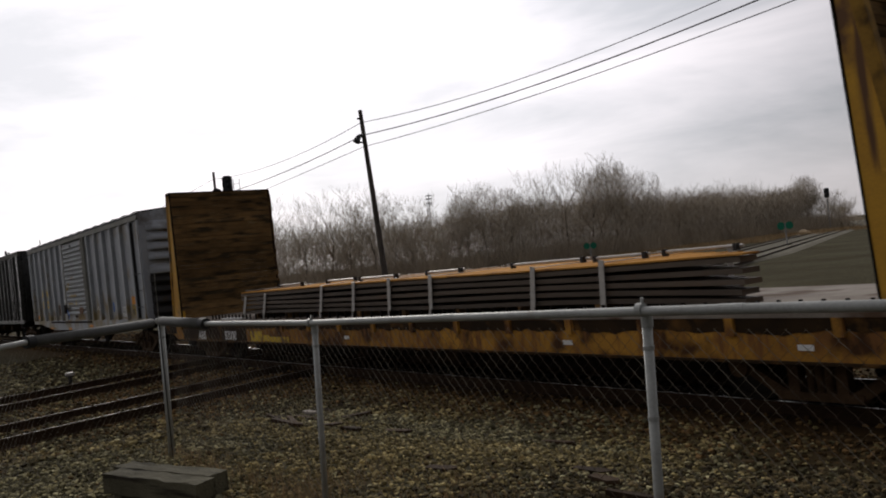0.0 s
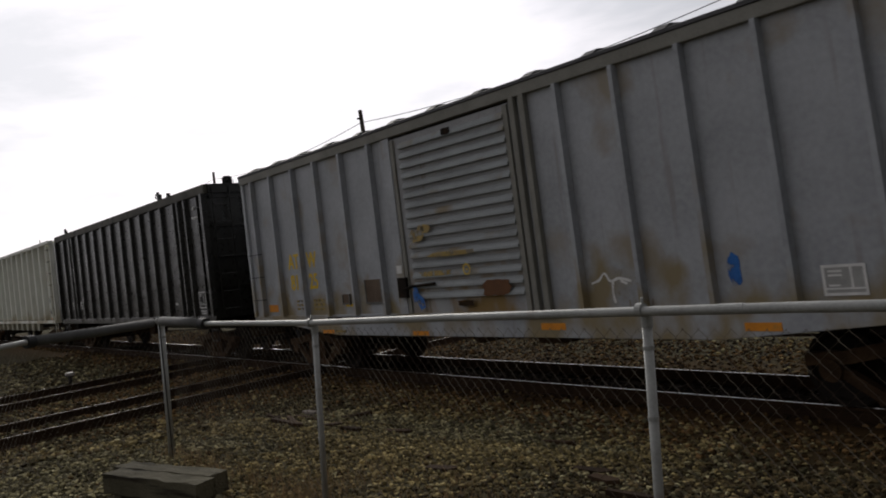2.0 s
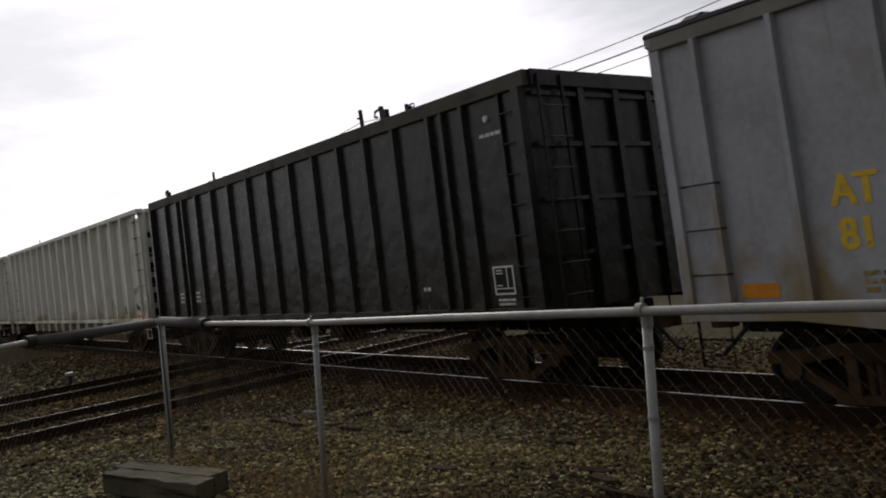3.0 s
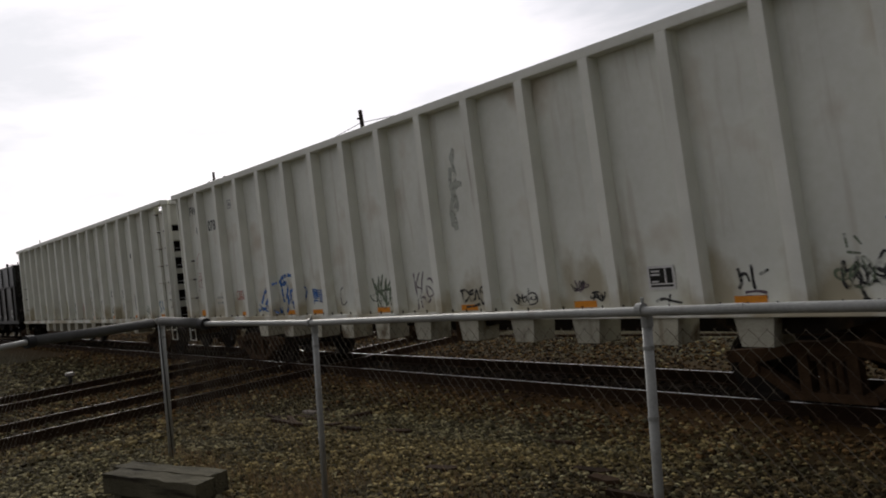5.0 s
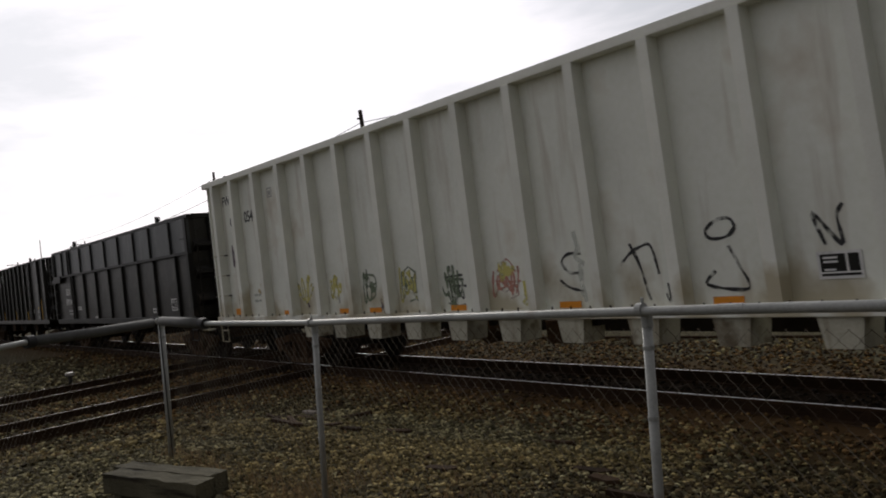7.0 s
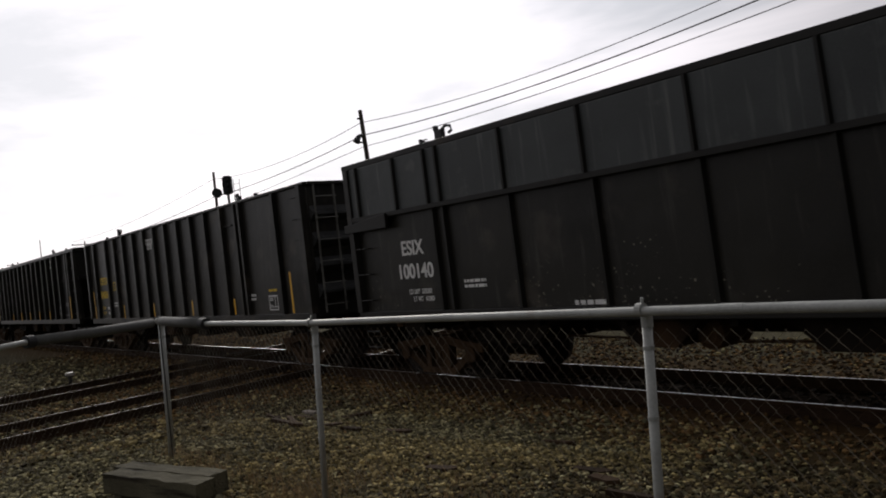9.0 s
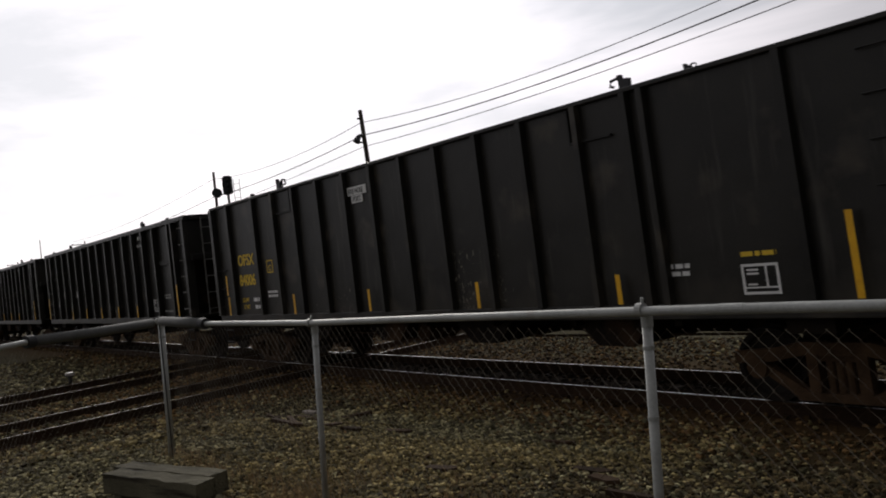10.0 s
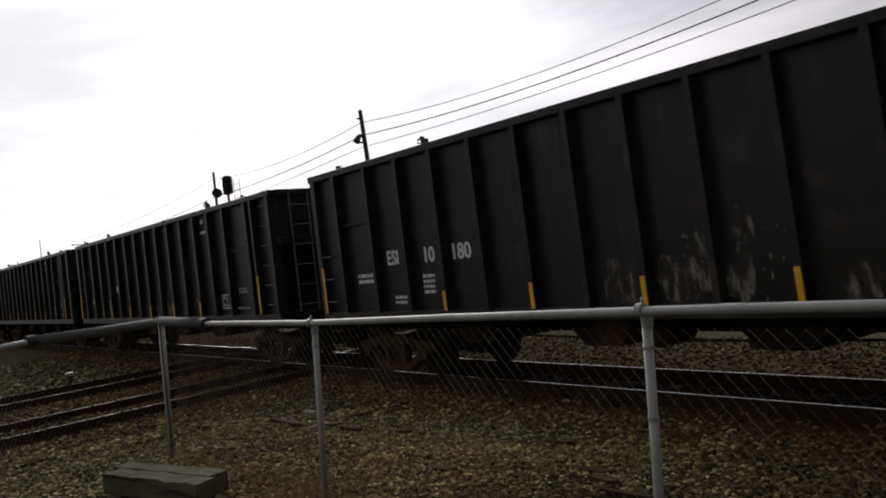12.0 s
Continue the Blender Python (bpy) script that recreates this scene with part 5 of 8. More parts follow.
# pale hoppers -----------------------------------------------------------------
def hopper(front, rear, number, seed):
    c, xc, half = new_car("hopper_car", front + 0.12, rear + 0.12, "pale grey ribbed open hopper car marked with graffiti", "hopper car", 2.9)
    TOP, Y = 4.36, -1.49
    D = 0.185
    n = 16
    xs = [-half + 0.50] + [half - 0.40 - 1.166 * k for k in reversed(range(1, n))] + [half - 0.62]
    for s in (-1, 1):
        bm = bm_new()
        box(bm, -half, half - 0.62, *sorted((s * -Y, s * (-Y - 0.03))), 1.16, TOP - 0.08)
        part("side_wall", bm, "hopper_paint", c)
        part("corner_panel", box(bm_new(), half - 0.62, half, *sorted((s * -Y, s * (-Y - 0.03))), 1.16, TOP - 0.24), "hopper_paint", c)
        bm = bm_new()
        y0, y1 = sorted((s * 1.44, s * 1.665))
        box(bm, -half - 0.08, half + 0.08, y0, y1, TOP - 0.13, TOP)
        part("top_chord", bm, "hopper_trim", c, "", 0.015)
        bm = bm_new()
        box(bm, -half, half, *sorted((s * 1.44, s * 1.64)), 1.05, 1.17)
        part("side_sill", bm, "hopper_trim", c, "", 0.01)
    both_sides(c, "rib", rib_mesh(0.15, 0.17, D, 1.17, TOP - 0.13, "hopper_trim"), xs[:-1], Y)
    both_sides(c, "panel_edge", rib_mesh(0.045, 0.055, 0.085, 1.17, TOP - 0.13, "hopper_trim", "panel_edge"), [half - 0.67], Y)
    # added dull strip stands for the shade along the panel's edge
    plate(c, "ladder_stile", half - 0.6445, half - 0.632, 1.18, TOP - 0.25, Y, "chute_paint", "dull strip for the shade along the panel edge", 0.02)
    both_sides(c, "corner_strip", rib_mesh(0.05, 0.07, 0.09, 1.17, TOP - 0.13, "hopper_trim", "corner_strip"), (-half + 0.04, half - 0.04), Y)
    # discharge chutes under the sill
    bm = bm_new()
    prism(bm, [(-0.23, 1.05), (0.23, 1.05), (0.18, 0.74), (-0.18, 0.74)], "y", -0.2, 0.2)
    me = mesh_of("chute", bm, "chute_paint")
    repeat("chute", me, c, [((a + b) / 2, y, 0) for a, b in zip(xs[3:-3], xs[4:-2]) for y in (-1.40, 1.40)])
    # ends
    for s in (-1, 1):
        x = s * half
        bm = bm_new()
        box(bm, *sorted((x - s * 0.45, x - s * 0.41)), -1.40, 1.40, 1.05, TOP - (0.24 if s > 0 else 0.02))
        part("end_wall", bm, "hopper_end", c)
        bm = bm_new()
        box(bm, *sorted((x - s * 0.16, x + s * 0.08)), -1.40, 1.40, TOP - 0.126, TOP - 0.004)
        part("end_chord", bm, "hopper_trim", c, "", 0.012)
        bm = bm_new()
        box(bm, *sorted((x - s * 0.41, x - s * 0.10)), -0.84, 1.38, 1.2, 3.50)
        part("end_panel", bm, "hopper_end", c)
        for low, high in ((1.44, 1.60), (1.90, 2.06), (2.35, 2.49), (2.80, 2.95), (3.25, 3.51), (3.69, TOP - 0.128)):
            bm = bm_new()
            box(bm, *sorted((x - s * 0.39, x - s * 0.05)), -1.36, 1.36 if low > 3.2 else -0.845, low, high)
            part("end_beam", bm, "hopper_end", c, "", 0.01)
        for yy in (-1.40, 1.40):
            part("corner_post", box(bm_new(), *sorted((x - s * 0.02, x + s * 0.04)), yy - 0.09, yy + 0.012, 1.05, TOP - 0.13), "hopper_trim", c, "", 0.01)
        # black sheets put the shade of the ladder recess into colour
        part("end_recess", box(bm_new(), *sorted((x - s * 0.408, x - s * 0.39)), -1.36, -0.85, 1.08, 4.0), "under", c, "black sheet for the shade behind the end ladder")
        part("recess_side", box(bm_new(), *sorted((x - s * 0.40, x - s * 0.105)), -0.848, -0.842, 1.2, 3.25), "under", c, "black sheet for the shade on the recess's inner side")
        grab_irons(c, x - s * 0.08, (1.22, 1.68, 2.14, 2.58, 3.04), -1.12, 0.38, "steel", s * math.pi / 2)
        for z in (1.44, 1.84):
            for dx in (-0.03, 0.012):
                plate(c, "stencil_mark", s * (half - 0.34) + dx, s * (half - 0.34) + dx + 0.024, z + dx, z + dx + 0.05, Y, "dark_letter", "small dark stencilled mark", 0.003)
        irons = (1.66, 2.13, 2.60, 3.07, 3.54, 4.02) if s > 0 else (1.66, 2.13, 2.60)
        grab_irons(c, s * (half - 0.40), irons, -1.56, 0.48, "hopper_trim")
        foot = mesh_of("iron_foot", box(bm_new(), -0.012, 0.012, -0.015, 0.07, -0.018, 0.012), "under")
        repeat("iron_foot", foot, c, [(s * (half - 0.40) + e, -1.56, z) for z in irons for e in (-0.24, 0.24)])
        stirrup(c, s * (half - 0.16), -1.55, 0.58, 1.1, 0.36, "hopper_trim")
        bm = bm_new()
        box(bm, *sorted((x - s * 0.4, x + s * 0.1)), -1.38, 1.38, 1.0, 1.06)
        part("end_platform", bm, "under", c, "", 0.01)
    y = Y - 0.003
    lo = -half
    a, b = number
    lettering("lettering", a[0], 0.30, lo + 0.65, 3.74, y, "dark_letter", c, 0.95, "black stencilled letters")
    lettering("lettering", a[1], 0.34, lo + 0.99, 3.24, y, "dark_letter", c, 0.9, "black stencilled numerals")
    lettering("lettering", b, 0.34, lo + 1.77, 3.26, y, "dark_letter", c, 0.9, "black stencilled numerals")
    bm = bm_new()
    x0, x1, z0, z1 = lo + 3.04, lo + 3.24, 3.66, 3.86
    for a_ in ((x0, x1, z1 - 0.02, z1), (x0, x1, z0, z0 + 0.02), (x0, x0 + 0.02, z0, z1), (x1 - 0.02, x1, z0, z1), (x0 + 0.06, x1 - 0.06, z0 + 0.05, z1 - 0.06)):
        box(bm, a_[0], a_[1], y - 0.003, y, a_[2], a_[3])
    part("stencil_frame", bm, "faded_mark", c, "small stencilled square")
    bars(c, lo + 1.88, 1.60, y, 2, 0.32, 0.05, "spray_green", 2.6, seed=seed)
    plate(c, "sill_tab", lo + 0.80, lo + 1.22, 1.20, 1.34, y, "orange", "small orange sill tab", 0.003)
    # yellow tabs along the sill
    for x in [half - 1.24 - 2.33 * k for k in range(6)] + [lo + 3.24, lo + 5.50]:
        plate(c, "sill_tab", x, x + 0.38, 1.18, 1.265, y, "orange", "small orange sill tab", 0.003)
    # bolts on the sill
    bm = bm_new()
    tube(bm, [(0, -1.63, 1.17), (0, -1.63, 1.215)], 0.012, 5)
    me = mesh_of("bolt", bm, "under")
    rnd = random.Random(seed)
    repeat("bolt", me, c, [(lo + 0.3 + 0.33 * k, 0, 0) for k in range(int(2 * half / 0.33))])
    return c, xc, half, y


D_RIB = 0.171


def pale_hoppers():
    c, xc, half, y = hopper(-58.45, -77.92, (("FWTX", "620"), "078"), 21)
    xg = xc
    panel_frame(c, -63.0 - xc, -62.62 - xc, 1.37, 1.645, y)
    graffiti(c, xg, [[(-73.62, 1.43), (-73.45, 1.31), (-73.12, 1.36), (-72.8, 1.28), (-72.47, 1.23)], [(-73.49, 1.43), (-73.3, 1.65), (-73.07, 1.79), (-72.8, 1.83)], [(-73.07, 1.79), (-73.09, 1.86)], [(-73.3, 1.38), (-73.15, 1.51), (-73.08, 1.39), (-72.94, 1.51), (-72.84, 1.37), (-72.92, 1.28)], [(-73.04, 1.6), (-72.87, 1.71), (-72.8, 1.59)]], "spray_blue", y, 0.075, "graffito", "blue sprayed tag")
    graffiti(c, xg, [[(-72.55, 1.84), (-72.37, 1.95), (-72.12, 1.99), (-71.89, 1.94)], [(-72.48, 1.88), (-72.44, 1.62), (-72.39, 1.44)], [(-72.43, 1.86), (-72.26, 1.83), (-72.2, 1.7), (-72.28, 1.54), (-72.17, 1.54)], [(-72.12, 1.62), (-71.97, 1.68), (-71.76, 1.59), (-71.64, 1.64)], [(-72.08, 1.6), (-72.07, 1.48), (-71.92, 1.39), (-71.74, 1.51), (-71.67, 1.6)], [(-71.94, 1.62), (-71.87, 1.55), (-71.93, 1.5)], [(-72.18, 1.5), (-72.31, 1.22)], [(-72.14, 1.48), (-71.99, 1.33), (-71.81, 1.26), (-71.69, 1.34), (-71.63, 1.27), (-71.72, 1.19)]], "spray_blue", y, 0.075, "graffito", "blue sprayed tag")
    graffiti(c, xg, [[(-71.18, 1.66), (-70.84, 1.63), (-70.67, 1.61)], [(-71.17, 1.62), (-70.7, 1.57)], [(-71.16, 1.58), (-70.71, 1.53)], [(-71.15, 1.54), (-70.71, 1.49)], [(-71.15, 1.5), (-70.71, 1.45)], [(-71.14, 1.45), (-70.7, 1.41)], [(-71.13, 1.36), (-71.1, 1.44), (-70.88, 1.41), (-70.7, 1.39)]], "spray_blue", y, 0.030, "graffito", "small filled blue tag")
    graffiti(c, xg, [[(-69.99, 1.66), (-70.07, 1.6), (-70.1, 1.46), (-70.06, 1.34), (-69.95, 1.35), (-69.91, 1.41)]], "spray_black", y, 0.022, "graffito", "black sprayed hook")
    graffiti(c, xg, [[(-68.95, 1.78), (-68.89, 1.54), (-68.85, 1.23)], [(-68.88, 1.68), (-68.82, 1.47), (-68.73, 1.2)], [(-68.74, 1.8), (-68.8, 1.6), (-68.71, 1.47)], [(-68.62, 1.83), (-68.7, 1.57), (-68.63, 1.36)], [(-68.52, 1.76), (-68.59, 1.46), (-68.57, 1.29)], [(-68.39, 1.71), (-68.49, 1.59), (-68.36, 1.52), (-68.4, 1.32)], [(-68.99, 1.48), (-68.79, 1.54), (-68.53, 1.56), (-68.33, 1.58)], [(-68.46, 1.45), (-68.45, 1.29)]], "spray_dull_green", y, 0.040, "graffito", "grey-green sprayed tag")
    graffiti(c, xg, [[(-67.71, 1.8), (-67.69, 1.61), (-67.66, 1.3), (-67.68, 1.21)], [(-67.54, 1.81), (-67.66, 1.61), (-67.51, 1.54)], [(-67.44, 1.82), (-67.5, 1.66), (-67.55, 1.48), (-67.65, 1.36)], [(-67.38, 1.59), (-67.28, 1.54), (-67.23, 1.45), (-67.34, 1.41), (-67.39, 1.48), (-67.38, 1.59)], [(-67.35, 1.68), (-67.26, 1.7), (-67.18, 1.58), (-67.12, 1.43), (-67.14, 1.21)], [(-67.65, 1.37), (-67.49, 1.41), (-67.4, 1.32), (-67.3, 1.38)], [(-67.57, 1.36), (-67.55, 1.23)]], "spray_violet", y, 0.026, "graffito", "dark sprayed scrawl")
    graffiti(c, xg, [[(-66.55, 1.47), (-66.41, 1.48), (-66.35, 1.39), (-66.48, 1.31), (-66.5, 1.46)], [(-66.33, 1.46), (-66.32, 1.32), (-66.22, 1.35)], [(-66.34, 1.41), (-66.24, 1.43)], [(-66.33, 1.46), (-66.23, 1.48)], [(-66.22, 1.33), (-66.16, 1.48), (-66.12, 1.33)], [(-66.09, 1.47), (-66.06, 1.28), (-65.97, 1.29)], [(-65.93, 1.5), (-66.02, 1.52), (-66.08, 1.47), (-65.96, 1.41), (-65.94, 1.37)], [(-66.44, 1.23), (-66.27, 1.24), (-66.11, 1.27)]], "spray_black", y, 0.034, "graffito", "black sprayed word")
    graffiti(c, xg, [[(-65.32, 1.38), (-65.19, 1.33), (-65.0, 1.4), (-64.9, 1.35), (-64.95, 1.25), (-65.26, 1.24), (-65.28, 1.36)], [(-65.05, 1.47), (-65.08, 1.25)]], "spray_black", y, 0.022, "graffito", "black sprayed scrawl")
    graffiti(c, xg, [[(-64.25, 1.48), (-64.14, 1.42), (-64.02, 1.52), (-64.07, 1.42), (-64.2, 1.4)]], "spray_black", y, 0.020, "graffito", "small dark bird doodle")
    graffiti(c, xg, [[(-63.91, 1.36), (-63.79, 1.37), (-63.72, 1.28)], [(-63.85, 1.37), (-63.9, 1.25)]], "spray_black", y, 0.024, "graffito", "black sprayed scrawl")
    graffiti(c, xg, [[(-63.63, 1.38), (-63.56, 1.27), (-63.64, 1.21)], [(-63.55, 1.36), (-63.6, 1.24)]], "spray_violet", y, 0.018, "graffito", "thin dark doodle")
    graffiti(c, xg, [[(-62.93, 1.23), (-62.81, 1.26), (-62.69, 1.23), (-62.57, 1.21)], [(-62.72, 1.31), (-62.75, 1.22)]], "spray_black", y, 0.030, "graffito", "black sprayed scrawl")
    graffiti(c, xg, [[(-61.81, 1.56), (-61.79, 1.41), (-61.83, 1.34)], [(-61.81, 1.47), (-61.73, 1.5), (-61.69, 1.41)], [(-61.65, 1.59), (-61.65, 1.41), (-61.64, 1.33)], [(-61.57, 1.48), (-61.46, 1.53)]], "spray_black", y, 0.034, "graffito", "black sprayed letters")
    graffiti(c, xg, [[(-61.76, 1.3), (-61.62, 1.31), (-61.51, 1.29)], [(-61.76, 1.26), (-61.51, 1.25)]], "spray_violet", y, 0.030, "graffito", "dark smudge over a patch")
    graffiti(c, xg, [[(-60.56, 1.33), (-60.66, 1.31), (-60.71, 1.39), (-60.66, 1.47), (-60.57, 1.48), (-60.53, 1.39), (-60.56, 1.32)], [(-60.57, 1.55), (-60.49, 1.49), (-60.48, 1.36), (-60.56, 1.36)], [(-60.56, 1.33), (-60.51, 1.21), (-60.47, 1.19)], [(-60.49, 1.41), (-60.38, 1.51), (-60.29, 1.64), (-60.24, 1.58), (-60.31, 1.46), (-60.38, 1.49)], [(-60.43, 1.36), (-60.32, 1.38), (-60.2, 1.41)], [(-60.55, 1.2), (-60.42, 1.17), (-60.26, 1.19)]], "spray_black", y, 0.030, "graffito", "black sprayed bubble tag")
    graffiti(c, xg, [[(-60.63, 1.83), (-60.62, 1.69)], [(-60.54, 1.8), (-60.48, 1.71)], [(-60.63, 1.65), (-60.5, 1.63)], [(-61.18, 1.5), (-61.12, 1.47), (-61.17, 1.36)]], "spray_dull_green", y, 0.022, "graffito", "faint grey doodle")
    graffiti(c, xg, [[(-76.97, 2.36), (-76.95, 2.62), (-76.8, 2.75), (-76.62, 2.73), (-76.53, 2.61)], [(-76.98, 2.27), (-76.74, 2.25), (-76.49, 2.22)], [(-76.85, 2.23), (-76.72, 2.04), (-76.55, 2.18)], [(-76.98, 2.06), (-76.76, 2.11), (-76.63, 1.96), (-76.89, 1.94)], [(-77.0, 1.94), (-76.8, 1.89), (-76.57, 2.02)]], "spray_red", y, 0.012, "graffito", "thin red sprayed doodle")
    graffiti(c, xg, [[(-76.65, 1.81), (-76.46, 1.72), (-76.57, 1.66), (-76.44, 1.58), (-76.64, 1.55), (-76.55, 1.47)], [(-76.55, 1.8), (-76.62, 1.66), (-76.45, 1.65)], [(-77.04, 1.87), (-76.99, 1.81)]], "spray_violet", y, 0.016, "graffito", "dark scribbled doodle")
    graffiti(c, xg, [[(-74.73, 1.74), (-74.54, 1.73), (-74.36, 1.73), (-74.19, 1.7)], [(-74.61, 1.74), (-74.58, 1.57), (-74.67, 1.56)], [(-74.42, 1.7), (-74.38, 1.57), (-74.27, 1.63), (-74.32, 1.48)], [(-74.16, 1.77), (-74.17, 1.59), (-74.26, 1.44)], [(-74.35, 1.54), (-74.18, 1.47), (-74.11, 1.44)], [(-74.41, 1.62), (-74.24, 1.6), (-74.14, 1.56)]], "spray_red", y, 0.030, "graffito", "red sprayed tag")
    graffiti(c, xg, [[(-72.56, 1.83), (-72.41, 1.84), (-72.31, 1.86)], [(-72.59, 1.29), (-72.46, 1.25), (-72.32, 1.23)]], "spray_blue", y - D_RIB, 0.05, "graffito", "blue sprayed tag across a rib")
    for x, z, w, h, seed, turns, m, wd, lab in ((-74.76, 1.54, 0.62, 0.20, 201, 11, "spray_red", 0.016, "red sprayed tag"), (-74.55, 1.48, 0.45, 0.22, 202, 8, "spray_red", 0.016, "red sprayed tag"),
                                           (-76.98, 1.92, 0.55, 0.28, 203, 8, "spray_red", 0.010, "thin red sprayed doodle"), (-76.70, 1.46, 0.28, 0.36, 204, 9, "spray_violet", 0.012, "dark scribbled doodle"),
                                           (-69.0, 1.24, 0.68, 0.50, 205, 9, "spray_dull_green", 0.026, "grey-green sprayed tag"), (-60.72, 1.30, 0.46, 0.30, 206, 7, "spray_black", 0.022, "black sprayed bubble tag"),
                                           (-64.20, 1.38, 0.26, 0.15, 207, 8, "spray_violet", 0.014, "small dark doodle"), (-63.92, 1.26, 0.22, 0.11, 208, 8, "spray_black", 0.018, "black sprayed scrawl"), (-65.34, 1.25, 0.44, 0.14, 209, 10, "spray_black", 0.020, "black sprayed scrawl")):
        graffiti(c, xg, [scribble(x, z, w, h, seed, turns)], m, y - 0.001, wd, "graffito", lab)
    for x, z, w, h, seed, turns in ((-73.66, 1.24, 0.62, 0.13, 221, 10), (-73.02, 1.22, 0.50, 0.12, 222, 9), (-72.50, 1.76, 0.22, 0.12, 225, 6)):
        graffiti(c, xg, [scribble(x, z, w, h, seed, turns)], "spray_blue", y - 0.001, 0.034, "graffito", "blue sprayed tag")
    graffiti(c, xg, [[(-71.60, 1.62), (-71.50, 1.72), (-71.38, 1.66), (-71.46, 1.50), (-71.62, 1.34)]], "spray_blue", y - 0.001, 0.050, "graffito", "blue sprayed tag")
    graffiti(c, xg, [[(-66.30, 3.62), (-66.36, 3.45), (-66.33, 3.2), (-66.40, 3.0), (-66.36, 2.8), (-66.46, 2.6), (-66.44, 2.4)], [(-66.42, 3.35), (-66.46, 3.1), (-66.43, 2.9), (-66.52, 2.7), (-66.50, 2.45)], [(-66.36, 3.05), (-66.28, 3.08), (-66.2, 3.06)]], "spray_green", y, 0.085, "paint_drip", "grey runs of old paint")
    for k, (x, z) in enumerate(((-59.70, 1.93), (-59.54, 1.95), (-59.38, 1.98), (-59.22, 2.0))):
        loop = ([(0.13, 0.12), (0.02, 0.13), (0.03, 0.06), (0.12, 0.05), (0.10, -0.03), (0.0, -0.02)], [(0.02, 0.12), (0.0, 0.0), (0.10, -0.01), (0.11, 0.11), (0.03, 0.12)],
                [(0.0, 0.0), (0.03, 0.13), (0.10, 0.0), (0.12, 0.14)], [(0.13, 0.13), (0.02, 0.10), (0.0, 0.0), (0.11, -0.01), (0.12, 0.06), (0.05, 0.06)])[k]
        graffiti(c, xc, [[(x + u, z + v) for u, v in loop]], "spray_black", y, 0.036, "graffito", "dark sprayed letter")
    for k, x in enumerate((-59.62, -59.50, -59.38, -59.26)):
        graffiti(c, xc, [[(x, 1.62 - 0.05 * k), (x + 0.05, 1.48 - 0.04 * k), (x + 0.09, 1.44 - 0.02 * k), (x + 0.07, 1.60 - 0.04 * k), (x + 0.11, 1.46 - 0.02 * k)], [(x + 0.05, 1.58 - 0.04 * k), (x + 0.08, 1.45 - 0.02 * k)]], "spray_black", y, 0.046, "graffito", "black sprayed scrawl")
    graffiti(c, xc, [[(-60.18, 1.97), (-60.12, 1.80), (-60.11, 1.55), (-60.13, 1.22)], [(-60.10, 1.88), (-60.07, 1.62), (-60.08, 1.30)], [(-60.05, 1.52), (-60.03, 1.24)]], "spray_blue", y, 0.085, "graffito", "blue sprayed streak")
    graffiti(c, xc, [scribble(-60.78, 1.30, 0.48, 0.30, 231, 7)], "spray_dull_green", y - 0.001, 0.028, "graffito", "dark green sprayed tag")
    c, xc, half, y = hopper(-78.95, -98.38, (("FWTX", "620"), "054"), 22)
    xg = xc
    panel_frame(c, -83.50 - xc, -83.06 - xc, 1.40, 1.67, y)
    graffiti(c, xg, [[(-85.95, 1.68), (-85.8, 1.81), (-85.61, 1.89), (-85.47, 1.88), (-85.4, 1.55)], [(-85.78, 1.93), (-85.67, 1.68), (-85.57, 1.25)]], "spray_black", y, 0.036, "graffito", "black sprayed letters")
    graffiti(c, xg, [[(-84.34, 2.0), (-84.4, 2.1), (-84.57, 2.09), (-84.71, 1.99), (-84.65, 1.9), (-84.45, 1.91), (-84.34, 2.0)]], "spray_black", y, 0.036, "graffito", "black sprayed letters")
    graffiti(c, xg, [[(-84.45, 1.81), (-84.35, 1.58), (-84.28, 1.34), (-84.77, 1.4), (-84.65, 1.55)]], "spray_black", y, 0.036, "graffito", "black sprayed letters")
    graffiti(c, xg, [[(-83.39, 1.73), (-83.48, 2.06), (-83.23, 1.73), (-83.24, 2.0), (-83.17, 2.12)]], "spray_black", y, 0.036, "graffito", "black sprayed letters")
    graffiti(c, xg, [[(-82.24, 1.44), (-82.27, 1.77), (-82.21, 1.91), (-82.05, 1.87), (-81.87, 1.73), (-81.8, 1.61)], [(-82.24, 1.44), (-81.81, 1.47), (-81.86, 1.59), (-82.15, 1.61)]], "spray_black", y, 0.036, "graffito", "black sprayed letters")
    graffiti(c, xg, [[(-81.64, 1.57), (-81.61, 1.45), (-81.64, 1.21)], [(-81.73, 1.47), (-81.61, 1.45), (-81.55, 1.5)]], "spray_black", y, 0.036, "graffito", "black sprayed letters")
    graffiti(c, xg, [[(-86.57, 1.87), (-86.8, 1.88), (-86.93, 1.78), (-86.81, 1.64), (-86.59, 1.63)], [(-87.0, 1.55), (-86.83, 1.44), (-86.58, 1.39)]], "spray_black", y, 0.036, "graffito", "black sprayed letters")
    graffiti(c, xg, [[(-89.32, 1.87), (-89.28, 1.63), (-89.45, 1.69), (-89.01, 1.72)], [(-89.24, 1.66), (-89.0, 1.65)], [(-89.29, 1.56), (-88.95, 1.55)]], "spray_black", y, 0.036, "graffito", "black sprayed letters")
    graffiti(c, xg, [[(-91.7, 1.85), (-91.47, 1.82), (-91.44, 1.69), (-91.67, 1.64), (-91.81, 1.72), (-91.7, 1.85)]], "spray_dull_green", y, 0.030, "graffito", "faded green tag")
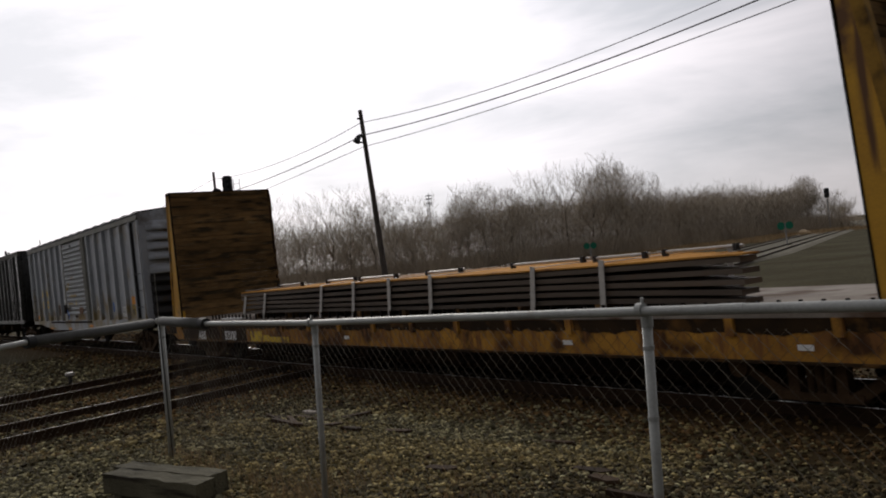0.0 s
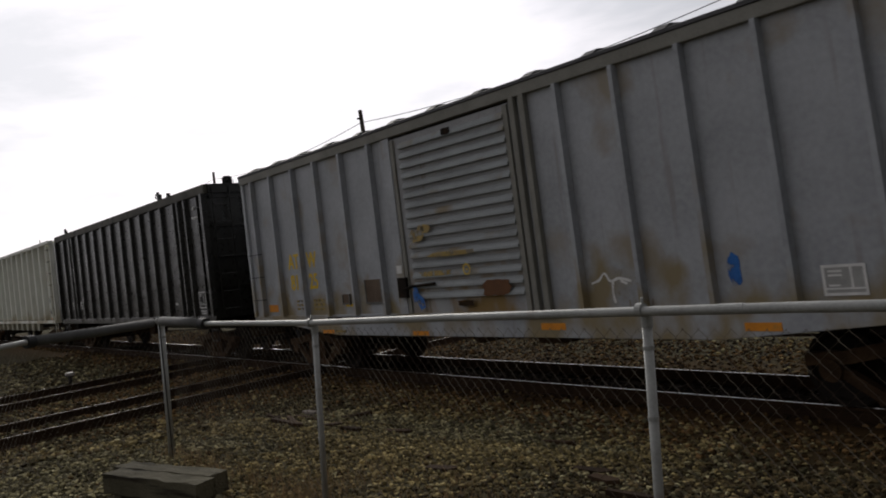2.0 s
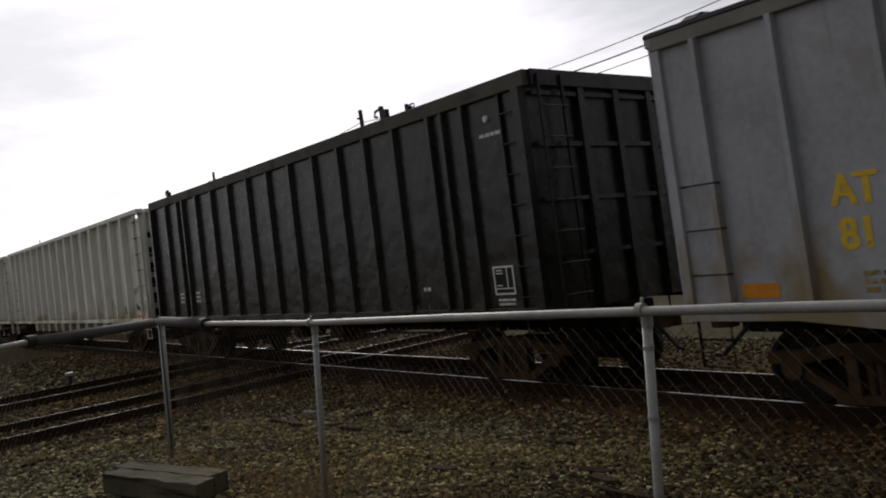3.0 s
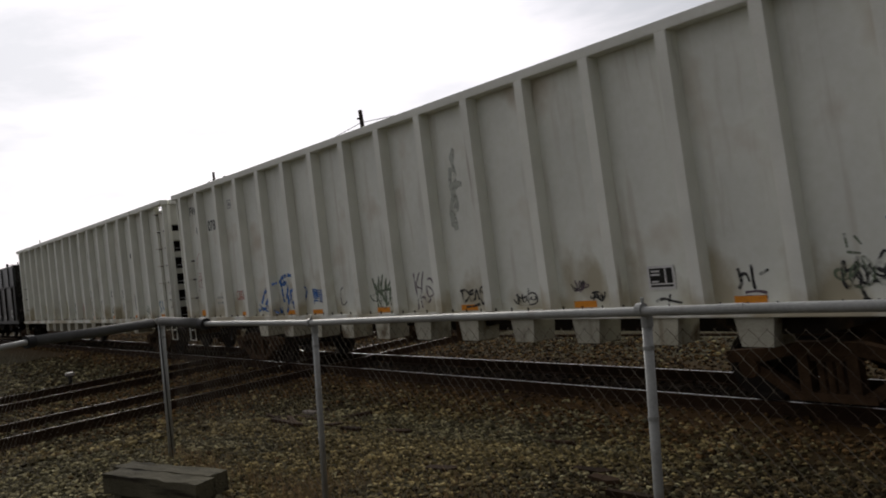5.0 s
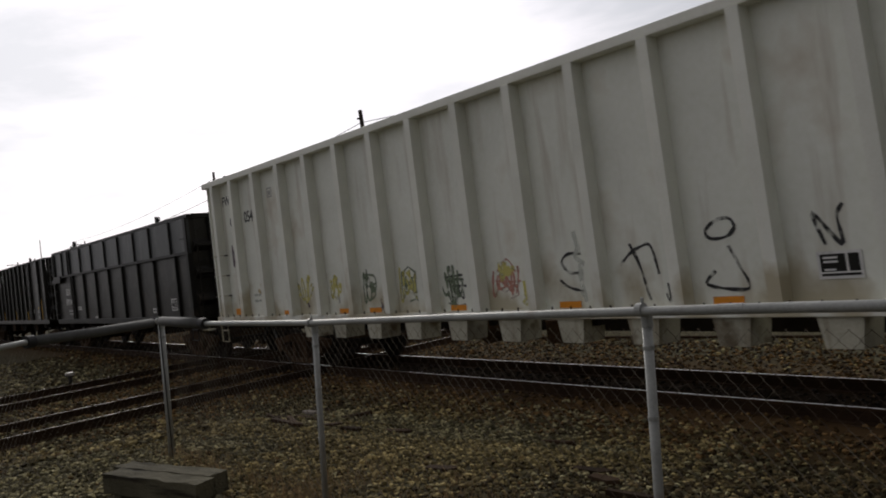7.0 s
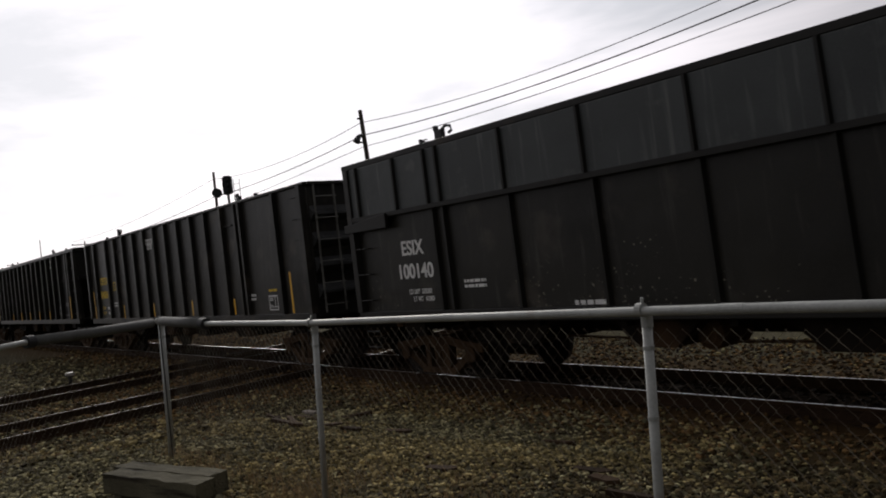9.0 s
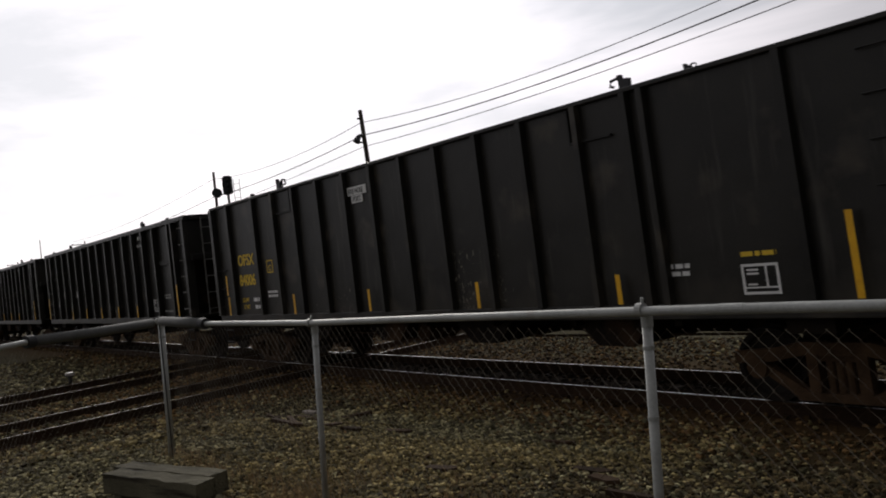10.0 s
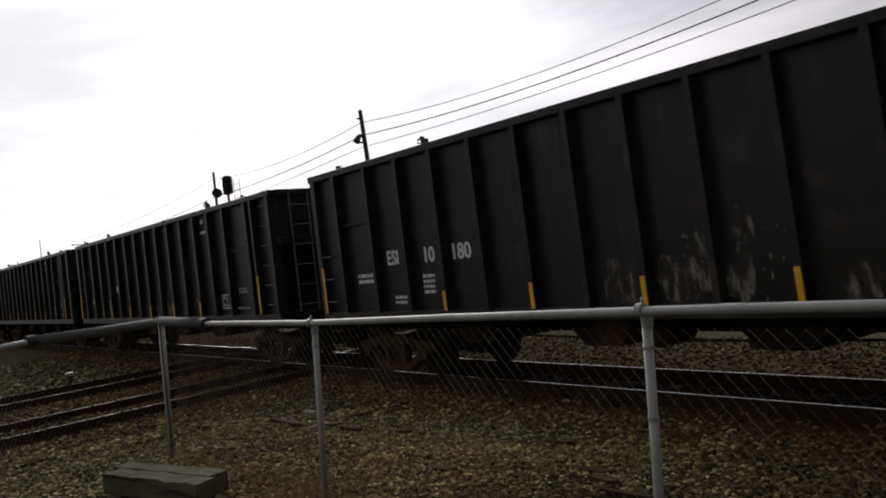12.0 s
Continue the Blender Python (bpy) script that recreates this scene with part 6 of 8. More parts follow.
    graffiti(c, xg, [[(-91.55, 1.64), (-91.47, 1.49), (-91.65, 1.4)]], "spray_dull_green", y, 0.030, "graffito", "faded green tag")
    graffiti(c, xg, [[(-90.41, 1.92), (-90.58, 1.79), (-90.41, 1.6), (-90.22, 1.49)]], "spray_dull_green", y, 0.030, "graffito", "faded green tag")
    graffiti(c, xg, [[(-90.41, 1.92), (-90.24, 1.81), (-90.39, 1.67), (-90.56, 1.57)]], "spray_dull_green", y, 0.030, "graffito", "faded green tag")
    graffiti(c, xg, [[(-90.56, 1.53), (-90.24, 1.42), (-90.46, 1.35)]], "spray_dull_green", y, 0.030, "graffito", "faded green tag")
    graffiti(c, xg, [[(-89.44, 1.3), (-89.22, 1.26), (-89.01, 1.27)]], "spray_dull_green", y, 0.030, "graffito", "faded green tag")
    graffiti(c, xg, [[(-88.28, 1.59), (-87.96, 1.57), (-87.74, 1.57)]], "spray_red", y, 0.026, "graffito", "faded red tag")
    graffiti(c, xg, [[(-88.24, 1.53), (-88.09, 1.43), (-87.89, 1.52), (-87.83, 1.39), (-88.0, 1.33)]], "spray_red", y, 0.026, "graffito", "faded red tag")
    graffiti(c, xg, [[(-88.26, 1.69), (-88.0, 1.89), (-87.83, 1.7)]], "spray_red", y, 0.026, "graffito", "faded red tag")
    graffiti(c, xg, [[(-92.84, 1.88), (-92.73, 1.78), (-92.84, 1.68)]], "spray_yellow", y, 0.090, "graffito", "dab of yellow spray")
    graffiti(c, xg, [[(-90.43, 1.85), (-90.38, 1.74)]], "spray_yellow", y, 0.090, "graffito", "dab of yellow spray")
    graffiti(c, xg, [[(-88.04, 1.85), (-88.04, 1.69)]], "spray_yellow", y, 0.090, "graffito", "dab of yellow spray")
    graffiti(c, xg, [[(-93.8, 1.94), (-93.88, 1.82)]], "spray_yellow", y, 0.090, "graffito", "dab of yellow spray")
    graffiti(c, xg, [[(-87.69, 1.57), (-87.68, 1.36), (-87.73, 1.24)]], "spray_yellow", y, 0.090, "graffito", "dab of yellow spray")
    graffiti(c, xg, [[(-92.75, 1.5), (-92.74, 1.36)]], "spray_violet", y, 0.060, "graffito", "faded violet tag")
    graffiti(c, xg, [[(-93.98, 1.43), (-93.91, 1.3)]], "spray_violet", y, 0.060, "graffito", "faded violet tag")
    graffiti(c, xg, [[(-91.33, 1.41), (-91.29, 1.26), (-91.45, 1.22)]], "spray_violet", y, 0.060, "graffito", "faded violet tag")
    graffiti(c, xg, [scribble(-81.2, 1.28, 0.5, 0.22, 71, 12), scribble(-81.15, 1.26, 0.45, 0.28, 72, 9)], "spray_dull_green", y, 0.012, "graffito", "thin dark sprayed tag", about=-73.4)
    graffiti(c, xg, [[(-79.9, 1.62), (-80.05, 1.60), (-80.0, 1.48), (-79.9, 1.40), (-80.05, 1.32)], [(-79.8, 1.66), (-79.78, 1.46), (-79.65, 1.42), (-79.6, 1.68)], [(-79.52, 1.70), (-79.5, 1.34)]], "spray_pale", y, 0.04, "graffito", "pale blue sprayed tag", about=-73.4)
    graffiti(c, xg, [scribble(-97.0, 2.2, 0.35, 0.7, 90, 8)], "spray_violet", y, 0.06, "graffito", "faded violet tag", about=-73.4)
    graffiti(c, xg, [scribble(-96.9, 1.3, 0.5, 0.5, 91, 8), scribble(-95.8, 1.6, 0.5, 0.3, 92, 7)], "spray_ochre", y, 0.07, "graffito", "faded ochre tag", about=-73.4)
    for x, z, w, h, seed, turns, m, wd, lab in ((-94.4, 1.40, 0.70, 0.50, 301, 8, "spray_yellow", 0.045, "pale yellow sprayed tag"), (-93.0, 1.44, 0.38, 0.44, 302, 7, "spray_yellow", 0.055, "yellow sprayed tag"), (-91.82, 1.34, 0.36, 0.60, 303, 8, "spray_dull_green", 0.034, "dark green sprayed tag"),
                                                (-90.68, 1.32, 0.46, 0.60, 304, 9, "spray_yellow", 0.040, "yellow sprayed tag"), (-90.62, 1.34, 0.42, 0.56, 305, 9, "spray_dull_green", 0.026, "dark green sprayed tag"), (-89.50, 1.24, 0.46, 0.64, 306, 10, "spray_dull_green", 0.040, "dark green sprayed tag"),
                                                (-89.40, 1.30, 0.34, 0.40, 307, 7, "spray_black", 0.026, "black sprayed tag"), (-88.32, 1.32, 0.50, 0.46, 308, 10, "spray_red", 0.036, "red sprayed tag"), (-88.16, 1.60, 0.26, 0.26, 309, 6, "spray_yellow", 0.070, "yellow sprayed tag"), (-85.32, 1.22, 0.16, 0.22, 310, 8, "spray_black", 0.020, "small black scrawl")):
        graffiti(c, xg, [scribble(x, z, w, h, seed, turns)], m, y - 0.001, wd, "graffito", lab)
    graffiti(c, xg, [[(-86.50, 2.16), (-86.46, 1.95), (-86.52, 1.84), (-86.38, 1.74)], [(-86.44, 1.80), (-86.46, 1.50), (-86.42, 1.27)]], "spray_green", y - D_RIB, 0.07, "graffito", "pale green sprayed tag across a rib")
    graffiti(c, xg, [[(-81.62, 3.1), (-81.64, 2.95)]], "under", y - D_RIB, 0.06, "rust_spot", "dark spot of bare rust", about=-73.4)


# black coal gondolas -------------------------------------------------------------
def stepped_gondola():
    front, rear = -99.75, -114.45
    c, xc, half = gondola("coal_gondola", front, rear, "black coal gondola with a stepped upper wall", 3.81,
                          [-100.9, -102.66, -104.1, -105.65, -107.15, -108.7, -110.25, -111.75, -112.02], "coal_paint", "black_trim", (0.05, 0.085, 0.07), 0.10, 1.15, -1.52)
    L = lambda x: x - xc
    for s in (-1, 1):
        bm = bm_new()
        y0, y1 = sorted((s * 1.52, s * 1.60))
        prism(bm, [(-half, 2.80), (half, 2.80), (half, 3.71), (-half, 3.71)], "y", y0, y1)
        part("upper_wall", bm, "upper_paint", c, "proud upper wall band", 0.012)
        bm = bm_new()
        box(bm, -half, half, *sorted((s * 1.60, s * 1.63)), 2.785, 2.865)
        part("ledge", bm, "black_trim", c, "", 0.006)
        bm = bm_new()
        prism(bm, [(-half - 0.06, 2.60), (-half + 1.25, 2.60), (-half + 1.25, 2.84), (-half - 0.06, 2.74)], "y", *sorted((s * 1.60, s * 1.67)))
        part("end_ledge", bm, "black_trim", c, "short grey-edged ledge", 0.008)
    both_sides(c, "upper_rib", rib_mesh(0.04, 0.065, 0.05, 2.86, 3.71, "black_trim", "upper_rib"), [L(x) for x in (-101.0, -102.66, -104.1, -105.65, -107.15, -108.76, -110.25, -111.71, -112.02, -112.88, -114.02)], -1.60)
    y = -1.523
    lettering("lettering", "ESIX", 0.33, L(-113.05), 2.11, y, "white", c, 0.96, "white stencilled letters", heavy=0.018)
    lettering("lettering", "100140", 0.33, L(-113.22), 1.73, y, "white", c, 0.995, "white stencilled numerals", heavy=0.018)
    lettering("lettering", "LD LMT  203000", 0.11, L(-112.95), 1.47, y, "white", c, 0.8, "small white stencilled line")
    lettering("lettering", "LT WT   61800", 0.11, L(-112.85), 1.35, y, "white", c, 0.8, "small white stencilled line")
    bars(c, L(-111.5), 1.60, y, 2, 0.5, 0.045, "white", seed=31)
    bars(c, L(-109.3), 1.22, y, 1, 0.55, 0.06, "white", seed=32)
    panel_frame(c, L(-101.62), L(-101.2), 1.36, 1.68, y)
    bars(c, L(-103.2), 1.4, y, 2, 0.3, 0.05, "white", seed=33)
    spots(c, xc, y, [(-109.9, 1.2, 0.4, 0.7, 50), (-109.0, 1.2, 0.5, 0.5, 40), (-108.2, 1.2, 0.5, 0.9, 40), (-107.0, 1.2, 0.8, 0.4, 24), (-113.9, 1.2, 0.3, 1.2, 30)], 5, "peel", (0.006, 0.019), (1.0, 1.2, 1.5))
    for x, sz in ((-111.87, 1.3), (-102.6, 1.1), (-112.34, 0.6)):
        hook(c, L(x), -1.35, 3.81, 1, sz)
    grab_irons(c, half - 0.3, (1.4, 1.85, 2.3, 2.75, 3.2), -1.53, 0.45, "black_trim")
    grab_irons(c, -half + 0.3, (1.4, 1.85, 2.3), -1.53, 0.45, "black_trim")
    hopper_doors(c, half)


def spots(c, xc, y, clusters, seed, material="peel", size=(0.004, 0.016), stretch=(1.0, 1.2, 2.0, 3.5)):
    """Flecks of chipped paint and splashed lime, thick at the foot of each cluster of (x, z, width, height, count)."""
    rnd = random.Random(seed)
    bm = bm_new()
    for x, z0, w, h, count in clusters:
        for _ in range(count):
            z = z0 + h * rnd.random() ** 1.8
            cx = x - xc + rnd.gauss(0, w / 2)
            r = size[0] + (size[1] - size[0]) * rnd.random() ** 3
            tall = rnd.choice(stretch)
            lift = rnd.uniform(0.001, 0.006)
            bm.faces.new([bm.verts.new((cx + r * rnd.uniform(0.5, 1.2) * math.cos(a), y - lift, z + tall * r * rnd.uniform(0.5, 1.2) * math.sin(a))) for a in (2 * math.pi * k / 5 for k in range(5))])
    tagged(part("paint_chipping", bm, material, c, "pale flecks on black paint"), kind="stuff")


def hopper_doors(c, half):
    """Discharge hoppers between the trucks of a coal gondola."""
    for k in range(4):
        x = -half * 0.48 + k * half * 0.32
        bm = bm_new()
        prism(bm, [(x - 0.75, 1.06), (x + 0.75, 1.06), (x + 0.28, 0.66), (x - 0.28, 0.66)], "y", -1.30, 1.30)
        part("hopper_door", bm, "under", c, "", 0.01)


def coal_gondola(front, rear, ribs, hooks, yellow, top=3.76, label="black ribbed coal gondola with yellow reflective strips", paint="dark_paint", irons="black_trim", ends=None, chord=0.12, panel_y=-1.49):
    c, xc, half = gondola("coal_gondola", front, rear, label, top, ribs, paint, paint, (0.085, 0.10, 0.145 if panel_y > -1.5 else 0.095), chord, 1.15, panel_y, ends=ends)
    reflectors(c, xc, yellow, -1.637)
    for x, sz, fl in hooks:
        hook(c, x - xc, -1.4, top, fl, sz)
    grab_irons(c, half - 0.32, [1.4 + 0.42 * k for k in range(6)], -1.50, 0.42, irons)
    grab_irons(c, -half + 0.32, [1.4 + 0.42 * k for k in range(3)], -1.50, 0.42, irons)
    hopper_doors(c, half)
    return c, xc, half


def black_train_tail():
    y = -1.543
    # the one with yellow letters
    ribs = [-117.35, -119.05, -119.3, -120.1, -121.1, -122.05, -123.02, -123.97, -124.88, -125.77, -126.75, -127.74, -128.67, -129.62, -130.98]
    # end belts are greyer: the light on their edges is put into the colour
    c, xc, half = coal_gondola(-116.06, -131.95, ribs, ((-119.4, 1.0, -1), (-128.60, 1.2, 1), (-129.95, 0.5, 1), (-118.5, 0.5, 1)),
                               ((-116.87, 1.22, 2.05), (-119.72, 1.22, 1.58), (-122.35, 1.22, 1.6), (-125.28, 1.22, 1.6), (-128.07, 1.20, 1.60), (-131.27, 1.2, 1.62), (-131.31, 1.66, 2.12)), ends=dict(posts=(), belts=(1.60, 2.12, 2.61, 3.13), belt_paint="greyed_black", irons="worn_iron"), chord=0.06, panel_y=-1.54)
    L = lambda x: x - xc
    lettering("lettering", "OFSX", 0.34, L(-130.78), 2.31, y, "yellow_letter", c, 0.98, "yellow stencilled letters", heavy=0.022)
    lettering("lettering", "84006", 0.34, L(-130.79), 1.86, y, "yellow_letter", c, 0.97, "yellow stencilled numerals", heavy=0.022)
    lettering("lettering", "LD LMT", 0.13, L(-130.75), 1.49, y, "yellow_letter", c, 0.8, "small yellow stencilled line")
    lettering("lettering", "LT WT", 0.13, L(-130.70), 1.33, y, "yellow_letter", c, 0.8, "small yellow stencilled line")
    bars(c, L(-130.15), 1.49, y, 1, 0.4, 0.08, "white", seed=35)
    bars(c, L(-130.1), 1.33, y, 1, 0.4, 0.08, "white", seed=36)
    panel_frame(c, L(-118.12), L(-117.7), 1.28, 1.60, y, "white")
    bars(c, L(-118.1), 1.68, y, 1, 0.4, 0.05, "yellow_letter", seed=37)
    bars(c, L(-119.1), 1.60, y, 2, 0.35, 0.05, "white", seed=38)
    bars(c, L(-129.40), 1.65, y, 2, 0.46, 0.05, "white", seed=39)
    bm = bm_new()
    x0, x1, z0, z1 = L(-129.33), L(-129.05), 2.08, 2.35
    for a in ((x0, x1, z1 - 0.025, z1), (x0, x1, z0, z0 + 0.025), (x0, x0 + 0.025, z0, z1), (x1 - 0.025, x1, z0, z1)):
        box(bm, a[0], a[1], y - 0.003, y, a[2], a[3])
    part("stencil_frame", bm, "yellow_letter", c, "yellow stencilled square")
    lettering("lettering", "C", 0.17, x0 + 0.08, z0 + 0.05, y, "yellow_letter", c, 0.9, "yellow stencilled letter")
    plate(c, "sign_plate", L(-125.72), L(-125.10), 3.27, 3.42, y - 0.01, "white", "white sign plate", 0.006)
    plate(c, "sign_plate", L(-125.61), L(-125.24), 3.13, 3.262, y - 0.01, "white", "white sign plate", 0.006)
    lettering("sign_words", "FIRE HOSE", 0.125, L(-125.69), 3.30, y - 0.018, "dark_letter", c, 0.85, "dark sign words")
    lettering("sign_words", "PORT", 0.125, L(-125.56), 3.155, y - 0.018, "dark_letter", c, 0.85, "dark sign words")
    spots(c, xc, y, [(-122.8, 1.2, 0.35, 0.9, 150), (-122.0, 1.3, 0.3, 0.8, 60), (-126.5, 1.2, 1.0, 0.5, 50)], 7)
    bm = bm_new()
    box(bm, L(-128.62), L(-127.92), y - 0.04, y, 3.25, 3.28)
    box(bm, L(-127.95), L(-127.92), y - 0.04, y, 3.28, 3.68)
    part("hatch_frame", bm, "black_trim", c)
    bm = bm_new()
    box(bm, L(-120.26), L(-119.58), y - 0.04, y, 3.24, 3.27)
    box(bm, L(-120.26), L(-120.23), y - 0.04, y, 3.27, 3.68)
    part("hatch_frame", bm, "black_trim", c)
    # the next ones
    y = -1.493
    ribs0 = [-134.80, -135.1, -136.33, -137.28, -138.2, -139.13, -140.1, -141.06, -142.0, -142.92, -143.88, -144.85, -145.8, -146.75, -147.7, -148.75]
    lights = ((-134.62, 1.22, 2.04), (-138.07, 1.2, 1.55), (-139.97, 1.2, 1.55), (-141.87, 1.2, 1.55), (-143.75, 1.2, 1.55), (-145.67, 1.2, 1.5), (-149.30, 1.2, 2.04))
    for i, front in enumerate((-133.95, -151.5, -168.6, -185.7)):
        d = front + 133.95
        c, xc, half = coal_gondola(front + 0.14, front + 0.14 - 15.7, [x + d + 0.14 for x in ribs0], ((-137.50 + d, 1.0, -1), (-135.44 + d, 0.5, 1), (-146.0 + d, 0.8, -1), (-148.7 + d, 0.5, 1)), [(x + d, a, b) for x, a, b in lights], 3.80,
                                   "black ribbed coal gondola with chipped paint and yellow strips", "coal_paint", "worn_iron", dict(posts=(-0.45, -0.05, 0.82), belts=(), step=2.63, irons="worn_iron"))
        L = lambda x: x + d - xc
        panel_frame(c, L(-136.96), L(-136.52), 1.35, 1.69, y)
        bars(c, L(-135.98), 1.77, y, 2, 0.45, 0.042, "faded_mark", seed=41)
        bars(c, L(-136.12), 1.33, y, 1, 0.65, 0.042, "faded_mark", seed=42)
        bars(c, L(-148.3), 1.80, y, 2, 0.5, 0.06, "white", seed=43)
        bars(c, L(-146.35), 1.72, y, 4, 0.3, 0.05, "white", seed=44, name="stencil")
        bars(c, L(-147.2), 1.40, y, 2, 0.35, 0.05, "white", seed=45)
        if i == 0:
            lettering("lettering", "ESI", 0.335, L(-147.33), 1.98, y, "white", c, 0.88, "white stencilled letters", heavy=0.016)
            lettering("lettering", "10", 0.335, L(-146.30), 1.97, y, "white", c, 0.95, "white stencilled numerals", heavy=0.016)
            lettering("lettering", "180", 0.335, L(-145.57), 1.97, y, "white", c, 0.98, "white stencilled numerals", heavy=0.016)
            lettering("lettering", "FIRE HOSE PORTS", 0.105, L(-138.02), 3.27, y, "white", c, 0.64, "small white stencilled words")
        else:
            bars(c, L(-147.1), 2.0, y, 1, 0.4, 0.2, "white", seed=46 + i)
            bars(c, L(-145.4), 2.0, y, 1, 0.5, 0.2, "white", seed=56 + i)
            bars(c, L(-137.9), 3.22, y, 1, 0.55, 0.07, "white", seed=66 + i)
        bm = bm_new()
        turned(bm, [(-0.05, 0.02), (-0.05, 0.05), (0.0, 0.06), (0.02, 0.06)], sides=12, centre=(L(-137.68), y, 3.51))
        part("port_cap", bm, "white", c, "pale round port cap")
        for x0, z0, w, h in ((-141.80, 1.18, 0.62, 0.62), (-141.25, 1.25, 0.32, 0.85), (-140.92, 1.16, 0.42, 0.75), (-140.75, 1.70, 0.30, 0.55), (-142.75, 1.18, 0.55, 0.62), (-142.45, 1.2, 0.4, 0.4), (-139.75, 1.18, 0.6, 0.4), (-138.7, 1.18, 0.5, 0.5), (-135.45, 1.18, 0.30, 0.60)):
            blotch(c, L(x0), z0, w, h, y, "scrape", "paint scraped to pale bare metal")
        spots(c, xc, y, [(-141.2 + d, 1.18, 0.45, 0.8, 60), (-140.3 + d, 1.18, 0.40, 0.9, 50), (-142.2 + d, 1.2, 0.4, 0.5, 30), (-138.6 + d, 1.2, 0.5, 0.6, 30), (-136.9 + d, 1.2, 0.6, 0.4, 20), (-135.0 + d, 1.2, 0.3, 1.3, 20)], 90 + i, "peel", (0.003, 0.014), (1.0, 2.0, 3.5))
        for z0, z1 in ((2.66, 3.62), ):
            plate(c, "corner_panel", L(-134.33), L(-133.99), z0, z1, y, "greyed_black", "scuffed grey corner panel", 0.006)
        spots(c, xc, y - 0.008, [(-134.14 + d, 2.40, 0.14, 0.08, 14), (-134.14 + d, 1.98, 0.14, 0.12, 10), (-134.12 + d, 1.70, 0.14, 0.12, 16), (-134.12 + d, 1.25, 0.12, 0.16, 20), (-135.28 + d, 1.25, 0.2, 0.45, 24)], 110 + i, "peel", (0.005, 0.022), (0.5, 0.8, 1.2, 2.0))
        part("wall_belt", box(bm_new(), L(-148.7), L(-147.75), y - 0.05, y, 2.74, 2.80), "black_trim", c)
        part("wall_belt", box(bm_new(), L(-136.1), L(-135.05), y - 0.04, y, 2.62, 2.74), "black_trim", c)


bulkhead_flat()
box_car()
smooth_black_gondola()
pale_hoppers()
stepped_gondola()
black_train_tail()
# ---- the fence, the timbers and what lies by the tracks ----
FY = -6.75


def fence_mesh(a, b, z0, z1, r=0.0016, cell=0.072):
    """Chain link between two feet a, b (x, y): woven zigzag wires of three sides."""
    a, b = np.array(a, float), np.array(b, float)
    length = float(np.hypot(*(b - a)))
    d = (b - a) / length
    nrm = np.array((-d[1], d[0]))
    nu, nv = int(length / (cell / 2)), int((z1 - z0) / (cell / 2))
    verts, faces = [], []
    for i in range(0, nu, 1):
        for j in range(nv):
            s = 1 if (i + j) % 2 == 0 else -1
            u0, u1 = (i * cell / 2, (i + 1) * cell / 2) if s > 0 else ((i + 1) * cell / 2, i * cell / 2)
            v0, v1 = z0 + j * cell / 2, z0 + (j + 1) * cell / 2
            # neighbouring wires hook past one another
            u0, u1 = u0 - 0.0032 * s, u1 + 0.0032 * s
            off = 0.0028 * s
            base = len(verts)
            for u, v in ((u0, v0), (u1, v1)):
                c = a + d * u + nrm * off
                w = 0.004 * math.sin(7.0 * u + 3.0 * v)
                # rising wires are thinner, to stand for the light they don't catch
                q = r if s < 0 else 0.6 * r
                for k in range(3):
                    ang = 2 * math.pi * k / 3
                    verts.append((c[0] + d[0] * q * math.cos(ang) + nrm[0] * (q * math.sin(ang) + w), c[1] + d[1] * q * math.cos(ang) + nrm[1] * (q * math.sin(ang) + w), v))
            for k in range(3):
                faces.append((base + k, base + (k + 1) % 3, base + 3 + (k + 1) % 3, base + 3 + k))
    me = bpy.data.meshes.new("chain_link")
    me.from_pydata(verts, [], faces)
    me.materials.append(MAT["wire"])
    return me


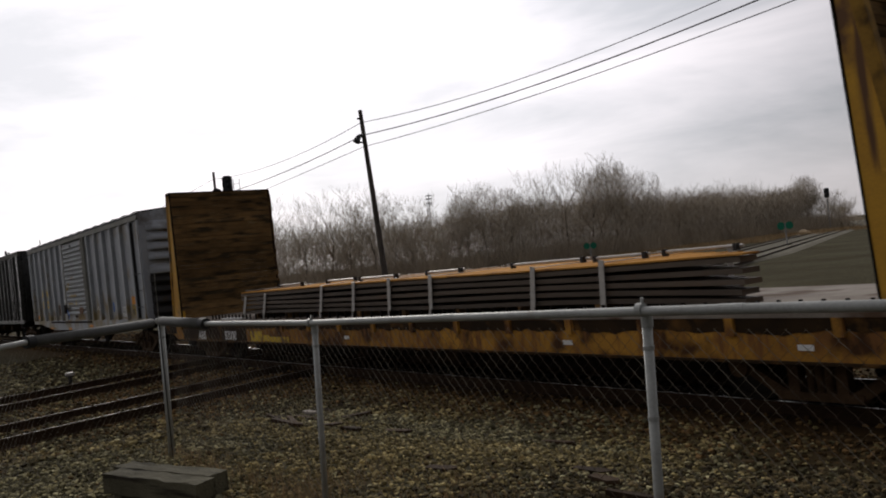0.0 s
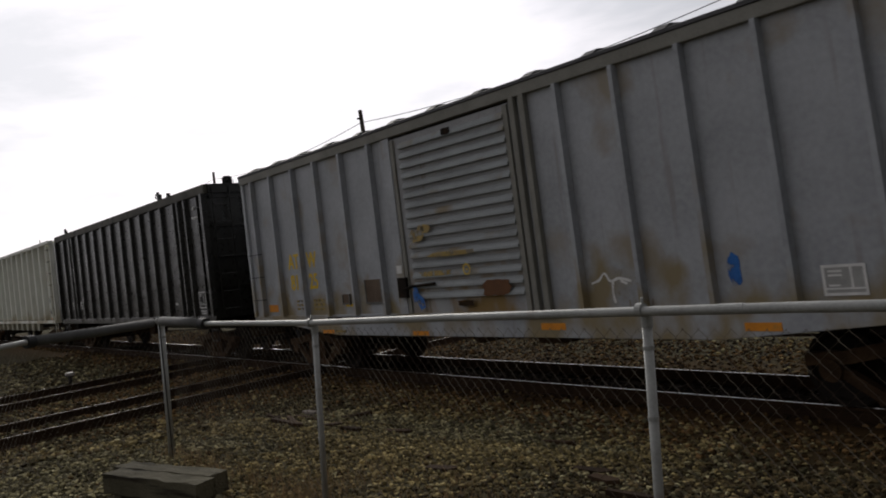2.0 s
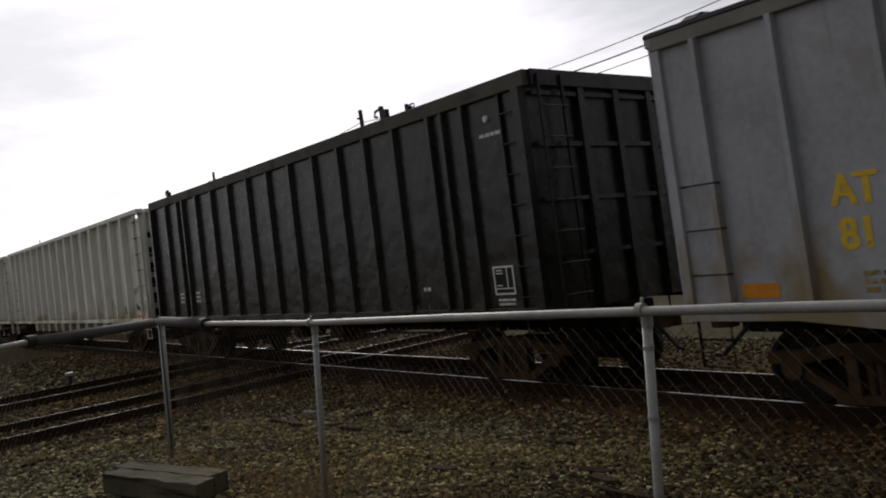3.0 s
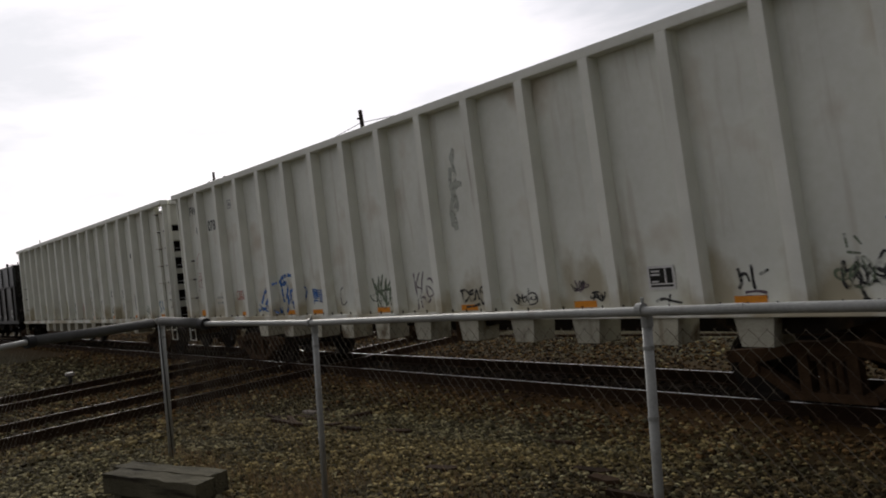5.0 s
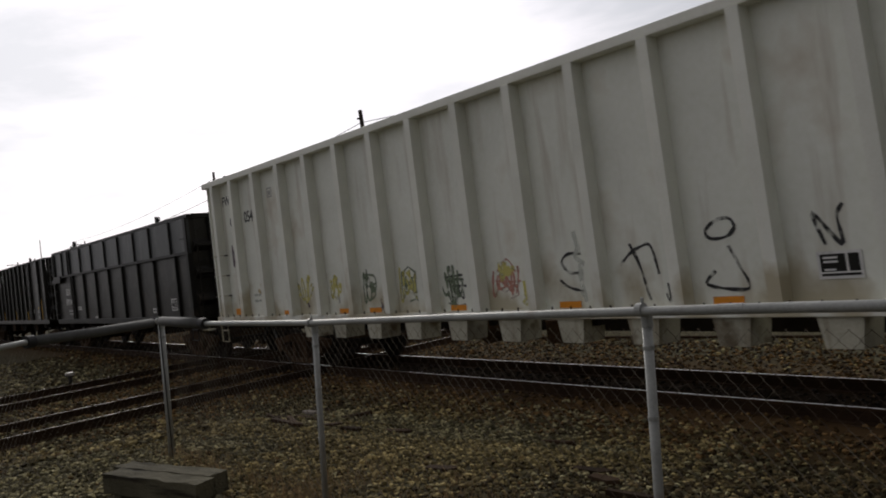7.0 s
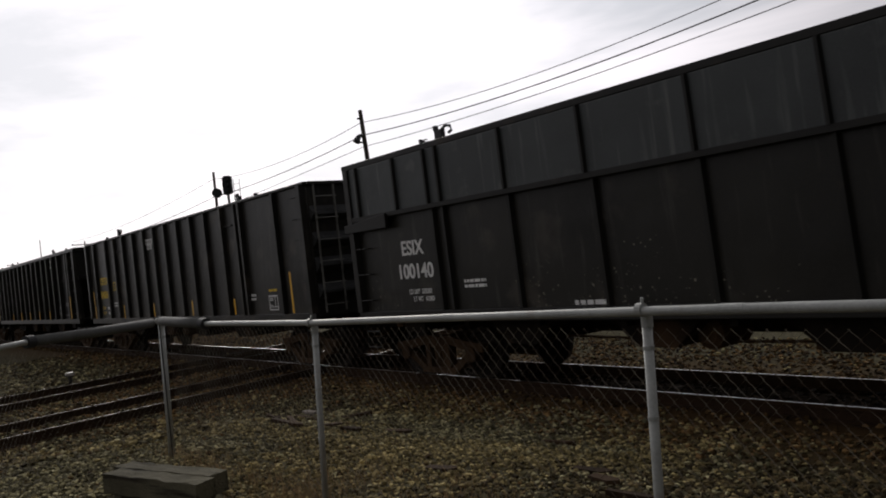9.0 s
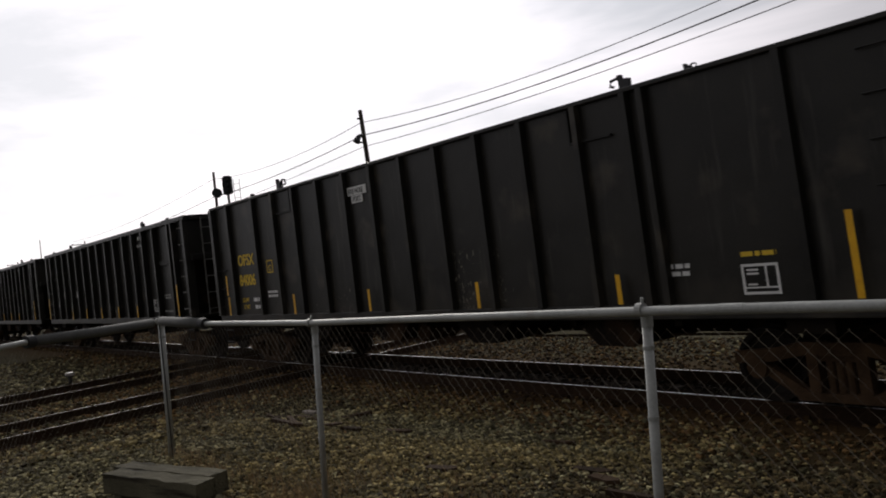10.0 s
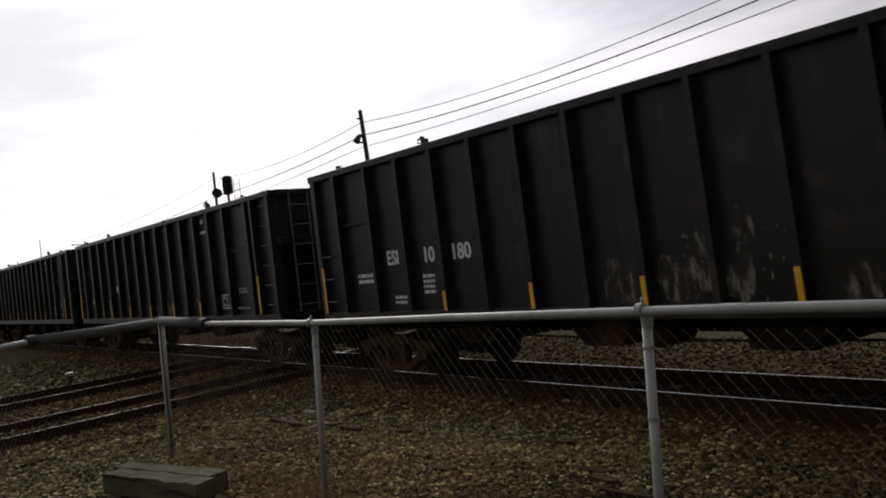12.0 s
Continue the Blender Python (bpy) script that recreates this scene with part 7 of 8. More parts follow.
def fence():
    f = thing("chain_link_fence", "grey galvanised chain link fence with tubular posts and top rail", "fence")
    posts = [(-7.905, FY, 1.67, -0.075), (-4.895, FY, 1.645, -0.115), (-2.158, FY, 1.69, -0.07), (0.85, FY, 1.69, -0.05)]
    for x, y, z, foot in posts:
        bm = bm_new()
        tube(bm, [(x + foot, y + 0.03, 0.25), (x, y + 0.03, z)], 0.0200 if x > -7 else 0.029, 16)
        p = part("post", bm, "pipe", f, "", 0, True)
        bm = bm_new()
        tube(bm, [(x, y + 0.03, z - 0.05), (x, y + 0.03, z + 0.005)], 0.0235 if x > -7 else 0.032, 16)
        tube(bm, [(x - 0.014, y, z + 0.022), (x + 0.014, y, z + 0.022)], 0.027, 14)
        tube(bm, [(x, y + 0.01, z + 0.04), (x + 0.003, y + 0.01, z + 0.068)], 0.007, 6)
        part("rail_cap", bm, "pipe", p)
        for zz in (z - 0.14, z - 0.42, z - 0.75):
            bm = bm_new()
            lean = foot * (z - zz) / (z - 0.25)
            tube(bm, [(x + lean, y + 0.03, zz), (x + lean, y + 0.03, zz + 0.016)], 0.0222 if x > -7 else 0.031, 14)
            part("band", bm, "pipe", p)
    # top rail in lengths, with swaged joints
    pts = [(-7.85, FY, 1.692), (-6.72, FY, 1.665), (-4.86, FY, 1.667), (-3.4, FY, 1.690), (-2.15, FY, 1.705), (-1.5, FY, 1.710), (0.85, FY, 1.710)]
    part("top_rail", tube(bm_new(), pts, 0.0192, 14), "pipe", f, "", 0, True)
    for x, z in ((-6.1, 1.666), (-3.4, 1.690), (-1.75, 1.7085)):
        part("rail_sleeve", tube(bm_new(), [(x - 0.05, FY, z), (x + 0.05, FY, z + 0.001)], 0.0200, 14), "pipe", f)
    w = part("pipe_wrap", tube(bm_new(), [(-7.80, FY, 1.690), (-7.2, FY, 1.677), (-6.78, FY, 1.666)], 0.043, 14), "foam", f, "grey foam wrap on the rail", 0, True)
    part("wrap_end", tube(bm_new(), [(-6.80, FY, 1.666), (-6.70, FY, 1.665)], 0.047, 14), "rubber", f, "black rubber collar")
    # the wing that turns towards the viewer
    a, b, d = Vector((-7.80, FY - 0.05, 1.685)), Vector((-7.12, -8.02, 1.69)), Vector((-6.35, -8.55, 1.69))
    part("pipe_wrap", tube(bm_new(), [a + (b - a) * 0.04, a + (b - a) * 0.5 - Vector((0, 0, 0.006)), b], 0.042, 14), "foam", f, "grey foam wrap on the rail", 0, True)
    part("wrap_end", tube(bm_new(), [b - (b - a).normalized() * 0.06, b + (b - a).normalized() * 0.01], 0.050, 14), "rubber", f, "black rubber collar")
    part("top_rail", tube(bm_new(), [b - (b - a) * 0.1, b, d], 0.0215, 12), "pipe", f, "", 0, True)
    link = [part("chain_link", fence_mesh((-7.82, FY + 0.066), (0.9, FY + 0.066), 0.37, 1.655), "", f, "woven wire mesh"),
            part("chain_link", fence_mesh((-7.84, FY - 0.03), (-7.12, -8.02), 0.37, 1.66), "", f, "woven wire mesh"),
            part("chain_link", fence_mesh((-7.12, -8.02), (-6.35, -8.55), 0.37, 1.66), "", f, "woven wire mesh")]
    part("tension_bar", tube(bm_new(), [(-7.80, FY - 0.02, 0.36), (-7.80, FY - 0.02, 1.66)], 0.006, 6), "rubber", f)


fence()


def beam_mesh(length, w, h, seed):
    """A weathered timber, its faces gently uneven."""
    rnd = random.Random(seed)
    bm = bm_new()
    n = 10
    rings = []
    for i in range(n + 1):
        x = -length / 2 + length * i / n
        j = lambda: rnd.uniform(-0.006, 0.006)
        rings.append([bm.verts.new((x + j(), yy * w / 2 + j(), zz * h + j())) for yy, zz in ((-1, 0.04), (-0.93, 0.0), (0.93, 0.0), (1, 0.04), (1, 0.95), (0.93, 1.0), (0.3, 0.985), (-0.3, 1.0), (-0.93, 0.99), (-1, 0.94))])
    for p, q in zip(rings, rings[1:]):
        k = len(p)
        for i in range(k):
            bm.faces.new((p[i], p[(i + 1) % k], q[(i + 1) % k], q[i]))
    bm.faces.new(rings[0])
    bm.faces.new(rings[-1])
    return mesh_of("timber", bm, "timber")


def timbers():
    turn = math.atan2(0.297, 0.955)
    d, side = Vector((0.955, 0.297, 0)), Vector((-0.297, 0.955, 0))
    for k, (off, a, b, h) in enumerate(((-5.187, -8.78, -7.66, 0.150), (-5.010, -8.90, -7.74, 0.154))):
        o = tagged(new("timber", beam_mesh(b - a, 0.172, h, 3 + k)), "grey weathered timber lying beside another by the fence", "timber", "pair of timbers")
        o.location = side * off + d * (a + b) / 2 + Vector((0, 0, 0.472))
        o.rotation_euler = (0, 0, turn)
    for k, along in enumerate((-8.62, -7.98)):
        o = tagged(new("timber_block", beam_mesh(0.34, 0.10, 0.11, 9 + k)), "short dark timber block under the timbers", "timber")
        o.location = side * -5.09 + d * along + Vector((0, 0, 0.365))
        o.rotation_euler = (0, 0, turn + math.pi / 2)


timbers()


def blades(name, label, spots, material, h0, h1, seed, width=0.006, lean=0.5, per=1):
    """Dry blades or shoots, three-sided at the foot and pointed, as one sheet of stuff."""
    rng = np.random.default_rng(seed)
    pts = np.repeat(np.asarray(spots, float), per, axis=0)
    n = len(pts)
    h = rng.uniform(h0, h1, n)
    ang = rng.uniform(0, 2 * np.pi, n)
    tip = pts + np.stack([np.cos(ang) * h * lean * rng.uniform(0, 1, n), np.sin(ang) * h * lean * rng.uniform(0, 1, n), h], 1)
    a2 = rng.uniform(0, 2 * np.pi, n)
    wx, wy = np.cos(a2) * width, np.sin(a2) * width
    v = np.empty((n, 4, 3))
    v[:, 0] = pts + np.stack([wx, wy, np.zeros(n)], 1)
    v[:, 1] = pts - np.stack([wx, wy, np.zeros(n)], 1)
    v[:, 2] = pts + np.stack([-wy, wx, np.zeros(n)], 1)
    v[:, 3] = tip
    i = np.arange(n)[:, None] * 4
    f = np.concatenate([i + np.array([[0, 2, 3]]), i + np.array([[2, 1, 3]]), i + np.array([[1, 0, 3]])])
    me = bpy.data.meshes.new(name)
    me.from_pydata(v.reshape(-1, 3).tolist(), [], f.tolist())
    me.materials.append(MAT[material])
    return tagged(new(name, me), label, "dry plants", kind="stuff")


def near_grass():
    rng = np.random.default_rng(4)
    pts = []
    for _ in range(5200):
        x, y = rng.normal(-4.55, 0.75), rng.normal(-6.80, 0.45)
        if noise.noise((x * 1.7, y * 1.7, 3)) > -0.15 and not (-6.9 < x < -5.5 and -7.75 < y < -7.05):
            pts.append((x, y, ground_z(x, y)))
    for _ in range(1500):
        x, y = rng.uniform(-8.2, 0.8), rng.normal(-6.72, 0.10)
        pts.append((x, y, ground_z(x, y)))
    blades("dry_grass", "thin dry straw-coloured weeds along the fence", pts, "grass", 0.03, 0.16, 6, 0.0025, 0.9)


near_grass()


def debris():
    """Broken tie slivers and sticks on the gravel."""
    rnd = random.Random(17)
    for x, y, ln, a in ((-8.6, -5.2, 0.55, 10), (-8.9, -5.0, 0.4, -15), (-8.3, -4.9, 0.5, 25), (-7.9, -4.8, 0.35, 5), (-9.2, -4.6, 0.6, 12), (-7.6, -4.4, 0.3, 40), (-10.2, -4.6, 0.5, 0), (-10.8, -4.2, 0.6, 20), (-4.6, -4.6, 0.35, 8), (-4.2, -4.9, 0.3, -10), (-3.6, -5.3, 0.4, 4), (-5.2, -5.6, 0.25, 30), (-9.9, -3.6, 0.5, 60), (-11.3, -3.2, 0.5, 15), (-6.3, -3.3, 0.4, 12)):
        bm = bm_new()
        w = rnd.uniform(0.02, 0.05)
        prism(bm, [(-ln / 2, -w), (ln / 2 * 0.6, -w * 1.2), (ln / 2, 0.0), (ln / 2 * 0.7, w), (-ln / 2, w * 0.8)], "z", 0, rnd.uniform(0.02, 0.045))
        o = solid("wood_splinter", bm, "tie", "dark splinter of broken tie lying on the gravel", "wood debris", "wood debris on the gravel")
        o.location = (x, y, ground_z(x, y) + 0.012)
        o.rotation_euler = (0, radians(rnd.uniform(-4, 4)), radians(a))


debris()


def track_marker(x, y):
    m = thing("track_marker", "short dark stub with a pale cap beside the rails", "track marker", at=(x, y, ground_z(x, y)))
    part("stub", tube(bm_new(), [(0, 0, -0.1), (0.01, 0, 0.22)], 0.05, 8, 0.045), "black", m)
    part("cap", box(bm_new(), -0.13, 0.10, -0.09, 0.09, 0.22, 0.30), "strap", m, "pale weathered cap", 0.02)


track_marker(-22.47, -4.31)
bm = bm_new()
prism(bm, [(-0.16, -0.05), (0.05, -0.07), (0.17, -0.02), (0.12, 0.06), (-0.13, 0.05)], "z", 0.0, 0.06)
chunk = solid("wood_chunk", bm, "deck", "pale broken chunk of wood on the gravel", "wood debris", bevel=0.01)
chunk.location = (-11.00, -3.69, ground_z(-11.00, -3.69) + 0.02)
# ---- poles, wires, signals ----
def cable(parent, a, b, sag, r, name="wire"):
    a, b = Vector(a), Vector(b)
    pts = [a + (b - a) * (k / 24) - Vector((0, 0, 4 * sag * (k / 24) * (1 - k / 24))) for k in range(25)]
    part(name, tube(bm_new(), pts, r, 5), "cable", parent)


def pole(x, y, top, lean=0.0, arms=(), label="tall dark wooden utility pole", r=0.15):
    p = thing("utility_pole", label, "utility pole", "poles along the line", at=(x, y, ground_z(x, y) if -60 < x < 30 and y < 60 else -0.27))
    h = top - p.location.z
    part("shaft", tube(bm_new(), [(0, 0, -0.3), (lean * h * 0.5, 0, h * 0.5), (lean * h, 0, h)], r, 12, r * 0.62), "pole", p)
    for z, w in arms:
        bm = bm_new()
        box(bm, lean * z - 0.05, lean * z + 0.05, -w / 2, w / 2, z - 0.06, z + 0.06)
        part("crossarm", bm, "pole", p)
        for k in (-0.45, -0.25, 0.25, 0.45):
            bm = bm_new()
            tube(bm, [(lean * z, w * k, z + 0.05), (lean * z, w * k, z + 0.22)], 0.04, 8)
            part("insulator", bm, "black", p)
    return p


def lines():
    p1 = pole(-36.21, 14.4, 10.2, -0.0892, r=0.17)
    bm = bm_new()
    tube(bm, [(-0.83, -0.1, 8.95), (-0.83, -0.22, 9.05), (-0.83, -0.34, 8.98)], 0.03, 8)
    part("lamp_arm", bm, "black", p1)
    bm = bm_new()
    tube(bm, [(-0.83, -0.28, 9.02), (-0.83, -0.40, 8.86), (-0.83, -0.50, 8.72)], 0.12, 10, 0.20)
    part("lamp_head", bm, "black", p1, "dark street lamp head")
    for z in (9.95, 9.1, 8.7):
        bm = bm_new()
        tube(bm, [(-0.86, -0.02, z), (-0.86, -0.26, z)], 0.05, 8)
        part("insulator", bm, "black", p1)
    p2 = pole(-58.9, 15.1, 10.15, -0.02, r=0.15)
    p0 = pole(3.5, 14.2, 12.6, 0.0)
    w = thing("overhead_wires", "three sagging black overhead wires between the poles", "wires", at=(0, 0, 0))
    A = [(-37.0, 14.3, 9.53), (-37.0, 14.3, 8.85), (-37.0, 14.3, 8.25)]
    B = [(3.4, 14.3, 11.78), (3.4, 14.3, 10.66), (3.4, 14.3, 9.74)]
    Cc = [(-59.1, 15.0, 9.60), (-59.1, 15.0, 8.30), (-59.1, 15.0, 7.28)]
    E = [(-118, 19.0, 9.4), (-118, 19.0, 8.6), (-118, 19.0, 8.1)]
    for i, r in enumerate((0.018, 0.027, 0.018)):
        cable(w, A[i], B[i], (1.53, 1.09, 0.72)[i], r)
        cable(w, A[i], Cc[i], (0.52, 0.25, 0.02)[i], r)
        cable(w, Cc[i], E[i], 0.6, r)
    pole(-119.4, 15.3, 10.0, 0, (), "slim dark far mast by the line", 0.08)
    pole(-126.3, 22.6, 9.9, 0, ((9.7, 3.6),), "far utility pole with a crossarm")
    pole(-165.4, 20.8, 9.4, 0, ((9.2, 3.6),), "far utility pole with a crossarm")
    pole(-81.5, 164.3, 7.6, 0, ((7.2, 2.0),), "far utility pole beyond the curve", 0.17)


lines()


def signal(x, y, head_z, size, label, ladder=True, second=None):
    s = thing("railway_signal", label, "railway signal", at=(x, y, -0.2))
    part("mast", tube(bm_new(), [(0, 0, 0), (0, 0, head_z)], 0.07, 10), "steel", s)
    bm = bm_new()
    prism(bm, [(-0.5 * size, -0.8 * size), (-0.3 * size, -1.0 * size), (0.3 * size, -1.0 * size), (0.5 * size, -0.8 * size), (0.5 * size, 0.8 * size), (0.3 * size, 1.0 * size), (-0.3 * size, 1.0 * size), (-0.5 * size, 0.8 * size)], "y", -0.10, 0.18)
    for v in bm.verts:
        v.co.z += head_z
    h = part("signal_head", bm, "black", s, "black signal head")
    for k in (-0.55, 0.0, 0.55):
        bm = bm_new()
        turned(bm, [(-0.32, 0.16 * size), (-0.10, 0.18 * size), (-0.10, 0.1 * size), (-0.12, 0.02)], sides=12, centre=(0, 0, head_z + k * size))
        part("hood", bm, "black", h)
    part("foundation", box(bm_new(), -0.3, 0.3, -0.3, 0.3, -0.2, 0.25), "deck", s)
    if ladder:
        bm = bm_new()
        for dx in (0.25, 0.55):
            tube(bm, [(dx, 0.3, 0.2), (dx, 0.3, head_z + 0.3)], 0.02, 6)
        for k in range(int(head_z / 0.35)):
            tube(bm, [(0.25, 0.3, 0.4 + 0.35 * k), (0.55, 0.3, 0.4 + 0.35 * k)], 0.014, 5)
        part("ladder", bm, "steel", s)
    if second:
        bm = bm_new()
        turned(bm, [(-0.1, 0.05), (-0.1, second), (0.1, second), (0.1, 0.05)], sides=16, centre=(-0.55, 0, head_z - 0.35))
        tube(bm, [(-0.55, 0, head_z - 0.35), (0, 0, head_z - 0.5)], 0.03, 6)
        part("side_lamp", bm, "black", s)
    return s


signal(-39.7, 7.75, 7.0, 0.46, "black-headed railway signal on a steel mast with a ladder", True, 0.24).rotation_euler = (0, 0, radians(55))
signal(-76.4, 134.7, 6.6, 0.85, "far railway signal beside the curved track", False).rotation_euler = (0, 0, radians(28))


def switch_stand(x, y):
    s = thing("switch_stand", "switch stand with round green targets", "switch stand", "green switch stands", at=(x, y, -0.27))
    part("post", tube(bm_new(), [(0, 0, 0), (0, 0, 2.2)], 0.06, 8), "steel", s)
    part("base", box(bm_new(), -0.35, 0.35, -0.2, 0.2, 0, 0.22), "under", s)
    for k in (-1, 1):
        bm = bm_new()
        turned(bm, [(-0.02, 0.05), (-0.02, 0.36), (0.02, 0.36), (0.02, 0.05)], sides=16, centre=(k * 0.36, -0.03 * k, 1.95))
        part("target", bm, "green", s, "round green target")
    s.rotation_euler = (0, 0, radians(35))


switch_stand(-42.8, 63.3)
switch_stand(-62.8, 58.4)


def tower():
    t = thing("lattice_tower", "slim far lattice tower above the trees", "lattice tower", at=(-128.3, 86.0, -0.27))
    bm = bm_new()
    for sx, sy in ((-1, -1), (1, -1), (1, 1), (-1, 1)):
        tube(bm, [(sx * 0.8, sy * 0.8, 0), (sx * 0.3, sy * 0.3, 13.5)], 0.035, 4)
    part("leg_frame", bm, "steel", t)
    bm = bm_new()
    for k in range(12):
        z0, z1 = 1.15 * k, 1.15 * (k + 1)
        a, b = 0.8 - 0.5 * z0 / 14, 0.8 - 0.5 * z1 / 14
        tube(bm, [(-a, -a, z0), (b, -b, z1)], 0.03, 4)
        tube(bm, [(a, -a, z0), (-b, -b, z1)], 0.03, 4)
    part("bracing", bm, "steel", t)
    for z in (12.9, 13.8, 14.4):
        part("platform", box(bm_new(), -0.42, 0.42, -0.42, 0.42, z, z + 0.18), "steel", t)
    part("spire", tube(bm_new(), [(0, 0, 13), (0, 0, 15.0)], 0.06, 6), "steel", t)


tower()


def heap(x, y, r, h):
    rnd = random.Random(2)
    bm = bm_new()
    n, rings = 16, []
    for i in range(5):
        u = i / 5
        rings.append([bm.verts.new((r * (1 - u) * math.cos(a) * (1 + 0.1 * math.sin(3 * a)), 0.8 * r * (1 - u) * math.sin(a), h * (1 - (1 - u) ** 1.5) + rnd.uniform(-0.04, 0.04) * h)) for a in (2 * math.pi * k / n for k in range(n))])
    tip = bm.verts.new((0, 0, h))
    for p, q in zip(rings, rings[1:]):
        for k in range(n):
            bm.faces.new((p[k], p[(k + 1) % n], q[(k + 1) % n], q[k]))
    for k in range(n):
        bm.faces.new((rings[-1][k], rings[-1][(k + 1) % n], tip))
    o = solid("sand_heap", bm, "sand", "low tan heap of sand beside the track", "sand heap", smooth=True)
    o.location = (x, y, -0.32)


heap(-71.5, 117.0, 1.5, 0.9)


# ---- bare woods ----
def branch_set(seed, height, spread_, limbs):
    """Tapered limbs and fine twigs of one bare tree: two lists of (from, to, r0, r1)."""
    rnd = random.Random(seed)
    thick, thin = [], []

    def grow(p, d, length, r, level):
        n = 3 if level < 2 else 2
        for i in range(n):
            q = p + d * (length / n)
            r1 = r * (0.80 if level else 0.84)
            (thick if level < 2 else thin).append((p, q, r, r1))
            if level < 4 and (level > 0 or i > 0):
                for _ in range(limbs if level < 2 else 2):
                    a = Vector((rnd.uniform(-1, 1), rnd.uniform(-1, 1), rnd.uniform(0.1, 0.9))).normalized()
                    nd = (d * (1.0 - spread_ * 0.45) + a * spread_).normalized()
                    grow(q, nd, length * rnd.uniform(0.45, 0.70), r1 * 0.55, level + 1)
            d = (d + Vector((rnd.uniform(-1, 1), rnd.uniform(-1, 1), rnd.uniform(-0.2, 0.5))) * 0.14).normalized()
            p, r = q, r1
    grow(Vector((0, 0, -0.2)), Vector((rnd.uniform(-0.06, 0.06), rnd.uniform(-0.06, 0.06), 1)).normalized(), height * 0.72, height * 0.014, 0)
    return thick, thin


def sticks_mesh(name, sticks, sides, material, least=0.0):
    verts, faces = [], []
    for p, q, r0, r1 in sticks:
        d = (q - p).normalized()
        s = d.cross(Vector((0.3, 0.5, 0.81))).normalized()
        u = s.cross(d)
        base = len(verts)
        for c, r in ((p, max(r0, least)), (q, max(r1, least * 0.7))):
            for k in range(sides):
                a = 2 * math.pi * k / sides
                verts.append(tuple(c + (s * math.cos(a) + u * math.sin(a)) * r))
        for k in range(sides):
            faces.append((base + k, base + (k + 1) % sides, base + sides + (k + 1) % sides, base + sides + k))
    me = bpy.data.meshes.new(name)
    me.from_pydata(verts, [], faces)
    me.materials.append(MAT[material])
    return me


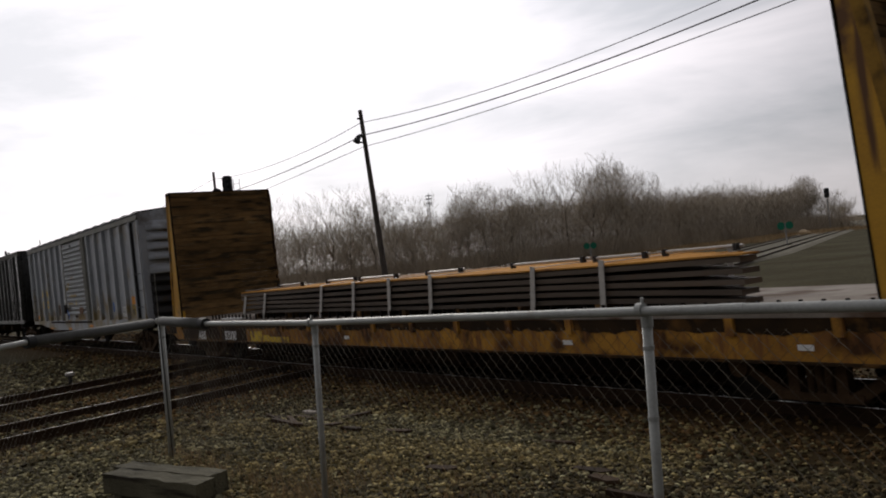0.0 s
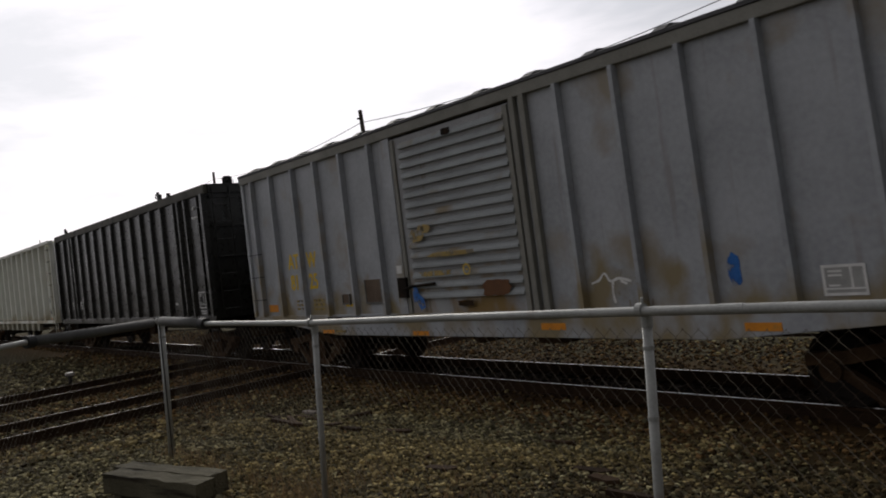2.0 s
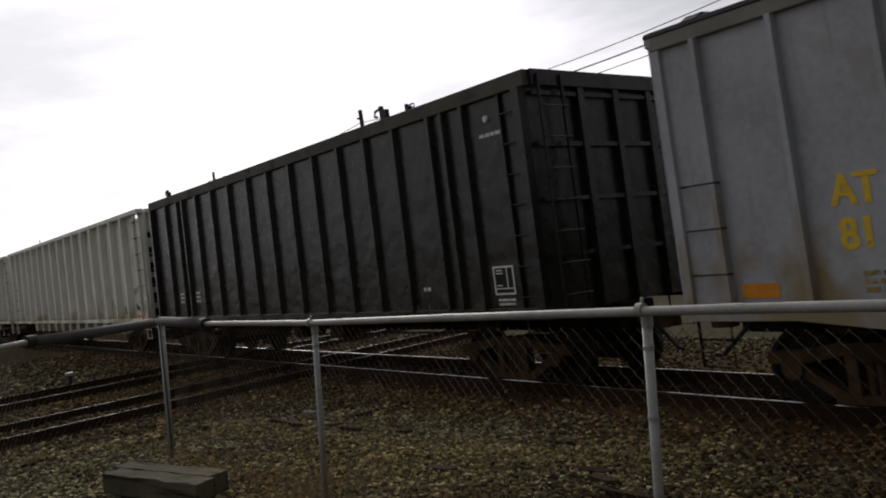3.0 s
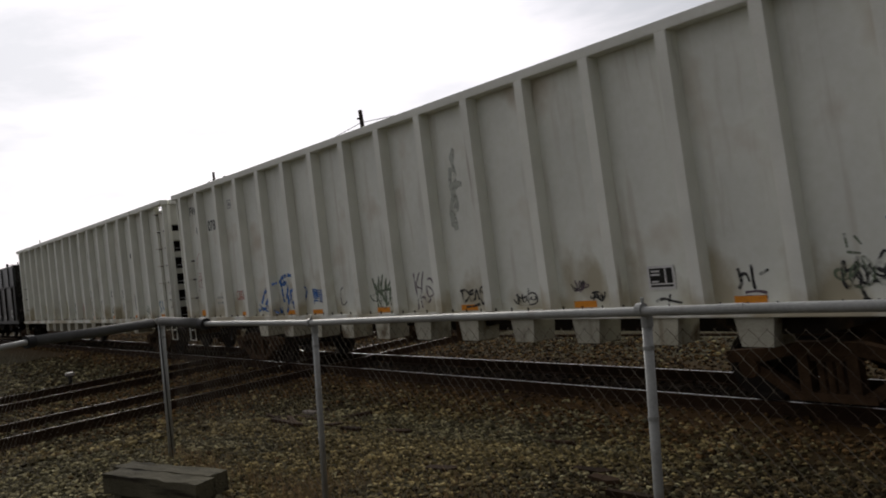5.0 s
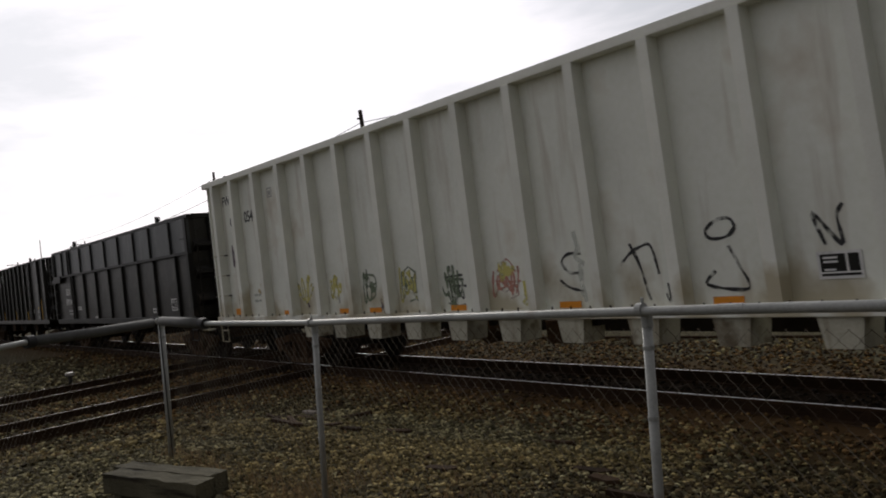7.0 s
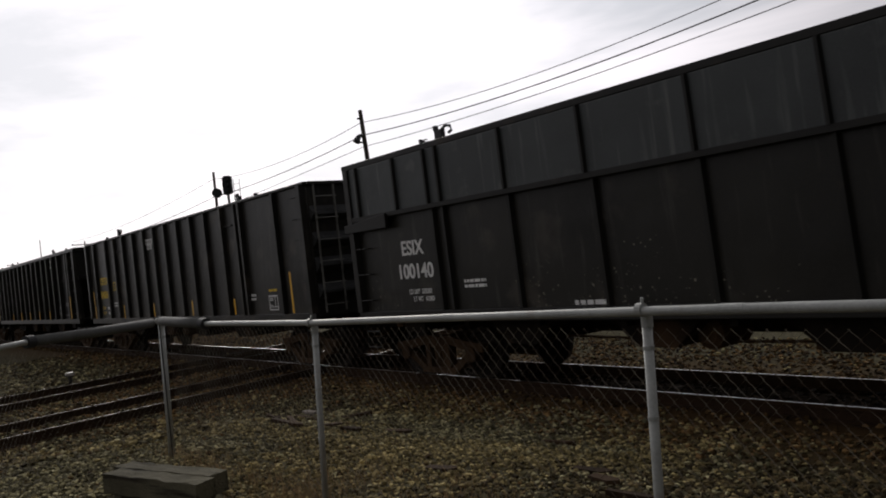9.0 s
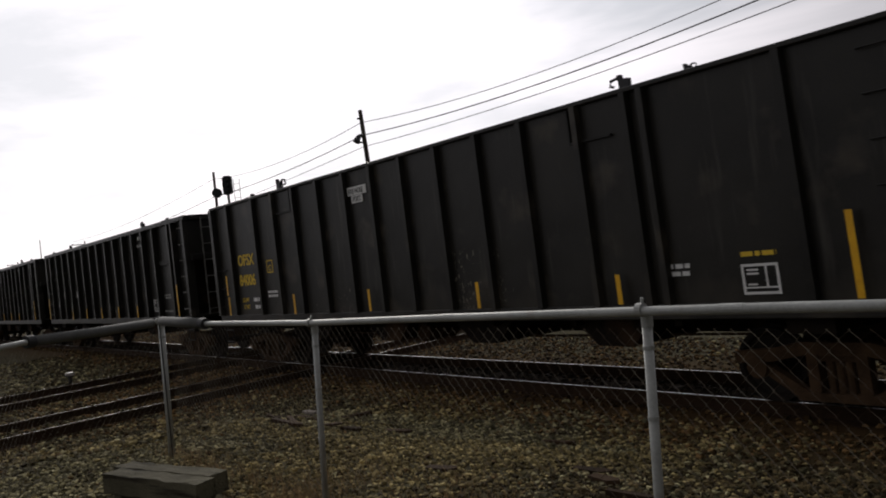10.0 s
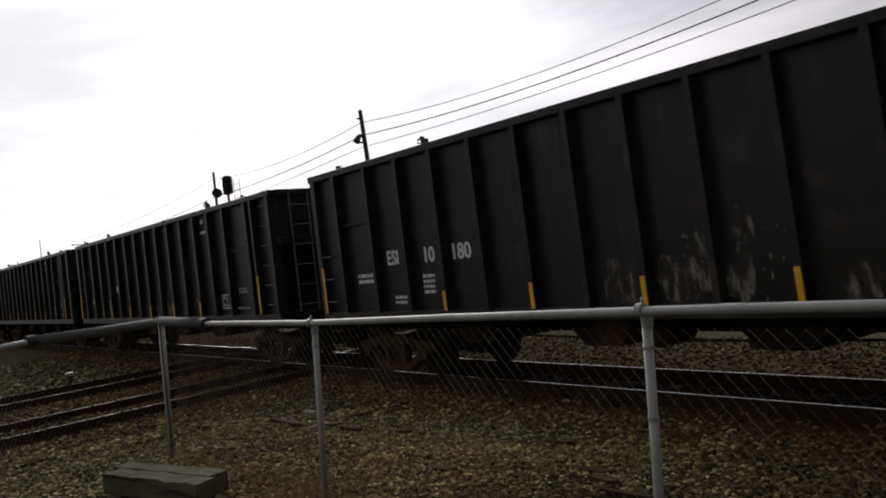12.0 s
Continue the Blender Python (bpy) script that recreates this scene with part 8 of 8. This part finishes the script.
def woods():
    rnd = random.Random(8)
    rng = np.random.default_rng(12)
    made = []
    for i, (h, sp, lb) in enumerate(((10.5, 0.75, 2), (9.0, 0.85, 3), (12.0, 0.50, 2), (8.0, 0.9, 3), (11.0, 0.7, 3))):
        thick, thin = branch_set(40 + i, h, sp, lb)
        t = thing("tree", "bare grey-brown winter tree at the edge of the woods", "tree", "bare trees of the woods", at=(-500, 500, -0.3))
        part("trunk", sticks_mesh("trunk", thick, 6, "bark", 0.02), "", t)
        part("crown", sticks_mesh("crown", thin, 3, "twig", 0.012), "", t)
        made.append((t, max(q.z for _, q, _, _ in thin)))
    # along the edge: place (y), height of the top, half width of the crown, slim or bushy
    edge = ((27, 10.6, 2.6, 1), (30.5, 11.2, 2.5, 0), (34.5, 11.0, 2.6, 1), (38, 11.4, 2.2, 0), (41, 10.6, 2.2, 1), (43.6, 11.9, 2.0, 1), (46.5, 11.2, 2.0, 0), (49.5, 10.6, 2.0, 1),
            (56.8, 9.6, 2.0, 1), (59.8, 11.2, 2.4, 1), (62.8, 12.2, 2.8, 1), (65.6, 11.1, 2.4, 1), (68, 9.6, 2.0, 1), (71.5, 13.8, 0.9, 0), (73.6, 14.0, 0.9, 0), (76.0, 14.2, 1.0, 0),
            (80.5, 12.8, 2.0, 1), (83.4, 14.0, 2.2, 1), (86.3, 15.2, 2.6, 1), (89.4, 14.8, 2.4, 1), (92.4, 12.8, 1.6, 1), (98, 12.6, 1.3, 0), (102, 9.9, 2.4, 1), (107, 9.4, 2.6, 1), (112, 9.9, 2.4, 1),
            (117, 11.0, 1.7, 0), (121, 9.8, 2.4, 1), (125.6, 10.3, 2.0, 0), (130, 8.6, 2.4, 1), (136, 9.0, 2.6, 1), (140, 10.9, 2.8, 1), (143, 10.8, 2.2, 1))
    first = set()

    def plant(x, y, top, kinds):
        i = rnd.choice(kinds)
        m = pose(x, y, -0.3, 0, 0, rnd.uniform(0, 360))
        t, h = made[i]
        if i not in first:
            first.add(i)
            t.matrix_basis = m
        else:
            t = copy_thing(t, m)
        f = (top + 0.3) / h
        t.scale = (f, f, f)

    fuzz = []
    for y, top, wide, bushy in edge:
        x = -84 + rnd.uniform(-1.5, 1.5)
        plant(x, y, top, (1, 3, 4) if bushy else (0, 2))
        n = int(330 * wide * (2.0 if bushy else 0.6) * (0.25 if y < 52 else 0.9))
        u = rng.normal(0, 1, (n, 3))
        u *= (rng.uniform(0.25, 1, n) ** 0.5 / np.linalg.norm(u, axis=1))[:, None]
        fuzz.append(np.array([x, y, top * 0.63]) + u * np.array([wide, wide, top * 0.30]))
    for _ in range(70):
        plant(-90 - rnd.uniform(0, 34), rnd.uniform(20, 128), rnd.uniform(5.5, 8.5), (0, 1, 2, 3, 4))
    for _ in range(14):
        plant(-100 - rnd.uniform(0, 120), rnd.uniform(150, 330), rnd.uniform(6, 9), (0, 1, 3, 4))
    for _ in range(16):
        y = rnd.uniform(200, 320)
        plant(-(y + 9) * rnd.uniform(0.43, 0.478), y, rnd.uniform(8.0, 10.5), (1, 3, 4))
    for _ in range(11):
        y = rnd.uniform(165, 215)
        plant(-(y + 9) * rnd.uniform(0.506, 0.532), y, rnd.uniform(5.5, 7.5), (1, 3, 4))
    blades("twigs", "hazy fine twigs in the crowns of the bare trees", np.concatenate(fuzz), "twig", 0.4, 1.1, 18, 0.014, 1.1)
    # the brown mass of twigs and shoots under the crowns
    n = 150000
    y = 20 + 125 * rng.beta(1.35, 1.0, n)
    x = -79 - rng.uniform(0, 20, n) + 1.6 * np.sin(y * 0.31)
    tops = np.interp(y, (18, 52, 54, 60, 78, 98, 103, 128, 150), (6.8, 6.8, 5.6, 7.2, 8.2, 8.2, 7.4, 7.2, 6.6)) + 0.5 * np.sin(y * 0.47) + 0.4 * np.sin(y * 1.13 + 2) + rng.normal(0, 0.45, n)
    z = -0.3 + rng.uniform(0, 1, n) ** 0.85 * np.maximum(tops, 2.0)
    blades("twigs", "fine grey-brown twigs of the leafless woods", np.stack([x, y, z], 1), "twig", 0.4, 1.3, 19, 0.026, 1.3)
    n = 40000
    y = rng.uniform(18, 145, n)
    x = -77 - rng.gamma(1.6, 5.0, n) + 1.6 * np.sin(y * 0.31) + 1.2 * np.sin(y * 0.83)
    blades("thicket", "dense brown leafless thicket along the edge of the woods", np.stack([x, y, np.full(n, -0.3)], 1), "brush", 1.0, 3.6, 13, 0.03, 0.7)
    n = 20000
    y = rng.uniform(20, 130, n)
    x = -62 - rng.uniform(0, 1, n) ** 0.7 * 20 + 2.0 * np.sin(y * 0.23)
    blades("dry_grass", "strip of dry tan grass before the woods", np.stack([x, y, np.full(n, -0.3)], 1), "grass", 0.2, 0.8, 15, 0.05, 0.6)
    # far side of the curve
    n = 6000
    y = rng.uniform(200, 330, n)
    x = -(y + 9) * rng.uniform(0.36, 0.478, n)
    blades("thicket", "far brown thicket beyond the curve", np.stack([x, y, np.full(n, -0.3)], 1), "brush", 1.5, 5.0, 16, 0.09, 0.5)
    n = 5000
    y = rng.uniform(150, 330, n)
    x = -100 - (y - 150) * 0.35 - rng.uniform(0, 60, n)
    blades("thicket", "far brown thicket beside the curve", np.stack([x, y, np.full(n, -0.3)], 1), "brush", 1.5, 5.0, 17, 0.09, 0.5)


woods()
# ---- ties and loose stones ----
def ties():
    bm = bm_new()
    prism(bm, [(-0.11, 0.0), (-0.10, 0.012), (0.10, 0.012), (0.11, 0.0), (0.11, -0.16), (-0.11, -0.16)], "y", -1.3, 1.3)
    me = mesh_of("tie", bm, "tie")
    rnd = random.Random(3)
    for k in range(96):
        x = -46 + 0.54 * k
        if -23.0 < x < -14.6:
            continue
        o = part("tie", me, "", MAIN)
        o.location, o.rotation_euler = (x + rnd.uniform(-0.03, 0.03), rnd.uniform(-0.06, 0.06), -0.185), (0, 0, rnd.uniform(-0.02, 0.02))
    for t, line in zip(CROSS, CROSS_LINES):
        for k in range(84):
            y = -13 + 0.54 * k
            if abs(y) < 1.5:
                continue
            x = float(np.interp(y, [v for _, v in line], [u for u, _ in line]))
            slope = float(np.interp(y + 0.5, [v for _, v in line], [u for u, _ in line])) - x
            o = part("tie", me, "", t)
            o.location, o.rotation_euler = (x + rnd.uniform(-0.05, 0.05), y, -0.190), (0, 0, math.pi / 2 - math.atan2(slope, 0.5) + rnd.uniform(-0.02, 0.02))
    # crossing timbers inside the diamond
    bm = bm_new()
    prism(bm, [(-0.14, 0.0), (-0.12, 0.02), (0.12, 0.02), (0.14, 0.0), (0.14, -0.15), (-0.14, -0.15)], "y", -1.5, 1.5)
    me = mesh_of("crossing_timber", bm, "tie")
    for k in range(14):
        o = part("crossing_timber", me, "", MAIN)
        o.location = (-22.7 + 0.57 * k, 0, -0.197)


ties()


def stones():
    """Ballast: loose crushed stones, denser and finer drawn near the viewer."""
    rng = np.random.default_rng(21)
    g_ = (1 + 5 ** 0.5) / 2
    ico = np.array([(-1, g_, 0), (1, g_, 0), (-1, -g_, 0), (1, -g_, 0), (0, -1, g_), (0, 1, g_), (0, -1, -g_), (0, 1, -g_), (g_, 0, -1), (g_, 0, 1), (-g_, 0, -1), (-g_, 0, 1)], float) / 1.902
    tri = np.array([(0, 11, 5), (0, 5, 1), (0, 1, 7), (0, 7, 10), (0, 10, 11), (1, 5, 9), (5, 11, 4), (11, 10, 2), (10, 7, 6), (7, 1, 8), (3, 9, 4), (3, 4, 2), (3, 2, 6), (3, 6, 8), (3, 8, 9), (4, 9, 5), (2, 4, 11), (6, 2, 10), (8, 6, 7), (9, 8, 1)])
    fields = (("gravel", (1.5, 6.0, -9.0, -1.4), 150, 0.016, 0.036), ("gravel", (-9.0, 6.0, -12.5, -8.4), 150, 0.016, 0.036), ("gravel", (-9.0, 1.5, -8.4, -3.6), 720, 0.012, 0.030), ("gravel", (-14.0, 2.0, -3.6, -1.45), 360, 0.017, 0.038), ("gravel", (-14.2, -9.0, -9.0, -1.4), 270, 0.019, 0.045),
              ("gravel", (-46.0, 4.0, 1.4, 5.0), 120, 0.022, 0.042), ("gravel", (-34.0, -21.0, -9.0, -1.4), 60, 0.03, 0.06), ("gravel", (-46.0, 3.0, -1.4, 1.4), 70, 0.022, 0.045), ("gravel", (-21.0, -14.2, -9.5, -1.4), 130, 0.022, 0.045))
    for name, (x0, x1, y0, y1), per, r0, r1 in fields:
        n = int((x1 - x0) * (y1 - y0) * per)
        x, y = rng.uniform(x0, x1, n), rng.uniform(y0, y1, n)
        keep = np.ones(n, bool)
        for t in (-0.7525, 0.7525):
            keep &= np.abs(y - t) > 0.085
            for line in CROSS_LINES:
                keep &= np.abs(x - np.interp(y, [v for _, v in line], [u for u, _ in line]) - t * 1.035) > 0.09
        keep &= ~((np.abs(x + 6.2) < 0.72) & (np.abs(y + 7.38) < 0.42))
        x, y = x[keep], y[keep]
        n = len(x)
        r = r0 + (r1 - r0) * rng.beta(1.3, 3.0, n)
        z = np.array([ground_z(a, b) for a, b in zip(x, y)])
        v = ico[None] * (1 + rng.uniform(-0.50, 0.42, (n, 12, 1)))
        v = v * np.stack([rng.uniform(0.85, 1.55, n), rng.uniform(0.6, 1.1, n), rng.uniform(0.45, 0.90, n)], 1)[:, None]
        a, b = rng.uniform(0, 2 * np.pi, n), rng.uniform(-0.5, 0.5, n)
        ca, sa, cb, sb = np.cos(a)[:, None], np.sin(a)[:, None], np.cos(b)[:, None], np.sin(b)[:, None]
        X, Y, Z = v[..., 0], v[..., 1] * cb - v[..., 2] * sb, v[..., 1] * sb + v[..., 2] * cb
        P = np.stack([X * ca - Y * sa, X * sa + Y * ca, Z], -1) * r[:, None, None]
        P += np.stack([x, y, z + r * rng.uniform(0.05, 0.95, n)], 1)[:, None]
        me = bpy.data.meshes.new(name)
        nv, nf = n * 12, n * 20
        me.vertices.add(nv)
        me.vertices.foreach_set("co", P.reshape(-1).astype(np.float32))
        loops = (tri[None] + 12 * np.arange(n)[:, None, None]).reshape(-1).astype(np.int32)
        me.loops.add(nf * 3)
        me.loops.foreach_set("vertex_index", loops)
        me.polygons.add(nf)
        me.polygons.foreach_set("loop_start", np.arange(0, nf * 3, 3, dtype=np.int32))
        # rust dust by rails and crossing; between rails oil, with shade in the colour
        near = np.clip((np.where(y > 0, 5.5, 3.0) - np.abs(y)) / 1.7, 0, 1)
        near = np.maximum(near, np.clip((x + 22.5) / 2.5, 0, 1) * np.clip((-12.6 - x) / 2.0, 0, 1) * np.clip((8.0 - np.abs(y)) / 4.0, 0, 1))
        patch = np.array([noise.noise((a * 0.45, b * 0.45, 8.0)) + 0.5 * noise.noise((a * 1.3, b * 1.3, 2.0)) for a, b in zip(x, y)])
        slot = np.where(rng.uniform(0, 1, n) < np.clip(0.45 + 2.2 * patch, 0.05, 0.95), 3, 0).astype(np.int32)
        slot[(x < -21) & (y < -2)] = 3
        # darker stones at the near end and by the crossing: lens vignetting in the colour
        slot[rng.uniform(0, 1, n) < 0.85 * np.clip((x + 5.4) / 2.0, 0, 1) + 0.5 * np.clip((-8.5 - x) / 3.0, 0, 1)] = 4
        slot[rng.uniform(0, 1, n) < 0.02 + near * 0.85] = 1
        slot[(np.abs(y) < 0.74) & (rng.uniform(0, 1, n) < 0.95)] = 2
        # a fifth of the stones beyond the track are darkened too
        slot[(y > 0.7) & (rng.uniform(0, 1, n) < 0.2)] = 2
        me.polygons.foreach_set("material_index", np.repeat(slot, 20))
        me.update(calc_edges=True)
        me.shade_flat()
        for kind_ in ("ballast", "rust_ballast", "oil_shade_ballast", "grey_ballast", "vignette_ballast"):
            me.materials.append(MAT[kind_])
        tagged(new(name, me), "crushed grey-brown ballast stones", "gravel", kind="stuff")


stones()
# ---- what moves ----
def motions():
    times = [2.0 * k for k in range(7)]
    for thing_, x in CARS + LOADS:
        thing_.scale.x = LENGTHEN
        walk(thing_, [(t, pose(LENGTHEN * x + 0.096 + gone(t), 0, 0)) for t in times])
    turn = [(k / FPS, gone(k / FPS) / WHEEL_R) for k in range(12 * FPS + 1)]
    for w, dx in WHEELSETS:
        walk(w, [(t, Matrix.Translation((dx, 0, WHEEL_R)) @ Matrix.Rotation(a, 4, "Y")) for t, a in turn])


motions()
